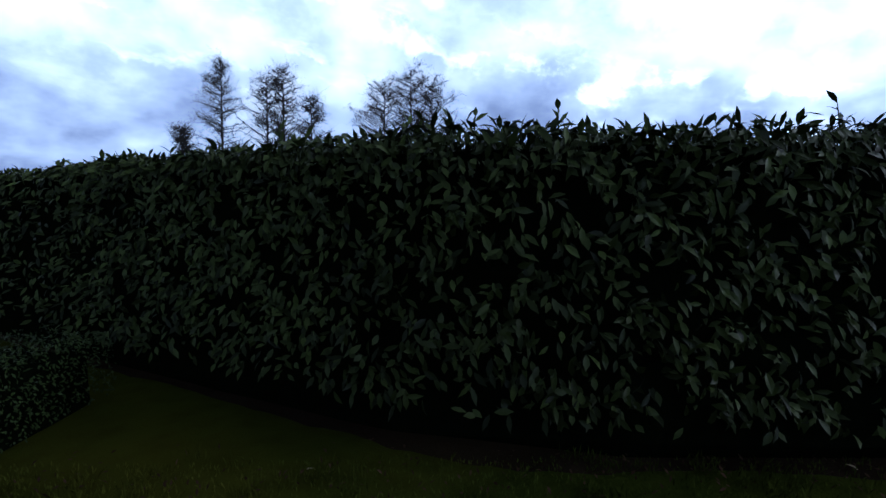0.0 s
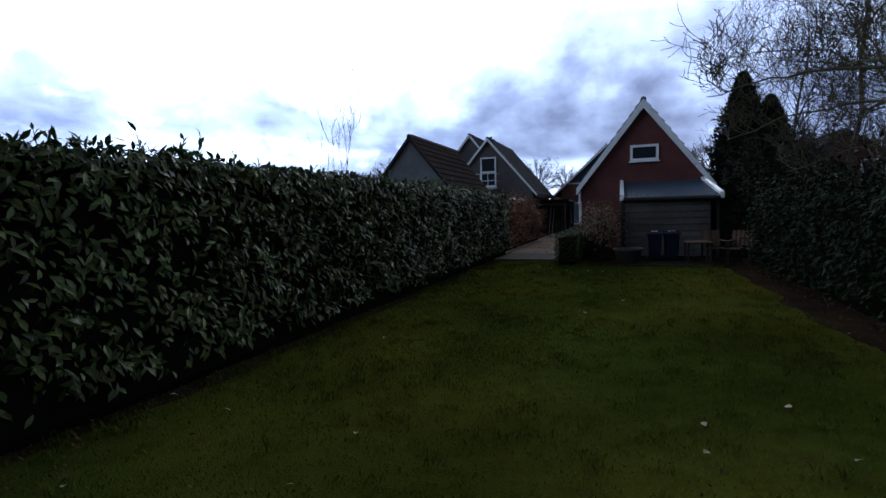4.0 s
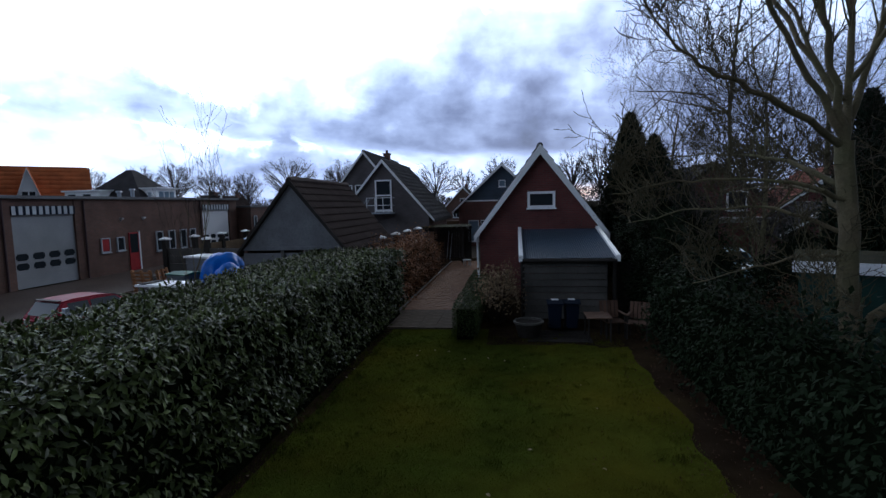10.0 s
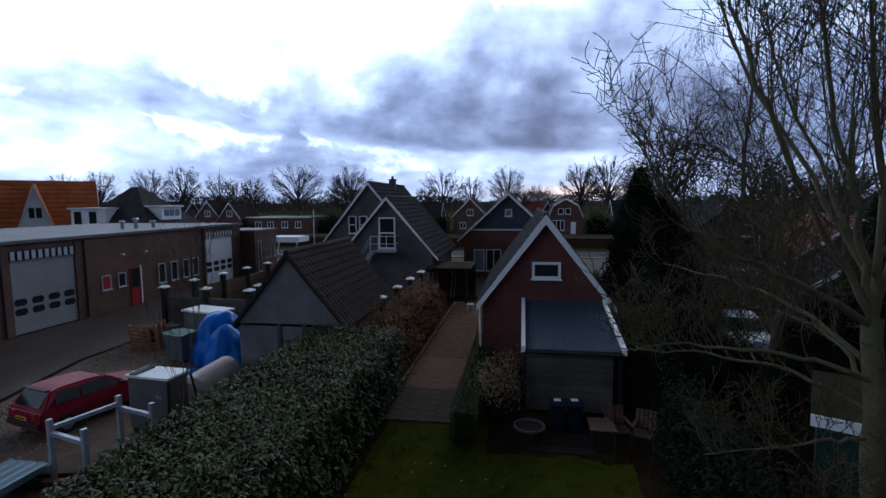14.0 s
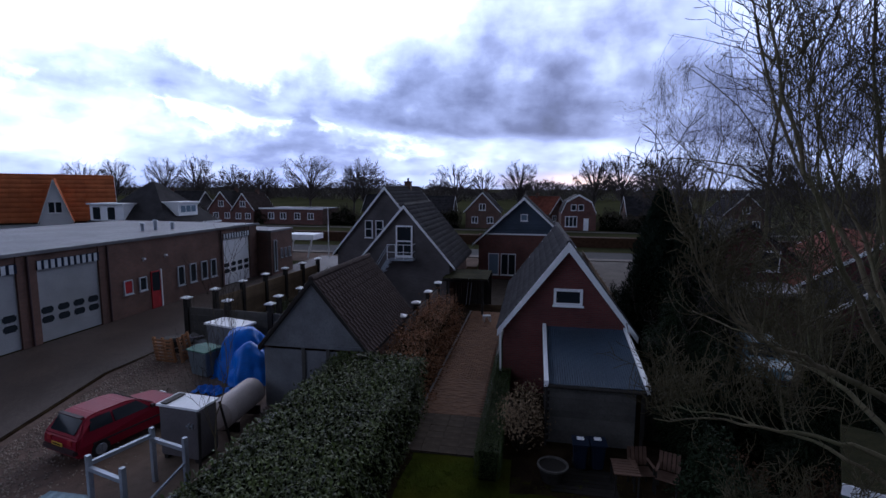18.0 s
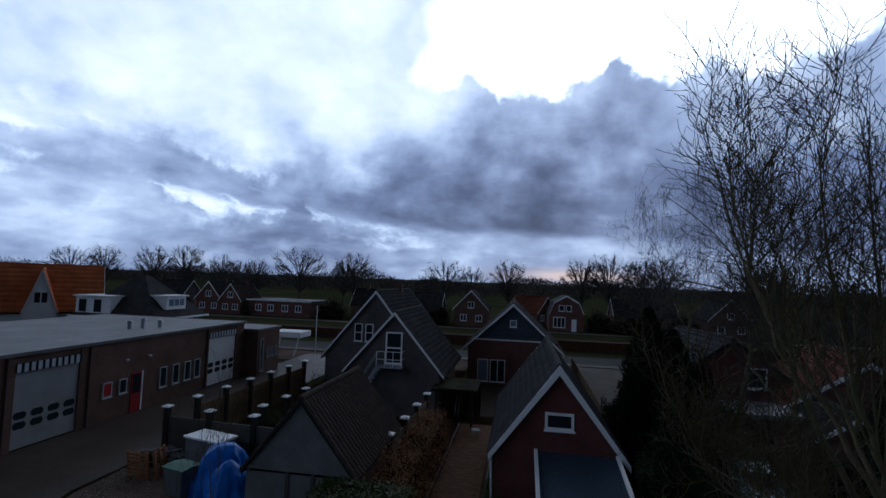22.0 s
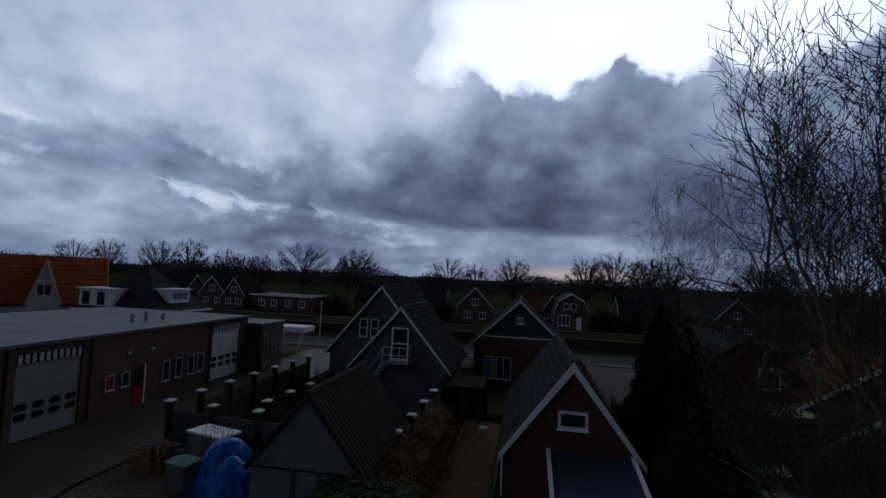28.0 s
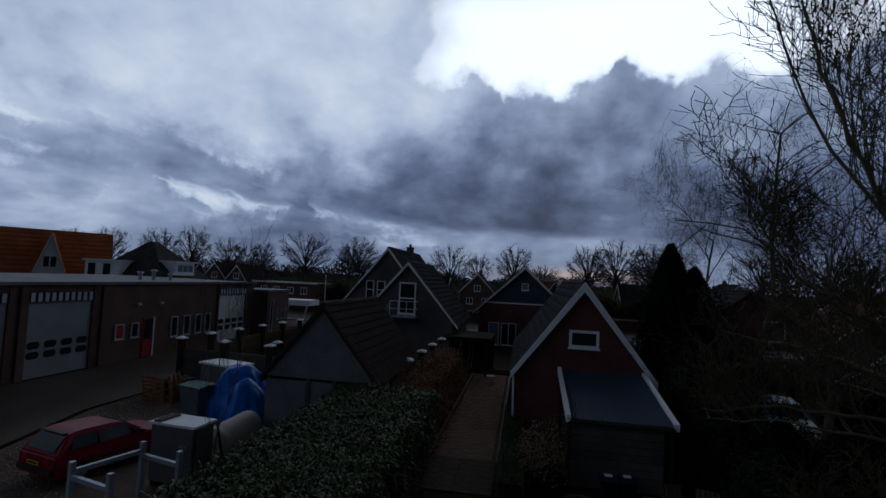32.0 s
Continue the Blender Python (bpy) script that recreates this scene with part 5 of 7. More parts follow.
# leaves thinned in clumps below the top so the core's painted shade shows
hedge("laurel_hedge", "tall clipped laurel hedge with glossy dark leaves", -3.75, -0.72, -9, 16.85, 2.12, M_LEAF, 460, 0.112, 0.048, 3, droop=0.75, singles=300,
      near=lambda P: (P[:, 0] > -1.0) & (P[:, 1] > -1.5) & (P[:, 1] < 6) & (P[:, 2] < 1.9), rough=0.10, top_rough=0.045,
      bend=hedge_bend, thin=lambda P: np.where(P[:, 1] < -4, 0.35, np.where(P[:, 1] > 11, 0.75, np.where(P[:, 0] < -3.4, 0.5, 1.0)))
      * np.where(P[:, 2] < 1.85, np.clip(0.62 + 0.75 * wave(P[:, 1] * 2.9, P[:, 2] * 3.3, 1.7), 0.12, 1.0), 1.0))
hedge("beech_hedge", "winter-brown beech hedge that keeps its dry leaves", -2.45, -1.05, 17.3, 26.2, 1.6, M_BEECH, 360, 0.10, 0.055, 5, rough=0.30, top_rough=0.36, simple=True)
hedge("box_hedge", "low clipped box hedge edging the path", 1.2, 1.85, 13.9, 21.2, 0.88, M_BOXL, 1500, 0.036, 0.024, 6, rough=0.02, simple=True)
hedge("box_hedge", "low round-shouldered box hedge on the lawn", -2.1, -0.75, -4.4, -2.25, 0.58, M_BOXL, 900, 0.035, 0.022, 7, rough=0.04, simple=True)
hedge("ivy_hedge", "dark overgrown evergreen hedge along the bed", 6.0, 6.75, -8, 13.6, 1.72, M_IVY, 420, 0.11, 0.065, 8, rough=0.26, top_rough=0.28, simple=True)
for i, (x, y, rx, ry, h) in enumerate(((7.6, 5.0, 0.7, 1.5, 1.9), (7.55, 7.7, 0.6, 1.3, 1.9), (8.9, 12.9, 0.8, 0.9, 1.6), (7.3, 2.2, 0.6, 2.0, 1.8), (7.2, 10.8, 0.45, 1.3, 1.8), (7.0, 13.2, 0.4, 0.9, 1.7))):
    shrub("shrub", "russet twiggy shrub with withered leaves", (x, y, 0), rx, ry, h, M_LITTER, 2000, 0.075, 0.040, 20 + i, stems=130)
for i, (x, y, rx, ry, h) in enumerate(((6.95, 16.3, 0.75, 1.5, 2.5), (7.3, 19.3, 1.05, 1.9, 3.3), (8.7, 21.6, 1.4, 1.7, 3.0), (8.6, 17.2, 0.9, 1.5, 1.9), (8.8, 14.3, 0.7, 0.9, 1.7), (8.5, 2.0, 1.0, 1.8, 2.2),
                                       (10.3, 15.6, 1.0, 1.2, 1.5), (11.6, 18.2, 1.3, 1.4, 1.7), (8.55, 7.0, 0.55, 0.9, 1.5), (13.6, 17.0, 1.2, 1.5, 1.9), (10.6, 26.6, 1.6, 1.6, 4.4), (14.2, 22.6, 1.4, 1.6, 2.2), (7.4, 29.5, 0.7, 2.0, 2.0))):
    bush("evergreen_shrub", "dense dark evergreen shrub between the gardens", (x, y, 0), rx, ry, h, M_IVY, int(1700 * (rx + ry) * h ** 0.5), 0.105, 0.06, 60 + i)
shrub("hydrangea", "dry hydrangea with faded brown flower heads", (2.3, 15.9, 0), 0.60, 0.9, 1.75, M_DEAD, 1900, 0.085, 0.06, 41, stems=46)
shrub("garden_shrub", "bare wintry shrub in the back garden", (-11.2, 30.5, 0), 1.0, 1.2, 1.5, M_DEAD, 700, 0.07, 0.04, 42)
shrub("garden_shrub", "low green conifer shrub in the back garden", (-10.9, 27.3, 0), 0.8, 0.8, 1.0, M_BOXL, 2600, 0.07, 0.035, 43)
shrub("garden_shrub", "bare wintry shrub in the back garden", (-11.6, 35.0, 0), 1.3, 1.6, 1.7, M_TWIG, 500, 0.07, 0.04, 44)



def bough(rng, pts, r0, r1, twig_len, count, up, sides=7, levels=2, wander=0.12, droop=0.0, kids=(6, 4, 3, 3)):
    """A limb through a few guide points, smoothed and tapered, with side branches all along it."""
    pts = np.array(pts, float)
    n = (len(pts) - 1) * 5
    t = np.linspace(0, len(pts) - 1, n + 1)
    line = np.stack([np.interp(t, np.arange(len(pts)), pts[:, c]) for c in range(3)], 1)
    for _ in range(4):
        line[1:-1] = (line[:-2] + 2 * line[1:-1] + line[2:]) / 4
    line[1:-1] += rng.normal(0, 0.022, (n - 1, 3))
    rad = r0 + (r1 - r0) * np.linspace(0, 1, n + 1) ** 0.8
    segs = [(line[i], line[i + 1], rad[i], rad[i + 1], sides) for i in range(n)]
    for k in range(count):
        u = rng.uniform(0.18, 1.0) ** 0.8 * n
        i = min(int(u), n - 1)
        p = line[i] + (line[i + 1] - line[i]) * (u - i)
        d = line[i + 1] - line[i]
        d /= np.linalg.norm(d)
        side = rng.normal(0, 1, 3)
        side -= side.dot(d) * d
        side /= np.linalg.norm(side)
        lean = d * 0.75 + side * 0.75 + np.array([0, 0, up])
        lean /= np.linalg.norm(lean)
        ln = twig_len * rng.uniform(0.5, 1.15) * (1.1 - 0.45 * u / n)
        segs += grow(rng, p, ln, 0.75, levels, max(0.007, rad[i] * 0.34), (lean[0] / max(0.15, abs(lean[2])), lean[1] / max(0.15, abs(lean[2]))), kids, 0.35, droop=droop,
                     first=0.15, wander=wander, sides=(5, 3, 3, 3))
    return segs


def walnut():
    """A pale straight trunk that leans, crooked boughs reaching over the bed, and a broom of rising limbs."""
    rng = np.random.default_rng(11)
    th = thing("walnut_tree", "large bare garden tree with grey-green lichen bark", "tree", (8.1, 10.15, 0))
    fork = (-0.30, -0.1, 4.3)
    segs = bough(rng, ((0, 0, -0.1), (0.0, 0, 1.1), (-0.1, 0, 2.6), fork), 0.18, 0.125, 0.8, 10, 0.1, 12, 1)
    # the fork: leaders
    for pts, r, ln, c in ((((-0.3, -0.1, 4.25), (-0.65, -0.3, 5.6), (-1.15, -0.5, 6.9), (-1.5, -0.6, 8.6), (-1.6, -0.5, 10.4)), 0.08, 1.9, 24),
                          (((-0.3, -0.1, 4.25), (-0.15, 0.1, 6.2), (-0.45, 0.2, 8.2), (-0.3, 0.5, 11.2)), 0.085, 2.0, 27),
                          (((-0.3, -0.1, 4.25), (0.4, 0.3, 6.0), (0.9, 0.6, 8.0), (1.2, 0.6, 10.8)), 0.08, 2.0, 24),
                          (((-0.3, -0.1, 4.3), (-1.3, -0.3, 5.9), (-2.1, -0.4, 7.6), (-2.6, -0.3, 9.2), (-2.7, -0.2, 10.6)), 0.07, 1.7, 24),
                          (((-0.35, -0.1, 4.9), (-1.0, 0.6, 6.6), (-1.9, 1.2, 8.6), (-2.4, 1.6, 11.4)), 0.065, 1.7, 24),
                          (((-0.25, -0.1, 4.6), (-0.4, 0.9, 6.2), (-0.9, 1.6, 8.0), (-1.2, 2.0, 10.0)), 0.065, 1.8, 26),
                          (((-0.2, 0.0, 5.2), (0.5, -0.6, 6.6), (0.8, -0.9, 8.4), (1.2, -0.9, 10.2)), 0.06, 1.7, 22)):
        segs += bough(rng, pts, r * 0.8, 0.010, ln * 1.45, c, 0.95, 7, 2, 0.05, kids=(5, 3, 2, 2))
    # boughs over the bed and the lawn
    for pts, r, ln, c, up in ((((-0.3, -0.1, 4.2), (-1.5, -0.6, 4.9), (-2.4, -0.8, 5.2), (-3.1, -0.9, 5.7), (-3.8, -1.0, 6.9)), 0.085, 1.4, 26, 0.45),
                              (((-0.2, -0.1, 3.4), (-1.2, -0.2, 3.75), (-2.4, 0.1, 3.8), (-3.6, 0.4, 3.6)), 0.065, 1.2, 20, 0.25),
                              (((-0.15, 0.0, 2.9), (-0.9, 0.5, 3.3), (-1.9, 1.3, 3.3), (-2.9, 2.4, 3.0)), 0.06, 1.2, 20, 0.2),
                              (((-0.1, 0.0, 2.5), (-0.8, -0.3, 2.6), (-1.6, -0.3, 2.4), (-2.4, 0.0, 2.1)), 0.045, 1.0, 16, 0.05),
                              (((0.0, 0.0, 1.9), (-0.5, -0.6, 2.1), (-1.1, -1.1, 2.0), (-1.5, -1.7, 1.9)), 0.035, 0.8, 12, 0.05),
                              (((-0.2, 0.0, 3.6), (-0.6, 1.2, 4.2), (-1.0, 2.6, 4.4), (-1.9, 4.3, 4.5)), 0.075, 1.5, 24, 0.35),
                              (((-0.2, 0.0, 3.2), (0.1, 1.3, 3.6), (0.2, 2.8, 3.7), (-0.4, 4.6, 3.6)), 0.065, 1.4, 22, 0.25),
                              (((0.0, 0.0, 1.2), (0.9, 0.1, 2.0), (1.7, 0.4, 3.4), (2.1, 0.6, 5.4), (2.4, 0.6, 7.6)), 0.14, 1.8, 30, 0.5)):
        segs += bough(rng, pts, r * 0.72, 0.008, ln * 1.15, c, up, 6, 2, 0.11, droop=0.1)
    limbs([c for c in segs if c[4] > 4], M_BARK, "trunk", th)
    limbs([(p, q, max(a, 0.007), max(b, 0.0045), c) for p, q, a, b, c in segs if c <= 4], M_NEARTWIG, "crown", th, kind="stuff")


walnut()
bare_tree("garden_tree", "bare dense branchy tree between the gardens", (10.4, 18.6, 0), 6.8, 0.12, 17, spread=1.0, levels=4, kids=(13, 8, 6, 4), up=0.45, first=0.12, wander=0.11, twig=M_TWIG)
bare_tree("garden_tree", "bare dense branchy tree between the gardens", (13.4, 20.5, 0), 8.6, 0.15, 18, spread=1.0, levels=4, kids=(13, 8, 6, 4), up=0.5, first=0.12, wander=0.11, twig=M_TWIG)
bare_tree("weeping_birch", "tall bare birch with hanging fine twigs", (11.9, 27.5, 0), 13.5, 0.16, 13, spread=0.75, levels=4, kids=(18, 8, 7, 5), up=0.40, droop=1.1, first=0.15, twig=M_FARTWIG,
          inside=lambda q: abs(q[0]) < 3.4)
bare_tree("garden_tree", "bare branchy tree behind the conifer", (12.2, 33.0, 0), 8.5, 0.15, 14, spread=1.0, levels=4, kids=(11, 6, 5, 3), twig=M_FARTWIG)
conifer((8.0, 25.2, 0), 7.25, 1.25, 15, "tall dark columnar conifer beside the brick shed", 16000)
conifer((9.25, 26.0, 0), 6.3, 1.25, 16, "shorter dark conifer leaning on its neighbour", 12000)
conifer((13.8, 19.0, 0), 6.6, 1.1, 17, "dark conifer behind the bare garden trees", 8000)

# trees of the village, in three shapes
def round_tree(name, label, at, height, radius, seed):
    """A roadside tree: a short trunk, limbs that open like a vase and a rounded crown of fine twigs."""
    rng = np.random.default_rng(seed)
    th = thing(name, label, "tree", at)
    fork = np.array([0.0, 0.0, height * 0.26])
    wood = [(np.array([0.0, 0.0, -0.1]), fork, 0.30, 0.22, 8)]
    fine = []
    mid = np.array([0.0, 0.0, height * 0.66])

    def shell(a, z, k):
        c = math.sqrt(max(0.0, 1 - z * z))
        bulge = 1 + 0.09 * math.sin(a * 3 + z * 4 + seed) + 0.06 * math.sin(a * 5 - z * 7)
        return mid + np.array([radius * c * math.cos(a), radius * c * math.sin(a), height * 0.34 * z]) * k * bulge
    count = 30
    for i in range(count):
        z = -0.45 + 1.42 * (i + 0.5) / count
        a = 2.399963 * i + rng.uniform(-0.25, 0.25)
        tip = shell(a, z, rng.uniform(0.80, 1.0))
        base = fork + np.array([0, 0, (0.04 + 0.20 * i / count) * height])
        elbow = base * 0.5 + tip * 0.5 + np.array([0, 0, 0.04 * height]) + rng.normal(0, 0.25, 3)
        wood += [(base, elbow, 0.11, 0.065, 5), (elbow, tip, 0.065, 0.025, 5)]
        for _ in range(7):
            u = elbow + (tip - elbow) * rng.uniform(-0.5, 0.95)
            w = u * 0.5 + shell(a + rng.normal(0, 0.30), min(0.98, z + rng.normal(0, 0.22)), 1.02) * 0.5
            fine.append((u, w, 0.044, 0.024, 3))
            for _ in range(6):
                c = u + (w - u) * rng.uniform(0.2, 1.0)
                e = c + (w - u) * 0.2 + rng.normal(0, 0.40, 3) + np.array([0, 0, 0.2])
                fine.append((c, e, 0.024, 0.014, 3))
    wood.append((fork, fork + np.array([0, 0, 0.26 * height]), 0.2, 0.08, 6))
    limbs(wood, M_FARTWIG, "trunk", th)
    limbs(fine, M_FARTWIG, "crown", th, kind="stuff")
    return th


far = [round_tree("village_tree", "wide bare roadside tree with a rounded crown", at, h, r, sd) for at, h, r, sd in (((-94.8, 104, -0.06), 14.6, 4.6, 31), ((-45.6, 104, -0.06), 15.0, 6.6, 32), ((19.6, 104, -0.06), 15.6, 5.6, 33))]
for ob in far:
    tagged(ob, group="bare village trees")
# place, which of the three shapes, width and height against it
for i, (x, y, k, w, h) in enumerate(((-81.7, 104, 2, 0.85, 0.95), (-73.2, 104, 0, 1.05, 1.04), (-64.2, 104, 2, 0.85, 0.84), (-55.8, 104, 0, 0.80, 0.84), (-33.3, 104, 2, 0.95, 0.92), (-13.4, 104, 1, 0.85, 0.87),
                                     (-0.2, 104, 0, 0.95, 0.93), (14.6, 106, 0, 1.1, 0.98), (-38.5, 112, 0, 0.9, 0.85), (-108, 108, 1, 0.9, 0.95), (-9, 118, 2, 0.7, 0.80), (25, 100, 0, 1.1, 1.0), (31, 108, 1, 0.9, 1.05), (41, 92, 2, 1.0, 0.9),
                                     (50, 104, 0, 1.1, 1.0), (-22, 128, 0, 0.9, 0.70), (7, 130, 1, 0.7, 0.70), (-69, 118, 1, 0.8, 0.80), (36, 60, 0, 0.9, 0.72), (30, 50, 2, 0.7, 0.62), (20, 74, 0, 0.9, 0.74))):
    copy_thing(far[k], pose(x, y, -0.06, 0, 0, 47 * i) @ Matrix.Diagonal((w, w, h, 1)))
bare_tree("sapling", "slender bare birch sapling behind the laurel hedge", (-4.6, 12.0, -0.03), 3.7, 0.026, 35, 0.22, 3, (12, 4, 3, 2), up=0.9, twig=M_TWIG, least=0.004)


def alder(at, height, radius, seed):
    """A straight leader with many rising side branches, long below and short above, each with fine twigs."""
    rng = np.random.default_rng(seed)
    th = thing("alder_tree", "tall bare alder with fine upright twigs", "tree", at, group="alder row")
    limbs([((0.0, 0.0, -0.1), (0.05, 0.1, height * 0.5), 0.2, 0.11, 8), ((0.05, 0.1, height * 0.5), (0.0, 0.0, height), 0.11, 0.02, 6)], M_FARTWIG, "trunk", th)
    segs = []
    for i in range(120):
        k = 0.16 + 0.82 * (i / 120) ** 0.9
        z, a = height * k, rng.uniform(0, 2 * np.pi)
        ln = radius * 1.35 * (1.02 - k) ** 0.55 * rng.uniform(0.5, 1.15)
        out = np.array([np.cos(a), np.sin(a), rng.uniform(0.25, 0.7)])
        p = np.array([0.0, 0.0, z])
        q = p + out * ln
        segs.append((p, q, 0.04, 0.014, 4))
        for _ in range(19):
            u = p + (q - p) * rng.uniform(0.2, 1.0)
            w = u + (out * 0.5 + rng.normal(0, 0.6, 3)) * rng.uniform(0.25, 0.75)
            segs.append((u, w, 0.011, 0.006, 3))
            for _ in range(2):
                c = u + (w - u) * rng.uniform(0.4, 1.0)
                segs.append((c, c + rng.normal(0, 0.24, 3) + np.array([0, 0, 0.1]), 0.007, 0.005, 3))
    limbs(segs, M_FARTWIG, "crown", th, kind="stuff")
    return th


for i, (x, y, h, r) in enumerate(((-42, -2.9, 13.8, 4.4), (-42.5, -0.6, 15.4, 4.6), (-42, 1.3, 14.2, 3.8), (-42, -17.0, 15.9, 2.5), (-43, -13.4, 14.6, 3.0), (-42, -11.7, 15.3, 2.8), (-42, -9.3, 12.8, 2.4), (-42, -20.4, 10.0, 2.0))):
    alder((x, y, -0.06), h, r, 60 + i)


def woods():
    rng = np.random.default_rng(77)
    n = 60000
    x = rng.uniform(-420, 420, n)
    y = 270 + rng.uniform(0, 60, n) + 20 * np.sin(x * 0.02)
    h = 8.0 + 2.5 * np.sin(x * 0.05) + 2.0 * np.sin(x * 0.13 + 1) + rng.uniform(-1, 1, n)
    z = rng.uniform(0, 1, n) ** 0.7 * h
    N = np.tile(np.array([0.0, -1.0, 0.3]), (n, 1))
    th = leaves("far_woods", np.stack([x, y, z], 1), N, 1.7, 0.6, M_FARTWIG, None, 77, droop=-0.4, spread=0.5, simple=True)
    tagged(th, "low dark belt of woodland on the horizon", "woodland", kind="stuff")


woods()


def lawn_cover():
    rng = np.random.default_rng(5)
    n = 150000
    y = rng.uniform(0, 1, n) ** 1.2 * 17 - 2.2
    x = rng.uniform(-0.9, 5.4, n)
    keep = (0.6 * wave(x * 1.3, y * 1.1, 2.0) + wave(x * 9.0, y * 8.0, 4.0) + rng.uniform(-0.9, 0.9, n)) > 0.0
    P = np.stack([x, y, np.zeros(n)], 1)[keep]
    N = np.tile(np.array([0.0, 0, 1.0]), (len(P), 1))
    g = leaves("grass", P, N, 0.036, 0.010, M_BLADE, None, 6, droop=-0.55, spread=0.35, simple=True)
    tagged(g, "short mossy grass blades of the lawn", "grass", kind="stuff")
    # coarser tufts, thickest along the edges, and withered litter that has blown against them
    c = np.stack([np.where(rng.uniform(0, 1, 700) < 0.4, rng.choice((-0.62, 4.95), 700) + rng.normal(0, 0.16, 700), rng.uniform(-0.6, 5.0, 700)), rng.uniform(-2.0, 14.4, 700), np.zeros(700)], 1)
    P = np.repeat(c, 26, 0) + np.concatenate([rng.normal(0, 0.05, (700 * 26, 2)), np.full((700 * 26, 1), 0.01)], 1)
    t = leaves("grass_tuft", P, np.tile(np.array([0.0, 0, 1.0]), (len(P), 1)), 0.075, 0.011, M_BLADE, None, 8, droop=-0.35, spread=0.5, simple=True)
    tagged(t, "coarse tufts of longer grass in the lawn", "grass", kind="stuff")
    k = 2600
    edge = np.where(rng.uniform(0, 1, k) < 0.72, rng.choice((-0.58, 5.35), k) + rng.normal(0, 0.28, k), rng.uniform(-0.7, 5.6, k))
    P = np.stack([edge, rng.uniform(-2.0, 14.8, k), np.full(k, 0.035)], 1)
    t = leaves("leaf_litter", P, np.tile(np.array([0.0, 0, 1.0]), (k, 1)), 0.045, 0.022, M_LITTER, None, 9, droop=0.1, spread=1.6, simple=True)
    tagged(t, "withered brown leaf litter on lawn and soil", "litter", kind="stuff")
    me = bpy.data.meshes.new("fallen_leaf")
    v = LEAF_V.copy() * np.array([0.05, 0.065, 0.09])
    me.from_pydata([tuple(c) for c in v], [], [tuple(int(i) for i in t) for t in LEAF_T])
    me.materials.append(mat("dry_leaf", (0.42, 0.33, 0.22), 0.7, 0.3, 5, 40, 0.1, rnd=0.5))
    for i in range(46):
        ob = new("fallen_leaf", me)
        ob.matrix_basis = pose(rng.uniform(-0.9, 5.6), rng.uniform(-2, 13), 0.035, rng.uniform(-25, 25), rng.uniform(-25, 25), rng.uniform(0, 360))
        tagged(ob, "small dry fallen leaf on the lawn", "leaf", "fallen leaves")


lawn_cover()


def sprigs():
    """Young upright shoots that stand out of the clipped top."""
    rng = np.random.default_rng(19)
    th = thing("hedge_shoots", "upright young laurel shoots on top of the hedge", "shoots", (0, 0, 0), kind="stuff")
    segs, P, N = [], [], []
    for i in range(60):
        y, x, h = rng.uniform(-1.5, 12), rng.uniform(-2.4, -0.85), rng.uniform(0.10, 0.30)
        p = np.array([hedge_bend(np.array([x]), np.array([y]))[0], y, 2.05])
        q = p + np.array([rng.normal(0, 0.03), rng.normal(0, 0.03), h])
        segs.append((p, q, 0.006, 0.004, 4))
        for k in range(5):
            P.append(p + (q - p) * (0.4 + 0.15 * k))
            a = rng.uniform(0, 2 * np.pi)
            N.append((np.cos(a) * 0.6, np.sin(a) * 0.6, 0.8))
    limbs(segs, M_BOXL, "stalks", th, kind="stuff")
    leaves("leaves", np.array(P), np.array(N), 0.10, 0.045, M_LEAF, th, 20, droop=-0.6, spread=0.3)


sprigs()


# ---------------------------------------------------------------- back gardens: walls with white caps
def capped_wall(x0, y0, x1, y1, n, h=2.05, panel_mat=None, label="concrete panel fence whose posts have white caps", ph=1.75):
    th = thing("panel_fence", label, "fence", group="panel fences")
    d = Vector((x1 - x0, y1 - y0, 0))
    u = d.normalized()
    ang = math.degrees(math.atan2(u.y, u.x))
    for i in range(n + 1):
        p = Vector((x0, y0, 0)) + d * (i / n)
        po = part("post", boxes((-0.11, 0.11, -0.11, 0.11, -0.03, h)), M_PLANK_DK, th)
        po.matrix_basis = pose(p.x, p.y, 0, 0, 0, ang)
        bm = bmesh.new()
        box(bm, -0.19, 0.19, -0.19, 0.19, h, h + 0.05)
        top = bm.verts.new((0, 0, h + 0.13))
        up = [bm.verts.new((a, b, h + 0.052)) for a, b in ((-0.19, -0.19), (0.19, -0.19), (0.19, 0.19), (-0.19, 0.19))]
        for k in range(4):
            bm.faces.new((up[k], up[(k + 1) % 4], top))
        part("cap", bm, M_WHITE, po, "white pyramid cap")
        if i < n:
            ln = d.length / n
            for j in range(5):
                pl = part("plank", boxes((0.12, ln - 0.12, -0.03, 0.03, j * ph / 5 + 0.004, (j + 1) * ph / 5 - 0.008)), panel_mat or M_PLANK_DK, th)
                pl.matrix_basis = pose(p.x, p.y, 0, 0, 0, ang)


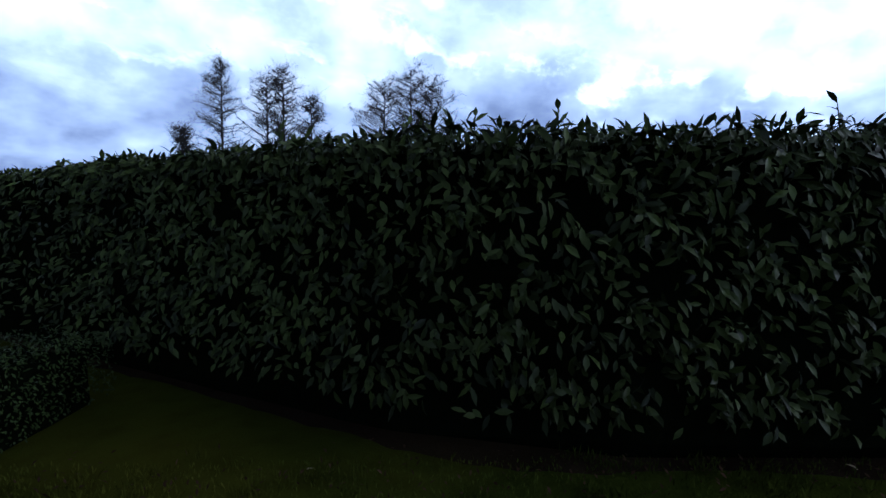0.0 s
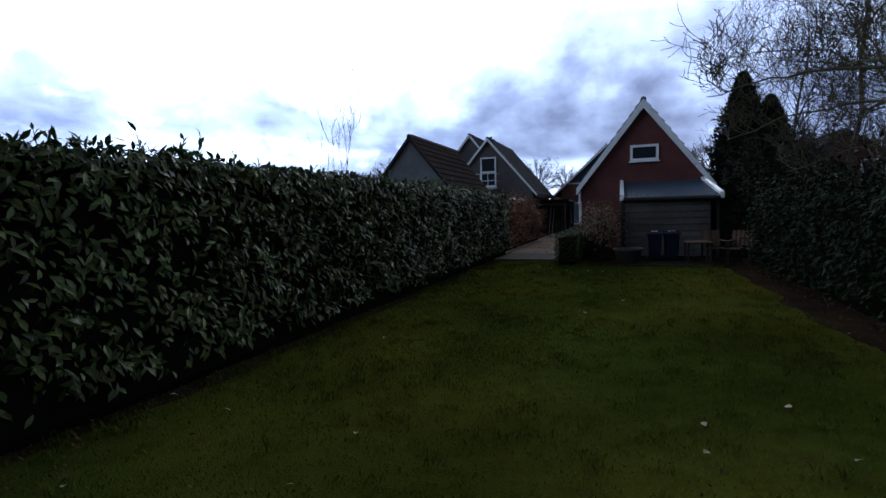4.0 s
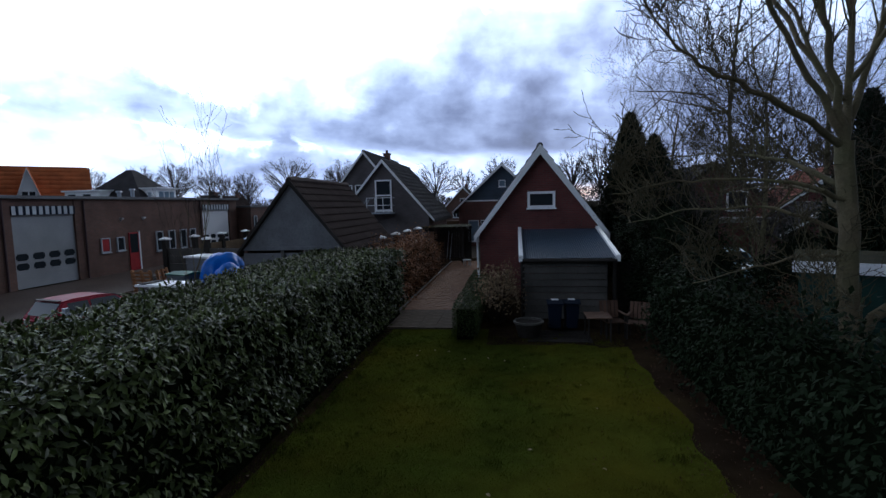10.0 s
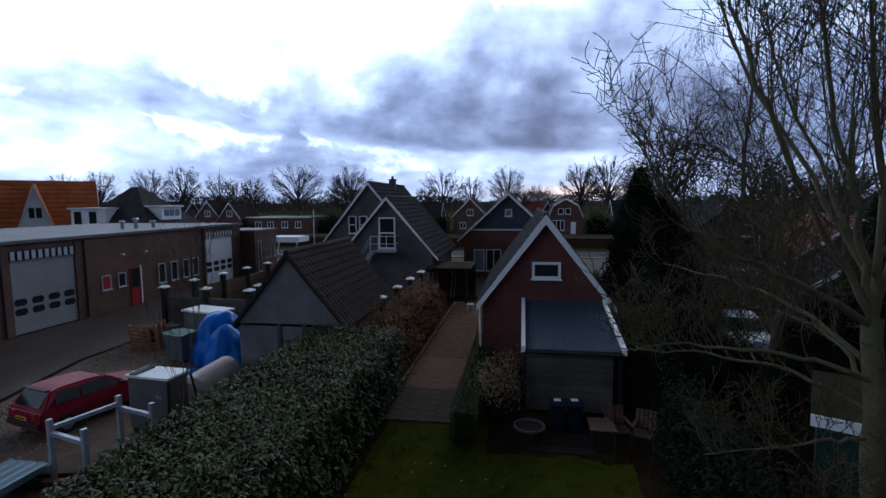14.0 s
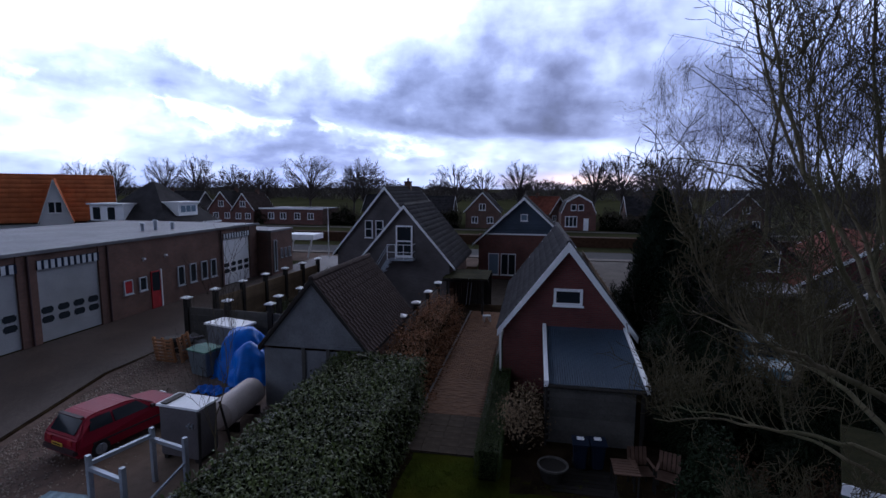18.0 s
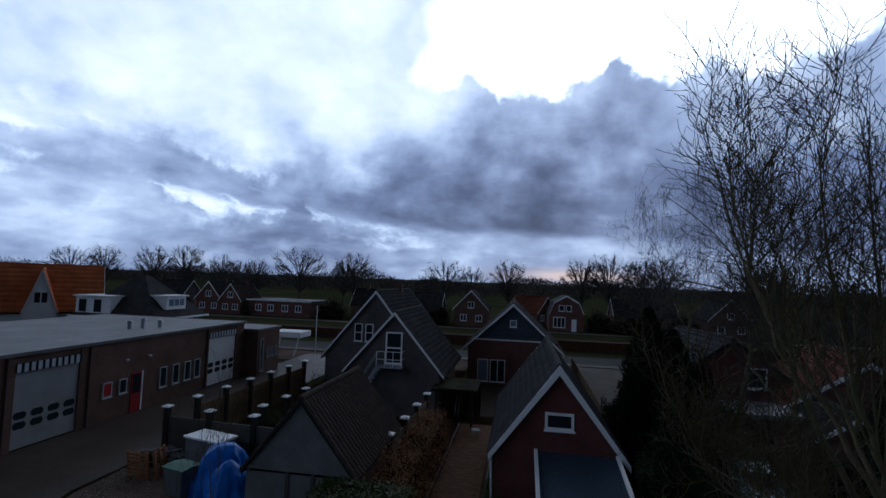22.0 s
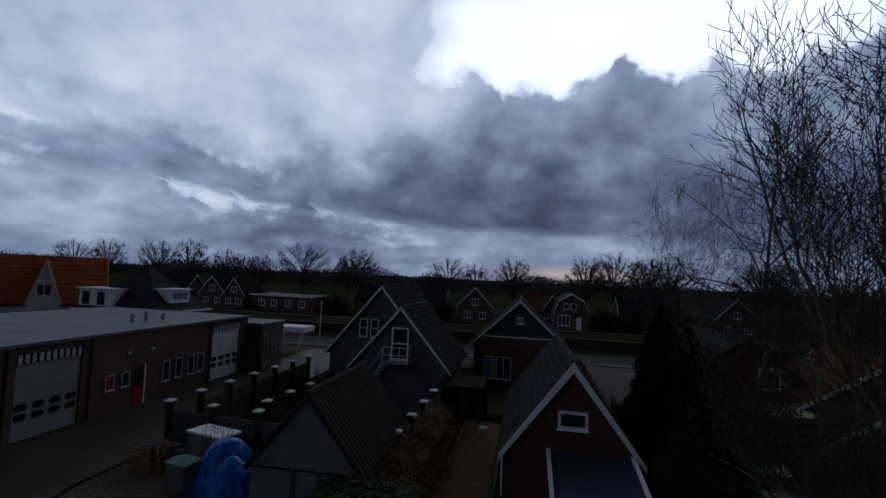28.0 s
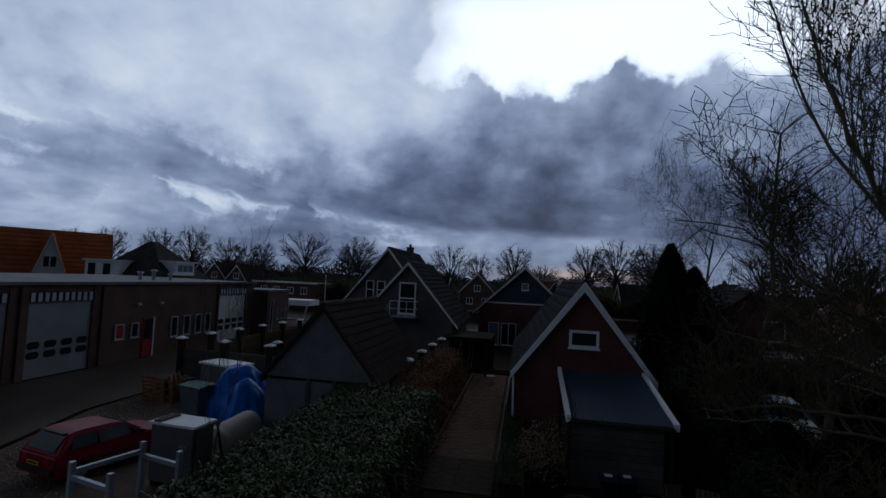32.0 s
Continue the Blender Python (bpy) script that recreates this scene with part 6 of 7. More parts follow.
capped_wall(-13.27, 22.38, -6.65, 21.9, 3, 2.15, M_PLANK)
capped_wall(-13.2, 24.4, -12.8, 35.6, 5, 2.15, M_FENCE, "brown board fence whose posts have white caps")
capped_wall(-9.75, 24.4, -9.4, 28.4, 2, 1.95, M_PLANK, ph=0.6)
capped_wall(-2.62, 21.2, -2.5, 28.4, 3, 2.15, M_PLANK, "weathered plank fence whose posts have white caps", 1.85)
tb = thing("garden_table", "pale garden table in the back garden", "table", (-8.2, 29.0, 0))
part("tabletop", boxes((-0.8, 0.8, -0.45, 0.45, 0.72, 0.76)), M_CONC, tb)
for x in (-0.7, 0.7):
    for y in (-0.38, 0.38):
        part("leg", boxes((x - 0.03, x + 0.03, y - 0.03, y + 0.03, -0.02, 0.72)), M_PLANK_DK, tb)

fn = thing("board_fence", "grey-green upright board fence beside the lean-to", "fence")
for i in range(9):
    part("board", boxes((5.78 + i * 0.115, 5.885 + i * 0.115, 16.9, 16.93, 0, 1.62 + 0.03 * (i % 2))), M_PLANK_DK, fn)
part("rail", boxes((5.78, 6.8, 16.935, 16.98, 1.2, 1.29)), M_PLANK_DK, fn)


# ---------------------------------------------------------------- terrace clutter before the lean-to
def wheelie_bin(name, label, at, turn, body_m, lid_m, w=0.55, d=0.6, h=0.95, group=""):
    th = thing(name, label, "bin", at, turn, group)
    bm = bmesh.new()
    lo, hi = 0.8, 1.0
    v = [bm.verts.new((sx * w / 2 * k, sy * d / 2 * k, z)) for z, k in ((0.08, lo), (h, hi)) for sy in (-1, 1) for sx in (-1, 1)]
    for q in ((0, 2, 3, 1), (4, 5, 7, 6), (0, 1, 5, 4), (2, 6, 7, 3), (0, 4, 6, 2), (1, 3, 7, 5)):
        bm.faces.new([v[i] for i in q])
    bmesh.ops.bevel(bm, geom=bm.edges[:], offset=0.03, segments=2, affect="EDGES")
    part("body", bm, body_m, th)
    bm = bmesh.new()
    prism(bm, [(-d / 2 - 0.03, h + 0.004), (d / 2 + 0.05, h + 0.004), (d / 2 + 0.05, h + 0.05), (0, h + 0.10), (-d / 2 - 0.03, h + 0.04)], "x", -w / 2 - 0.03, w / 2 + 0.03)
    part("lid", bm, lid_m, th)
    bm = bmesh.new()
    tube(bm, (-w / 2, d / 2 + 0.07, h - 0.02), (w / 2, d / 2 + 0.07, h - 0.02), 0.018, sides=8)
    part("handle", bm, body_m, th)
    for sx in (-1, 1):
        bm = bmesh.new()
        tube(bm, (sx * w / 2 * 0.72, d / 2 * 0.8, 0.1), (sx * w / 2 * 0.95, d / 2 * 0.8, 0.1), 0.10, sides=14)
        part("wheel", bm, M_RUBBER, th)
    return th


b1 = wheelie_bin("wheelie_bin", "dark navy wheelie bin with a white label on its lid", (3.86, 14.95, 0.03), 0, M_NAVYBIN, M_NAVYBIN, 0.36, 0.42, 0.74, group="bins by the lean-to")
part("label_patch", boxes((-0.09, 0.09, -0.06, 0.10, 0.838, 0.846)), M_WHITE, b1)
copy_thing(b1, pose(4.30, 15.0, 0.03, 0, 0, 4))
pd = thing("wooden_deck", "dark wet timber pallet deck under the bins", "pallet", (3.7, 14.2, 0))
for i in range(7):
    part("plank", boxes((-0.6, 1.0, -0.35 + i * 0.16, -0.21 + i * 0.16, 0.01, 0.035)), M_PLANK_DK, pd)
pot = thing("planter_tub", "round weathered tub with a grey rim", "tub", (3.15, 14.35, 0.03))
bm = bmesh.new()
tube(bm, (0, 0, 0), (0, 0, 0.36), 0.27, 0.36, 24)
part("body", bm, M_PLANK_DK, pot)
bm = bmesh.new()
ring = [(0.34, 0.36), (0.39, 0.36), (0.39, 0.41), (0.34, 0.41)]
for i in range(28):
    a, b = i * 2 * math.pi / 28, (i + 1) * 2 * math.pi / 28
    q = [[bm.verts.new((r * math.cos(t), r * math.sin(t), z)) for r, z in ring] for t in (a, b)]
    for k in range(4):
        bm.faces.new((q[0][k], q[1][k], q[1][(k + 1) % 4], q[0][(k + 1) % 4]))
part("rim", bm, M_PLANK, pot)


M_CHAIR = mat("reddish_slats", (0.115, 0.066, 0.045), 0.8, 0.25, 3, 40, 0.3, rnd=0.3)


def slat_chair(name, label, at, turn, w=0.5, tilt=12, tall=0.9):
    th = thing(name, label, "chair", at, turn, "garden chairs")
    for i in range(5):
        part("seat_slat", boxes((-w / 2, w / 2, -0.22 + i * 0.09, -0.14 + i * 0.09, 0.42, 0.44)), M_CHAIR, th)
    for i in range(5):
        bm = boxes((-w / 2 + i * w / 5, -w / 2 + (i + 0.8) * w / 5, 0.24, 0.26, 0.46, tall))
        bmesh.ops.rotate(bm, cent=(0, 0.25, 0.46), matrix=Matrix.Rotation(radians(-tilt), 3, "X"), verts=bm.verts)
        part("back_slat", bm, M_CHAIR, th)
    for x in (-w / 2 + 0.02, w / 2 - 0.02):
        for y in (-0.2, 0.22):
            part("leg", boxes((x - 0.02, x + 0.02, y - 0.02, y + 0.02, 0, 0.42 if y < 0 else 0.5)), M_PLANK_DK, th)
        part("armrest", boxes((x - 0.03, x + 0.03, -0.22, 0.26, 0.62, 0.64)), M_CHAIR, th)
        part("arm_post", boxes((x - 0.018, x + 0.018, -0.2, -0.16, 0.44, 0.62)), M_PLANK_DK, th)
    return th


c1 = slat_chair("garden_chair", "weathered slatted wooden garden chair", (5.28, 14.45, 0.0), 10)
copy_thing(c1, pose(5.85, 14.3, 0.0, 0, 0, -22))
wt = thing("garden_table", "small reddish slatted garden table", "table", (4.86, 14.25, 0))
for i in range(6):
    part("slat", boxes((-0.3, 0.3, -0.36 + i * 0.12, -0.26 + i * 0.12, 0.60, 0.625)), M_CHAIR, wt)
for x in (-0.26, 0.26):
    for y in (-0.32, 0.32):
        part("leg", boxes((x - 0.02, x + 0.02, y - 0.02, y + 0.02, 0, 0.6)), M_PLANK_DK, wt)


# ---------------------------------------------------------------- storage yard
def hatchback(name, label, at, turn, paint, size):
    th = thing(name, label, "car")
    # side outline, y from the tail to the nose, and half width at each height
    prof = [(0.02, 0.30), (0.0, 0.55), (0.04, 0.86), (0.12, 0.92), (0.42, 1.36), (0.75, 1.42), (1.7, 1.41), (2.05, 1.36), (2.75, 0.95), (3.75, 0.80), (3.98, 0.62), (4.0, 0.32), (3.9, 0.22), (0.1, 0.22)]

    def half(z):
        return 0.84 if z < 0.9 else 0.84 - (z - 0.9) * 0.42
    bm = bmesh.new()
    L = [bm.verts.new((-half(z), y, z)) for y, z in prof]
    R = [bm.verts.new((half(z), y, z)) for y, z in prof]
    n = len(prof)
    bm.faces.new(L[::-1]), bm.faces.new(R)
    for i in range(n):
        bm.faces.new((L[i], L[(i + 1) % n], R[(i + 1) % n], R[i]))
    bmesh.ops.recalc_face_normals(bm, faces=bm.faces)
    bmesh.ops.bevel(bm, geom=bm.edges[:], offset=0.045, segments=2, affect="EDGES")
    body = part("body", bm, paint, th)
    bm = bmesh.new()
    prism(bm, [(0.115, 0.95), (0.40, 1.33), (0.385, 1.34), (0.10, 0.96)], "x", -0.60, 0.60)
    part("rear_window", bm, M_GLASS, body)
    bm = bmesh.new()
    prism(bm, [(2.10, 1.345), (2.72, 0.975), (2.735, 0.985), (2.115, 1.36)], "x", -0.60, 0.60)
    part("windscreen", bm, M_GLASS, body)
    for s in (-1, 1):
        for a, b, c, d in ((0.45, 1.18, 0.55, 1.18), (1.25, 2.45, 1.25, 2.08)):
            bm = bmesh.new()
            zt, zb = 1.31, 0.97
            q = [(s * (half(zb) + 0.006), a, zb), (s * (half(zb) + 0.006), b, zb), (s * (half(zt) + 0.006), d, zt), (s * (half(zt) + 0.006), c, zt)]
            v = [bm.verts.new(p) for p in q] + [bm.verts.new((p[0] - s * 0.03, p[1], p[2])) for p in q]
            bm.faces.new(v[:4]), bm.faces.new(v[4:][::-1])
            for i in range(4):
                bm.faces.new((v[i], v[4 + i], v[4 + (i + 1) % 4], v[(i + 1) % 4]))
            part("side_window", bm, M_GLASS, body)
        part("tail_light", boxes((s * 0.52 - 0.10, s * 0.52 + 0.10, -0.012, 0.05, 0.66, 0.82)), M_REDPAINT, body, "red tail light")
        part("headlight", boxes((s * 0.55 - 0.16, s * 0.55 + 0.16, 3.93, 4.0, 0.56, 0.70)), M_WHITE, body)
        bm = boxes((s * 0.90 - 0.07, s * 0.90 + 0.07, 2.45, 2.55, 0.95, 1.07), (s * 0.84 - 0.05, s * 0.84 + 0.05, 2.48, 2.52, 0.93, 0.97))
        part("mirror", bm, M_BUMPER, body)
        part("side_strip", boxes((s * 0.848 - 0.012, s * 0.848 + 0.012, 0.5, 3.6, 0.52, 0.58)), M_BUMPER, body)
        for y in (0.72, 3.2):
            bm = bmesh.new()
            tube(bm, (s * 0.70, y, 0.29), (s * 0.865, y, 0.29), 0.29, sides=24)
            wh = part("wheel", bm, M_RUBBER, th)
            bm = bmesh.new()
            tube(bm, (s * 0.862, y, 0.29), (s * 0.878, y, 0.29), 0.19, 0.16, 16)
            for k in range(5):
                a = k * 2 * math.pi / 5
                beam(bm, (s * 0.88, y, 0.29), (s * 0.88, y + 0.17 * math.cos(a), 0.29 + 0.17 * math.sin(a)), 0.03, 0.02)
            part("rim", bm, M_STEEL, wh)
    bm = boxes((-0.80, 0.80, -0.06, 0.10, 0.36, 0.54))
    bmesh.ops.bevel(bm, geom=bm.edges[:], offset=0.03, segments=2, affect="EDGES")
    part("rear_bumper", bm, M_BUMPER, th)
    bm = boxes((-0.80, 0.80, 3.92, 4.06, 0.30, 0.5))
    bmesh.ops.bevel(bm, geom=bm.edges[:], offset=0.03, segments=2, affect="EDGES")
    part("front_bumper", bm, M_BUMPER, th)
    part("plate", boxes((-0.26, 0.26, -0.075, -0.058, 0.60, 0.71)), M_PLATE, th, "yellow plate with plain dark bars")
    part("plate_bar", boxes((-0.2, 0.2, -0.08, -0.0755, 0.635, 0.675)), M_RUBBER, th)
    part("spoiler", boxes((-0.55, 0.55, 0.33, 0.47, 1.385, 1.415)), M_BUMPER, th)
    th.matrix_world = pose(*at, 0, 0, turn) @ Matrix.Diagonal((size, size, size, 1))


M_PLATE = mat("plate_yellow", (0.6, 0.42, 0.03), 0.5, 0.05, 3, 30, 0.0)
hatchback("red_car", "small dark red hatchback with a black rear bumper", (-9.75, 12.75, -0.03), -13, M_CARRED, 0.85)


def cabinet_box():
    th = thing("steel_cabinet", "grey steel cabinet with a white top lying in the yard", "cabinet", (-6.62, 13.75, -0.03), -5)
    bm = boxes((-0.62, 0.62, -0.36, 0.36, 0.12, 1.5))
    bmesh.ops.bevel(bm, geom=bm.edges[:], offset=0.02, segments=1, affect="EDGES")
    part("body", bm, M_CABINET, th)
    part("top", boxes((-0.67, 0.67, -0.40, 0.40, 1.502, 1.56)), M_WHITE, th, "white painted top")
    part("loose_plank", boxes((-0.55, -0.35, -0.36, 0.3, 1.562, 1.60)), M_PLANK, th)
    for x in (-0.5, 0.5):
        part("foot", boxes((x - 0.06, x + 0.06, -0.33, 0.33, 0, 0.118)), M_PLANK_DK, th)
    bm = bmesh.new()
    beam(bm, (0.25, -0.375, 1.05), (0.45, -0.375, 1.05), 0.03), beam(bm, (0.35, -0.375, 0.98), (0.35, -0.375, 1.12), 0.03), beam(bm, (0.45, -0.375, 0.98), (0.45, -0.375, 1.12), 0.03)
    part("handle", bm, M_STEEL, th)
    bm = bmesh.new()
    beam(bm, (0.68, -0.35, 1.45), (0.86, -0.62, 0.03), 0.06), beam(bm, (0.68, 0.4, 1.45), (0.95, 0.5, 0.03), 0.05)
    part("prop", bm, M_PLANK_DK, th)


cabinet_box()
tk = thing("tank", "cream steel tank lying on two cradles", "tank", (-6.5, 15.75, -0.03), 2)
bm = bmesh.new()
tube(bm, (0, -0.95, 0.62), (0, 0.95, 0.62), 0.44, sides=28)
for s in (-1, 1):
    tube(bm, (0, s * 0.95, 0.62), (0, s * 1.08, 0.62), 0.44, 0.30, 28)
part("shell", bm, M_TANK, tk, smooth=False)
for y in (-0.6, 0.6):
    part("cradle", boxes((-0.42, 0.42, y - 0.05, y + 0.05, 0, 0.28)), M_PLANK_DK, tk)
    bm = bmesh.new()
    tube(bm, (0, y - 0.03, 0.62), (0, y + 0.03, 0.62), 0.447, sides=28)
    part("band", bm, M_TANK, tk)


def trestle():
    th = thing("steel_trestle", "galvanised steel frame of posts and rails", "frame", (-6.3, 11.65, -0.03), -14)
    pts = [(-0.62, -0.72), (0.55, -0.72), (-0.55, 0.72), (0.62, 0.72)]
    for x, y in pts:
        part("post", boxes((x - 0.05, x + 0.05, y - 0.05, y + 0.05, 0, 1.42)), M_STEEL, th)
    for a, b, z in ((0, 1, 1.12), (2, 3, 1.12), (0, 2, 1.22), (1, 3, 0.12)):
        bm = bmesh.new()
        beam(bm, (*pts[a], z), (*pts[b], z), 0.09)
        part("rail", bm, M_STEEL, th)
    bm = bmesh.new()
    beam(bm, (0.55, -0.72, 0.1), (0.62, 0.72, 0.8), 0.05)
    part("brace", bm, M_STEEL, th)
    for k in range(2):
        g = thing("steel_beam", "rust-brown steel beam lying on the ground", "beam", (-6.6, 11.0 + 0.35 * k, -0.03), 14, "steel beams")
        part("lower_flange", boxes((-1.2, 1.2, -0.08, 0.08, 0, 0.015)), M_RUST, g)
        part("web", boxes((-1.2, 1.2, -0.01, 0.01, 0.016, 0.15)), M_RUST, g)
        part("upper_flange", boxes((-1.2, 1.2, -0.08, 0.08, 0.151, 0.166)), M_RUST, g)


M_RUST = mat("rusty_steel", (0.12, 0.05, 0.032), 0.85, 0.3, 4, 40, 0.3)
trestle()


def sheet_stack():
    th = thing("roof_sheet_stack", "stack of long pale blue ribbed roof sheets", "sheets", (-7.65, 7.8, -0.03), 1)
    for k in range(4):
        bm = bmesh.new()
        prof, n = [], 16
        for i in range(n + 1):
            x = -0.5 + i / n
            prof.append((x + k * 0.012, 0.26 + k * 0.045 + (0.05 if i % 4 in (0,) else 0.0)))
        lo = [(x, z - 0.012) for x, z in prof]
        poly = prof + lo[::-1]
        prism(bm, poly, "y", -3.6 + k * 0.04, 3.5 - k * 0.06)
        part("sheet", bm, M_SHEET, th)
    for y in (-2.8, -0.6, 1.6, 3.0):
        part("bearer", boxes((-0.6, 0.62, y - 0.05, y + 0.05, 0, 0.245)), M_PLANK_DK, th)


def profile_stack():
    th = thing("profile_stack", "heap of long white window profiles and boards", "boards", (-6.25, 6.9, -0.03), 6)
    rng = random.Random(4)
    for i in range(34):
        x = -0.75 + (i % 12) * 0.115 + rng.uniform(-0.03, 0.03)
        z = 0.1 + (i // 12) * 0.085
        l0, l1 = -3.0 + rng.uniform(0, 0.6), 2.3 + rng.uniform(-1.1, 0.6)
        bm = boxes((x, x + 0.10, l0, l1, z, z + 0.075))
        bmesh.ops.rotate(bm, cent=(x, 0, z), matrix=Matrix.Rotation(rng.uniform(-0.012, 0.012), 3, "Z"), verts=bm.verts)
        part("profile", bm, M_WOOD if i in (5, 17, 20, 29) else M_PROFILE, th)
    for y in (-2, 0, 1.6):
        part("bearer", boxes((-0.8, 0.75, y - 0.05, y + 0.05, 0, 0.098)), M_PLANK_DK, th)


sheet_stack()
profile_stack()
ht = thing("white_foil", "crumpled white foil beside the hedge", "foil", (-4.85, 7.0, 0.0), 4)
bm = bmesh.new()
bmesh.ops.create_grid(bm, x_segments=18, y_segments=60, size=1.0, matrix=Matrix.Diagonal((0.74, 2.6, 1, 1)))
for v in bm.verts:
    v.co.z = 0.46 + noise.noise(v.co * 1.7) * 0.10 + noise.noise(v.co * 6) * 0.035 - 0.9 * max(0.0, abs(v.co.x) - 0.58) - 0.9 * max(0.0, abs(v.co.y) - 2.35)
part("cover", bm, M_WHITE, ht)
bm = boxes((-0.56, 0.56, -2.3, 2.3, -0.03, 0.30))
part("board_stack", bm, M_PLANK_DK, ht)
bf = thing("blue_foil", "crumpled bright blue foil at the hedge's back", "foil", (-4.95, 9.95, -0.03), 20)
bm = bmesh.new()
bmesh.ops.create_grid(bm, x_segments=20, y_segments=24, size=1.0, matrix=Matrix.Diagonal((0.42, 0.55, 1, 1)))
for v in bm.verts:
    r = math.hypot(v.co.x / 0.42, v.co.y / 0.55)
    v.co.z = max(0.0, 0.42 - 0.3 * r * r + noise.noise(v.co * 5) * 0.12 + noise.noise(v.co * 13) * 0.05)
part("cover", bm, M_TARP, bf)
bb = thing("timber_pile", "rusty brown timber offcuts on the ground", "timber", (-6.0, 9.7, -0.03), -35)
for i in range(7):
    part("batten", boxes((-0.5 + i * 0.15, -0.42 + i * 0.15, -1.2 + 0.1 * (i % 3), 0.9 - 0.15 * (i % 2), 0.0, 0.06 + 0.03 * (i % 3))), M_WOOD if i % 2 else M_PLANK_DK, bb)


def tarp_heap(at, rx, ry, h, seed, label):
    th = thing("tarp_heap", label, "tarpaulin", at)
    bm = bmesh.new()
    bmesh.ops.create_uvsphere(bm, u_segments=72, v_segments=36, radius=1.0)
    for v in bm.verts:
        c = v.co.copy()
        k = 1 + 0.16 * noise.noise(c * 1.5 + Vector((seed, 0, 0))) + 0.035 * noise.noise(c * 4 + Vector((seed, 2, 0)))
        fold = 1 + 0.05 * math.sin(math.atan2(c.y, c.x) * 11 + seed) * max(0, 1 - max(0, c.z))
        z = c.z if c.z > 0 else c.z * 0.05
        v.co = Vector((c.x * rx * k * fold * (1.15 if c.z < 0.2 else 1), c.y * ry * k * fold * (1.15 if c.z < 0.2 else 1), max(0.0, (abs(z) ** 0.62 if z > 0 else z) * h * (0.5 + 0.5 * k))))
    part("cover", bm, M_TARP, th, smooth=True)
    for i in range(10):
        a = i * 0.63 + seed
        bm = bmesh.new()
        beam(bm, (rx * 1.05 * math.cos(a), ry * 1.05 * math.sin(a), 0.02), (rx * 1.3 * math.cos(a + 0.25), ry * 1.3 * math.sin(a + 0.25), 0.03), 0.12, 0.03)
        part("loose_hem", bm, M_TARP, th)


tarp_heap((-7.95, 18.85, -0.03), 0.72, 0.66, 1.45, 1.0, "bright blue tarpaulin draped over a heap")
tarp_heap((-8.65, 19.6, -0.03), 0.95, 0.95, 1.85, 5.0, "tall heap under a bright blue tarpaulin")
ct = thing("steel_container", "low grey waste container with a white lid", "container", (-10.15, 21.0, -0.03), -14)
part("body", boxes((-0.88, 0.88, -0.46, 0.46, 0.1, 1.5)), M_GREYPANEL, ct)
part("lid", boxes((-0.95, 0.95, -0.53, 0.53, 1.502, 1.58)), M_WHITE, ct, "flat white lid")
part("skid", boxes((-0.8, 0.8, -0.42, -0.32, 0, 0.098)), M_PLANK_DK, ct)
part("skid", boxes((-0.8, 0.8, 0.32, 0.42, 0, 0.098)), M_PLANK_DK, ct)
wheelie_bin("waste_bin", "large grey waste bin with a green lid", (-9.95, 19.05, -0.03), -16, M_GREYBIN, M_GREENLID, 1.05, 0.85, 1.05)


def pallet(at, turn, lean):
    th = thing("pallet", "upright orange-brown wooden pallet", "pallet", at, turn, "pallets")
    m = Matrix.Rotation(radians(lean), 3, "X")
    for i in range(7):
        bm = boxes((-0.5, 0.5, 0.08, 0.10, 0.02 + i * 0.155, 0.115 + i * 0.155))
        bmesh.ops.rotate(bm, cent=(0, 0, 0), matrix=m, verts=bm.verts)
        part("plank", bm, M_WOOD, th)
    for x in (-0.48, -0.05, 0.38):
        bm = boxes((x, x + 0.1, 0.0, 0.078, 0.0, 1.1))
        bmesh.ops.rotate(bm, cent=(0, 0, 0), matrix=m, verts=bm.verts)
        part("stringer", bm, M_WOOD, th)


pallet((-12.55, 20.1, -0.03), 176, -9)
pallet((-11.85, 20.5, -0.03), 105, -9)
jk = thing("scrap_heap", "low heap of rubble and scrap boards", "scrap", (-12.5, 21.4, -0.03))
rg = random.Random(9)
for i in range(16):
    bm = boxes((-0.35, 0.35, -0.12, 0.12, 0, 0.05))
    o = part("scrap_piece", bm, (M_CONC, M_PLANK, M_PROFILE, M_GREYPANEL)[i % 4], jk)
    o.matrix_basis = pose(rg.uniform(-0.9, 0.9), rg.uniform(-0.25, 0.25), rg.uniform(0.1, 0.85), rg.uniform(-30, 30), rg.uniform(-20, 20), rg.uniform(0, 180))
part("timber_base", boxes((-1.0, 1.0, -0.3, 0.3, 0, 0.5)), M_PLANK_DK, jk)
for i, (x, y, s, m) in enumerate(((-5.0, 14.6, 1.0, M_CONC), (-4.9, 15.5, 0.8, M_PROFILE), (-5.2, 16.0, 0.9, M_WHITE), (-4.7, 13.4, 0.7, M_WOOD), (-4.8, 11.6, 0.9, M_CONC), (-4.6, 10.0, 0.8, M_TARP))):
    r_ = thing("rubble", "loose pale rubble and foil along the hedge", "rubble", (x, y, -0.03), 40 * i, "rubble by the hedge")
    bm = bmesh.new()
    bmesh.ops.create_icosphere(bm, subdivisions=3, radius=0.5 * s)
    for v in bm.verts:
        v.co = v.co * (1 + 0.5 * noise.noise(v.co * 4 + Vector((i, 0, 0))))
        v.co.z = max(0, v.co.z * 0.55)
    part("lump", bm, m, r_)


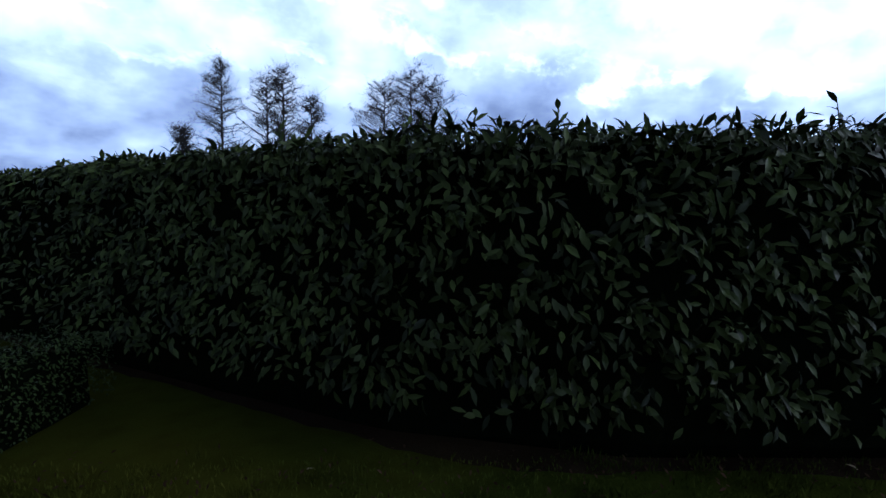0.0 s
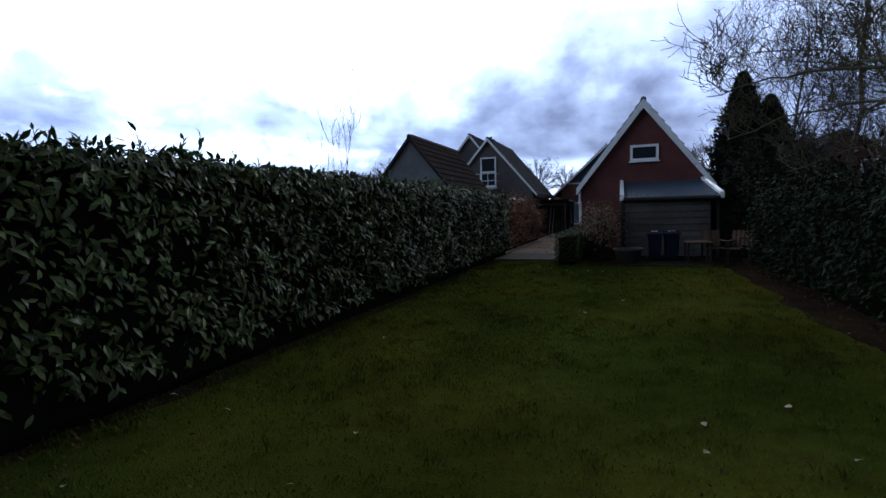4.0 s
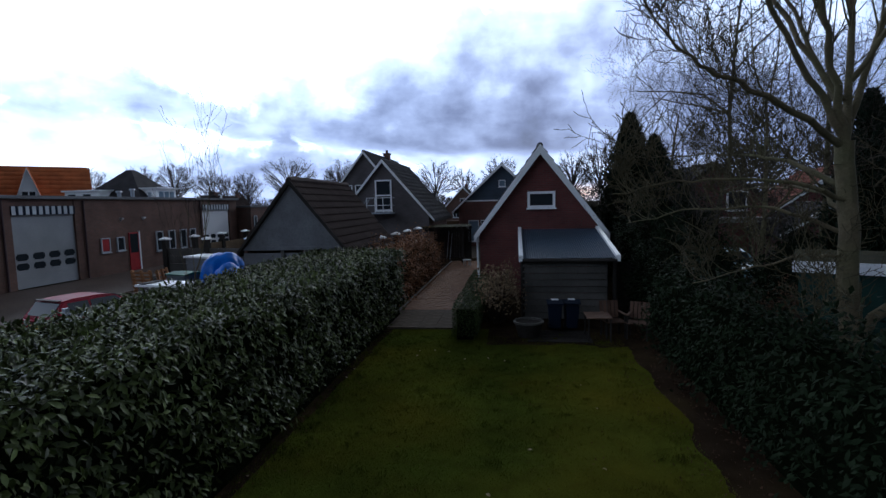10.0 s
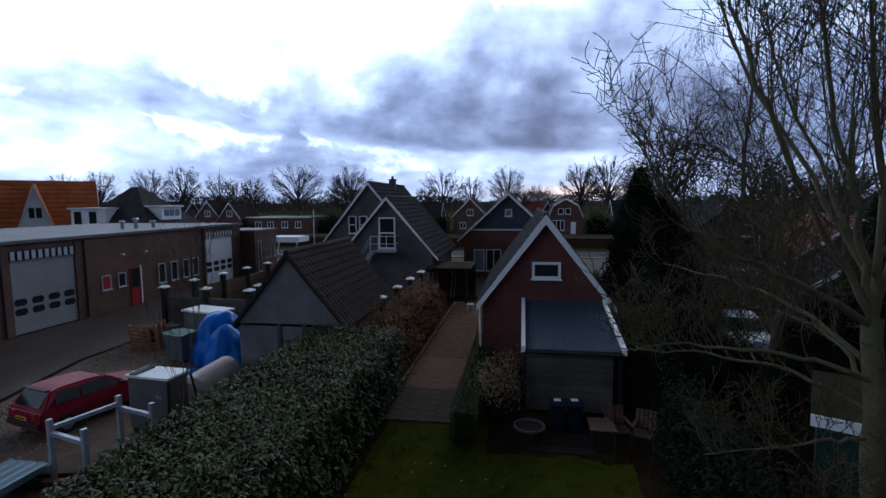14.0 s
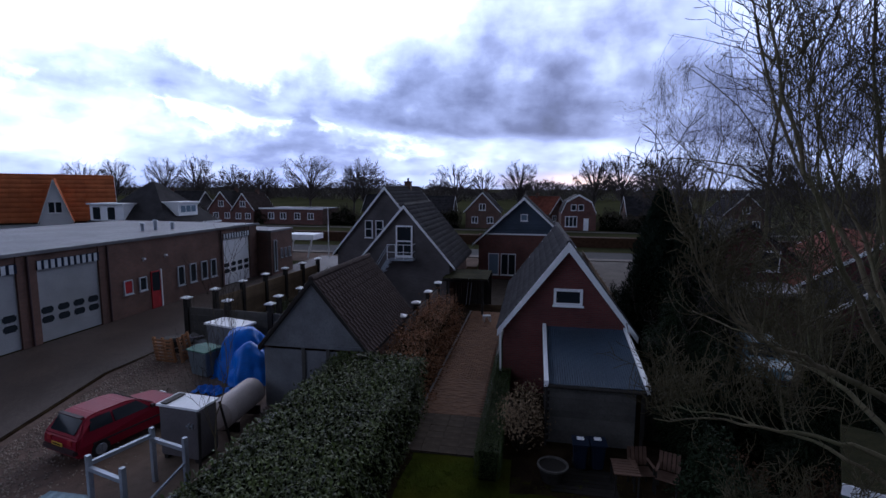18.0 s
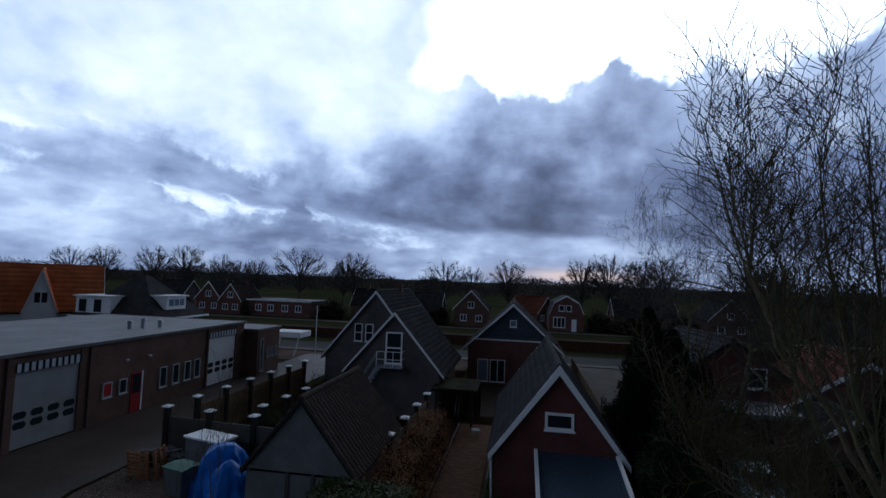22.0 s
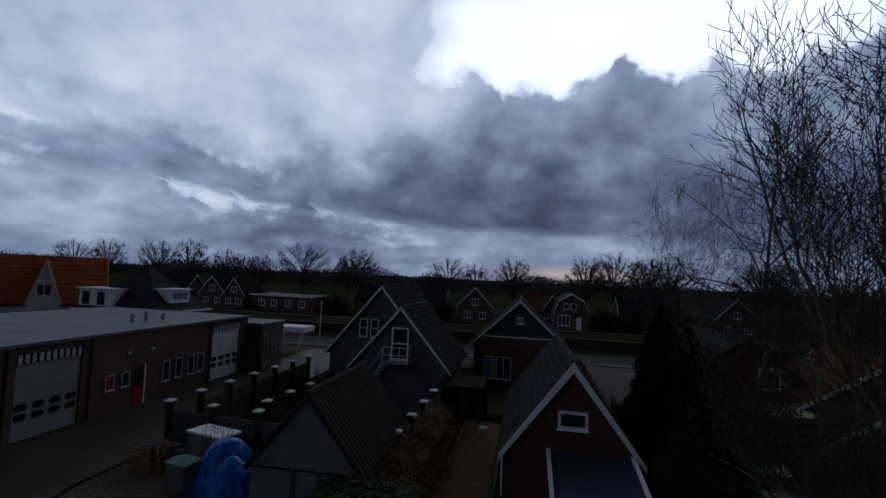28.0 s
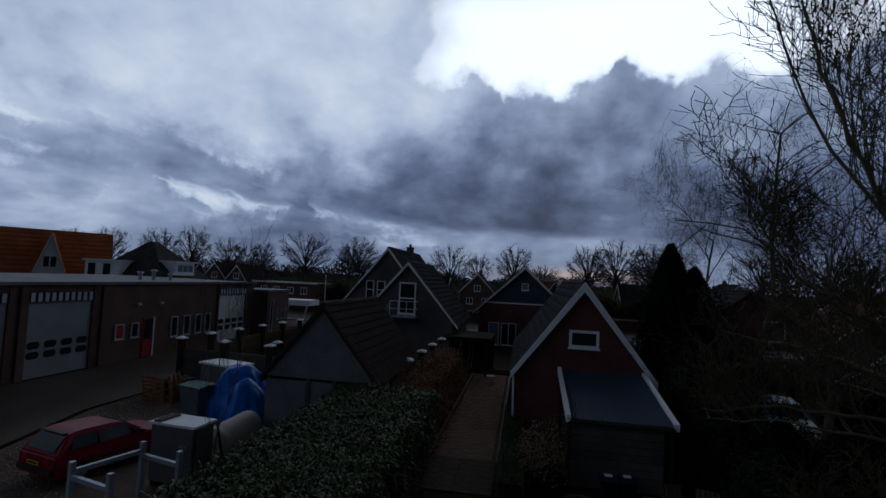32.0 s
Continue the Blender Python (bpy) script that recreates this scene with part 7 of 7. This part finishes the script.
# ---------------------------------------------------------------- neighbours on the other side
def neighbour_side():
    gs = thing("green_shed", "dark green board shed with a white fascia and dark mossy roof", "shed", (8.0, 11.5, 0), -28)
    for i in range(12):
        part("board", boxes((i * 0.3, i * 0.3 + 0.29, 0, 0.04, 0, 2.15)), M_GREENBOARD, gs)
    part("side_wall", boxes((0, 0.04, 0.04, 2.6, 0, 2.15)), M_GREENBOARD, gs)
    part("side_wall", boxes((3.55, 3.59, 0.04, 2.6, 0, 2.15)), M_GREENBOARD, gs)
    part("back_wall", boxes((0, 3.59, 2.6, 2.64, 0, 2.15)), M_GREENBOARD, gs)
    part("fascia", boxes((-0.1, 3.7, -0.12, -0.08, 2.1, 2.3)), M_WHITE, gs, "white painted fascia")
    part("roof", boxes((-0.1, 3.7, -0.078, 2.75, 2.152, 2.27)), M_MOSS, gs, "dark felt roof with moss")
    bl = thing("water_butt", "bright blue plastic barrel by the green shed", "barrel", (8.9, 9.3, 0))
    bm = bmesh.new()
    tube(bm, (0, 0, 0), (0, 0, 0.45), 0.24, 0.28, 20), tube(bm, (0, 0, 0.45), (0, 0, 0.9), 0.28, 0.24, 20)
    part("body", bm, M_TARP, bl)
    bm = bmesh.new()
    tube(bm, (0, 0, 0.9), (0, 0, 0.94), 0.25, sides=20)
    part("lid", bm, M_TARP, bl)
    hatchback("parked_car", "pale teal hatchback parked under the trees", (12.1, 25.4, -0.06), 168, M_TEAL, 0.95)
    cpt = thing("carport", "flat pale carport roof on posts behind the trees", "carport", (13.6, 29.6, -0.06), 4)
    part("roof", boxes((-2.4, 2.4, -1.5, 1.5, 2.3, 2.45)), M_FELT, cpt)
    part("fascia", boxes((-2.45, 2.45, -1.56, -1.502, 2.25, 2.47)), M_CONC, cpt)
    for x in (-2.3, 2.3):
        for y in (-1.4, 1.4):
            part("post", boxes((x - 0.06, x + 0.06, y - 0.06, y + 0.06, 0, 2.3)), M_PLANK_DK, cpt)


neighbour_side()
simple_house("neighbour_house", "red brick house with a dark tiled roof behind the trees", 14.3, 37.2, 4, 6.6, 8, 3.2, 5.4, M_BRICK_RED, M_TILE_DK, windows=((0.2, 2.7, 1),), verge=M_PLANK_DK, chim=False)
simple_house("neighbour_house", "brick house with a russet tiled roof and white barge boards", 20.6, 34.0, -14, 7.0, 9, 2.5, 4.9, M_BRICK_RED, M_TILE_RED, windows=((-0.2, 0.9, 2),), chim=False)
simple_house("neighbour_garage", "small brick garage with white barge boards", 17.2, 28.6, -8, 3.4, 5, 1.9, 3.0, M_BRICK_RED, M_TILE_DK, windows=(), chim=False)
bf = thing("low_fence", "brown board fence along the neighbour's drive", "fence")
for i in range(14):
    part("post", boxes((6.9 + i * 0.02, 7.0 + i * 0.02, 29 + i * 1.6, 29.1 + i * 1.6, -0.05, 1.55)), M_FENCE, bf)
    if i < 13:
        for z in (0.05, 0.3, 0.55, 0.8, 1.05, 1.3):
            part("board", boxes((6.93 + i * 0.02, 6.97 + i * 0.02, 29.1 + i * 1.6, 30.6 + i * 1.6, z, z + 0.22)), M_FENCE, bf)

# ---------------------------------------------------------------- village beyond
simple_house("orange_roofed_house", "long white house with a bright orange tiled roof", -49.4, 46.0, -44, 8.5, 14, 4.0, 8.35, M_WHITE, M_TILE_OR, chim=False)
simple_house("dormer_gable", "tall pointed white gable in the orange roof", -45.5, 45.0, 46, 2.6, 4, 4.0, 7.9, M_WHITE, M_TILE_OR, ((0, 4.6, 2),), False, over=0.1)
simple_house("orange_roofed_house", "low house with an orange tiled roof", -62, 40.0, -44, 8, 9, 3.8, 7.6, M_BRICK_RED, M_TILE_OR)


def hip_house(x0, x1, y0, y1, eave, top):
    th = thing("hipped_house", "house with a dark hipped roof and white dormers", "house")
    part("wall", boxes((x0 + 0.4, x1 - 0.4, y0 + 0.4, y0 + 0.7, -0.05, eave)), M_BRICK_GREY, th)
    part("wall", boxes((x0 + 0.4, x1 - 0.4, y1 - 0.7, y1 - 0.4, -0.05, eave)), M_BRICK_GREY, th)
    part("wall", boxes((x1 - 0.7, x1 - 0.4, y0 + 0.7, y1 - 0.7, -0.05, eave)), M_BRICK_GREY, th)
    part("wall", boxes((x0 + 0.4, x0 + 0.7, y0 + 0.7, y1 - 0.7, -0.05, eave)), M_BRICK_GREY, th)
    c = ((x0 + x1) / 2, (y0 + y1) / 2)
    bm = bmesh.new()
    low = [bm.verts.new((x, y, eave + 0.18)) for x, y in ((x0, y0), (x1, y0), (x1, y1), (x0, y1))]
    hi = [bm.verts.new((c[0] + dx, c[1] + dy, top)) for dx, dy in ((-0.3, -0.3), (0.3, -0.3), (0.3, 0.3), (-0.3, 0.3))]
    bm.faces.new(low[::-1]), bm.faces.new(hi)
    for i in range(4):
        bm.faces.new((low[i], low[(i + 1) % 4], hi[(i + 1) % 4], hi[i]))
    part("roof", bm, M_TILE_DK, th, "dark tiled hipped roof")
    part("eave_board", boxes((x0 - 0.1, x1 + 0.1, y0 - 0.1, y1 + 0.1, eave, eave + 0.18)), M_WHITE, th)
    for cx, cy, w_, h_, z, turn, wins in ((x0 + 2.4, y0 + 0.25, 3.8, 1.8, eave + 0.2, 0, 2), (x1 - 0.5, y0 + 3.6, 2.8, 1.25, eave + 0.9, 90, 3)):
        ob_ = part("dormer", boxes((-w_ / 2, w_ / 2, 0, 3.0, 0, h_), (-w_ / 2 - 0.15, w_ / 2 + 0.15, -0.25, 3.1, h_ + 0.002, h_ + 0.14)), M_WHITE, th, "white flat-roofed dormer")
        ob_.matrix_basis = pose(cx, cy, z, 0, 0, turn)
        for i in range(wins):
            a_ = -w_ / 2 + 0.35 + i * (w_ - 0.5) / wins
            part("pane", boxes((a_, a_ + (w_ - 0.9) / wins * (1.0 if turn else 0.55), -0.03, -0.004, 0.35, h_ - 0.25)), M_GLASS_BLUE if turn else M_GLASS, ob_)


hip_house(-40.6, -31.4, 43.4, 51.4, 3.5, 7.7)
for i, (x, y, turn, w, d, e, r, wm, rm) in enumerate((
        (-6.7, 98, 0, 6.2, 9, 3.3, 6.5, M_BRICK_BRN_F, M_TILE_DK), (4.6, 106, 50, 6.0, 8, 2.6, 5.6, M_BRICK_BRN_F, M_TILE_RED), (-60.5, 98, 0, 5.6, 8, 3.0, 6.3, M_BRICK_CLAD, M_TILE_DK),
        (-55.0, 97, 0, 4.6, 8, 3.0, 6.0, M_BRICK_CLAD, M_TILE), (-18, 100, 90, 6, 10, 2.8, 5.6, M_BRICK_GREY, M_TILE_DK), (-28, 104, 90, 6, 9, 2.8, 5.8, M_BRICK_BRN_F, M_TILE_DK),
        (-74, 100, 90, 7, 11, 3.0, 6.2, M_BRICK_GREY, M_TILE_DK), (25, 100, 90, 7, 11, 2.8, 5.8, M_BRICK_BRN_F, M_TILE_DK), (38, 98, 0, 7, 9, 3.2, 6.6, M_BRICK_BRN_F, M_TILE_DK))):
    simple_house("village_house", "brown brick village house with a dark tiled roof", x, y, turn, w, d, e, r, wm, rm,
                 windows=((-0.22, 0.9, 2), (0.24, 0.9, 2), (0.0, 3.3, 2)) if turn == 0 else ((-0.25, 0.9, 2), (0.25, 0.9, 2)))


def gambrel_house(x, y, w, d, eave, knee, ridge):
    """A narrow house with a broken-backed gable towards -y, white trim and a bay window."""
    th = thing("gambrel_house", "narrow brick house with a broken-backed gable edged in white", "house", (x, y, -0.04))
    a, b = w / 2, w * 0.36
    edge = [(-a, eave), (-b, knee), (0, ridge), (b, knee), (a, eave)]
    for y0 in (-d / 2, d / 2 - 0.3):
        bm = bmesh.new()
        prism(bm, [(-a, 0), *edge, (a, 0)], "y", y0, y0 + 0.3)
        part("gable_wall", bm, M_BRICK_CLAD, th)
    for sx in (-1, 1):
        part("side_wall", boxes((min(sx * a, sx * (a - 0.3)), max(sx * a, sx * (a - 0.3)), -d / 2 + 0.3, d / 2 - 0.3, 0, eave)), M_BRICK_BRN, th)
    for p, q in zip(edge[:-1], edge[1:]):
        bm = bmesh.new()
        prism(bm, [p, q, (q[0], q[1] + 0.14), (p[0], p[1] + 0.14)], "y", -d / 2 - 0.15, d / 2 + 0.15)
        part("roof", bm, M_TILE_DK, th)
        bm = bmesh.new()
        prism(bm, [(p[0], p[1] - 0.1), (q[0], q[1] - 0.1), (q[0], q[1] + 0.18), (p[0], p[1] + 0.18)], "y", -d / 2 - 0.22, -d / 2 - 0.152)
        part("barge_board", bm, M_WHITE, th)
    for u in (-1.35, -0.1):
        window(th, u, u + 0.95, 3.5, 4.6, -d / 2, 1, rim=0.1)
    window(th, -2.3, -0.2, 0.6, 2.5, -d / 2, 3, rim=0.12, label="white framed bay window")
    part("door", boxes((0.9, 1.75, -d / 2 - 0.06, -d / 2 - 0.002, 0, 2.15)), M_WHITE, th, "white front door")


gambrel_house(10.5, 97, 6.0, 9, 3.0, 5.0, 6.2)
bg = thing("bungalow", "long low flat-roofed brick house with white windows", "house", (-44.5, 97, -0.04))
part("front_wall", boxes((-6.5, 6.5, -4, -3.7, 0, 3.0)), M_BRICK_CLAD, bg)
part("back_wall", boxes((-6.5, 6.5, 3.7, 4, 0, 3.0)), M_BRICK_CLAD, bg)
for sx in (-6.5, 6.2):
    part("side_wall", boxes((sx, sx + 0.3, -3.7, 3.7, 0, 3.0)), M_BRICK_BRN, bg)
part("roof", boxes((-6.8, 6.8, -4.3, 4.2, 3.002, 3.2)), M_FELT, bg)
part("fascia", boxes((-6.8, 6.8, -4.36, -4.302, 2.98, 3.24)), M_WHITE, bg)
for u in (-5.0, -2.4, 0.6, 3.4):
    window(bg, u, u + 1.3, 1.0, 2.3, -4, 2, rim=0.12)
for i, (x, y, rx, ry, h) in enumerate(((-13, 93, 2.5, 1.5, 3.0), (0.5, 94, 2.2, 1.5, 2.6), (16.5, 94, 2.5, 1.5, 3.4), (20.5, 92, 2.2, 1.5, 2.8), (-34, 94, 3.0, 1.6, 3.2), (-50.8, 94, 1.6, 1.2, 2.4), (-67, 94, 3.0, 1.6, 3.0), (30, 93, 3.0, 1.6, 3.2))):
    bush("village_shrub", "dull wintry shrub before the village houses", (x, y, -0.05), rx, ry, h, M_BRUSH, 1500, 0.5, 0.16, 160 + i)
tagged(bpy.data.objects["village_house"], group="village houses")


def leaf_litter():
    rng = np.random.default_rng(91)
    n = 4200
    x = rng.uniform(5.7, 9.0, n)
    y = rng.uniform(1.0, 15.5, n)
    keep = (wave(x * 1.1, y * 0.9, 5.0) + rng.uniform(-0.8, 0.8, n)) > -0.1
    P = np.stack([x, y, np.full(n, 0.035)], 1)[keep]
    ob = leaves("leaf_litter", P, np.tile(np.array([0.0, 0, 1.0]), (len(P), 1)), 0.075, 0.05, M_LITTER, None, 92, droop=0.0, spread=0.9, simple=True)
    tagged(ob, "brown withered leaves scattered on the bed", "leaf litter", kind="stuff")


leaf_litter()


def yard_litter():
    """Loose gravel on the dirt strip, scraps of blue plastic, a bundle of battens."""
    rng = np.random.default_rng(57)
    cube = np.array([(-1, -1, -1), (1, -1, -1), (1, 1, -1), (-1, 1, -1), (-0.6, -0.6, 0.8), (0.7, -0.5, 1), (0.5, 0.7, 0.7), (-0.7, 0.5, 1)], float)
    quad = np.array([(0, 3, 2, 1), (4, 5, 6, 7), (0, 1, 5, 4), (1, 2, 6, 5), (2, 3, 7, 6), (3, 0, 4, 7)])
    V, F = [], []
    for i in range(5200):
        y = rng.uniform(5.5, 21.0)
        edge = -11.7 - max(0.0, y - 11.5) * 0.27
        x = edge + abs(rng.normal(0, 1.5)) + 0.1
        if x > -6.8 or (x > -8.9 and y > 17):
            continue
        k = rng.uniform(0.010, 0.032) * np.array([1, rng.uniform(0.6, 1.3), rng.uniform(0.4, 0.8)])
        a = rng.uniform(0, 6.28)
        c = cube * k
        c = np.stack([c[:, 0] * np.cos(a) - c[:, 1] * np.sin(a), c[:, 0] * np.sin(a) + c[:, 1] * np.cos(a), c[:, 2]], 1)
        V.append(c + np.array([x, y, -0.02]))
        F.append(quad + 8 * len(F))
    g = pydata("gravel", np.concatenate(V), np.concatenate(F), mat("gravel_stone", (0.34, 0.28, 0.23), 0.9, 0.3, 5, 40, 0.2, rnd=0.6))
    tagged(g, "loose pale gravel on the dirt beside the drive", "gravel", kind="stuff")
    for i, (x, y, r) in enumerate(((-9.0, 17.7, 0.34), (-8.45, 17.6, 0.28), (-4.55, 9.3, 0.36))):
        th = thing("plastic_scrap", "crumpled blue plastic scrap on the ground", "plastic", (x, y, -0.03), 50 * i, "blue plastic scraps")
        bm = bmesh.new()
        bmesh.ops.create_grid(bm, x_segments=12, y_segments=9, size=r)
        for v in bm.verts:
            v.co.x *= 1.3
            v.co.z = max(0.004, 0.05 + noise.noise(v.co * 6 + Vector((i * 3.0, 0, 0))) * 0.13 + (0.12 if i == 2 else 0))
        bmesh.ops.solidify(bm, geom=bm.faces[:], thickness=0.004)
        part("foil", bm, M_TARP, th)
    th = thing("batten_bundle", "bundle of orange-brown battens on the profiles", "battens", (-6.45, 6.35, 0.355), 5)
    for i in range(8):
        part("batten", boxes((-0.42 + i * 0.105, -0.35 + i * 0.105, -0.75 + 0.04 * (i % 3), 0.75 - 0.05 * (i % 2), 0.0, 0.035)), M_WOOD, th)
    dm = thing("drain_cover", "dark broken cover at the edge of the drive", "cover", (-11.55, 12.0, -0.026), 12)
    part("plate", boxes((-0.28, 0.28, -0.2, 0.2, 0, 0.05), ), M_RUBBER, dm)


yard_litter()
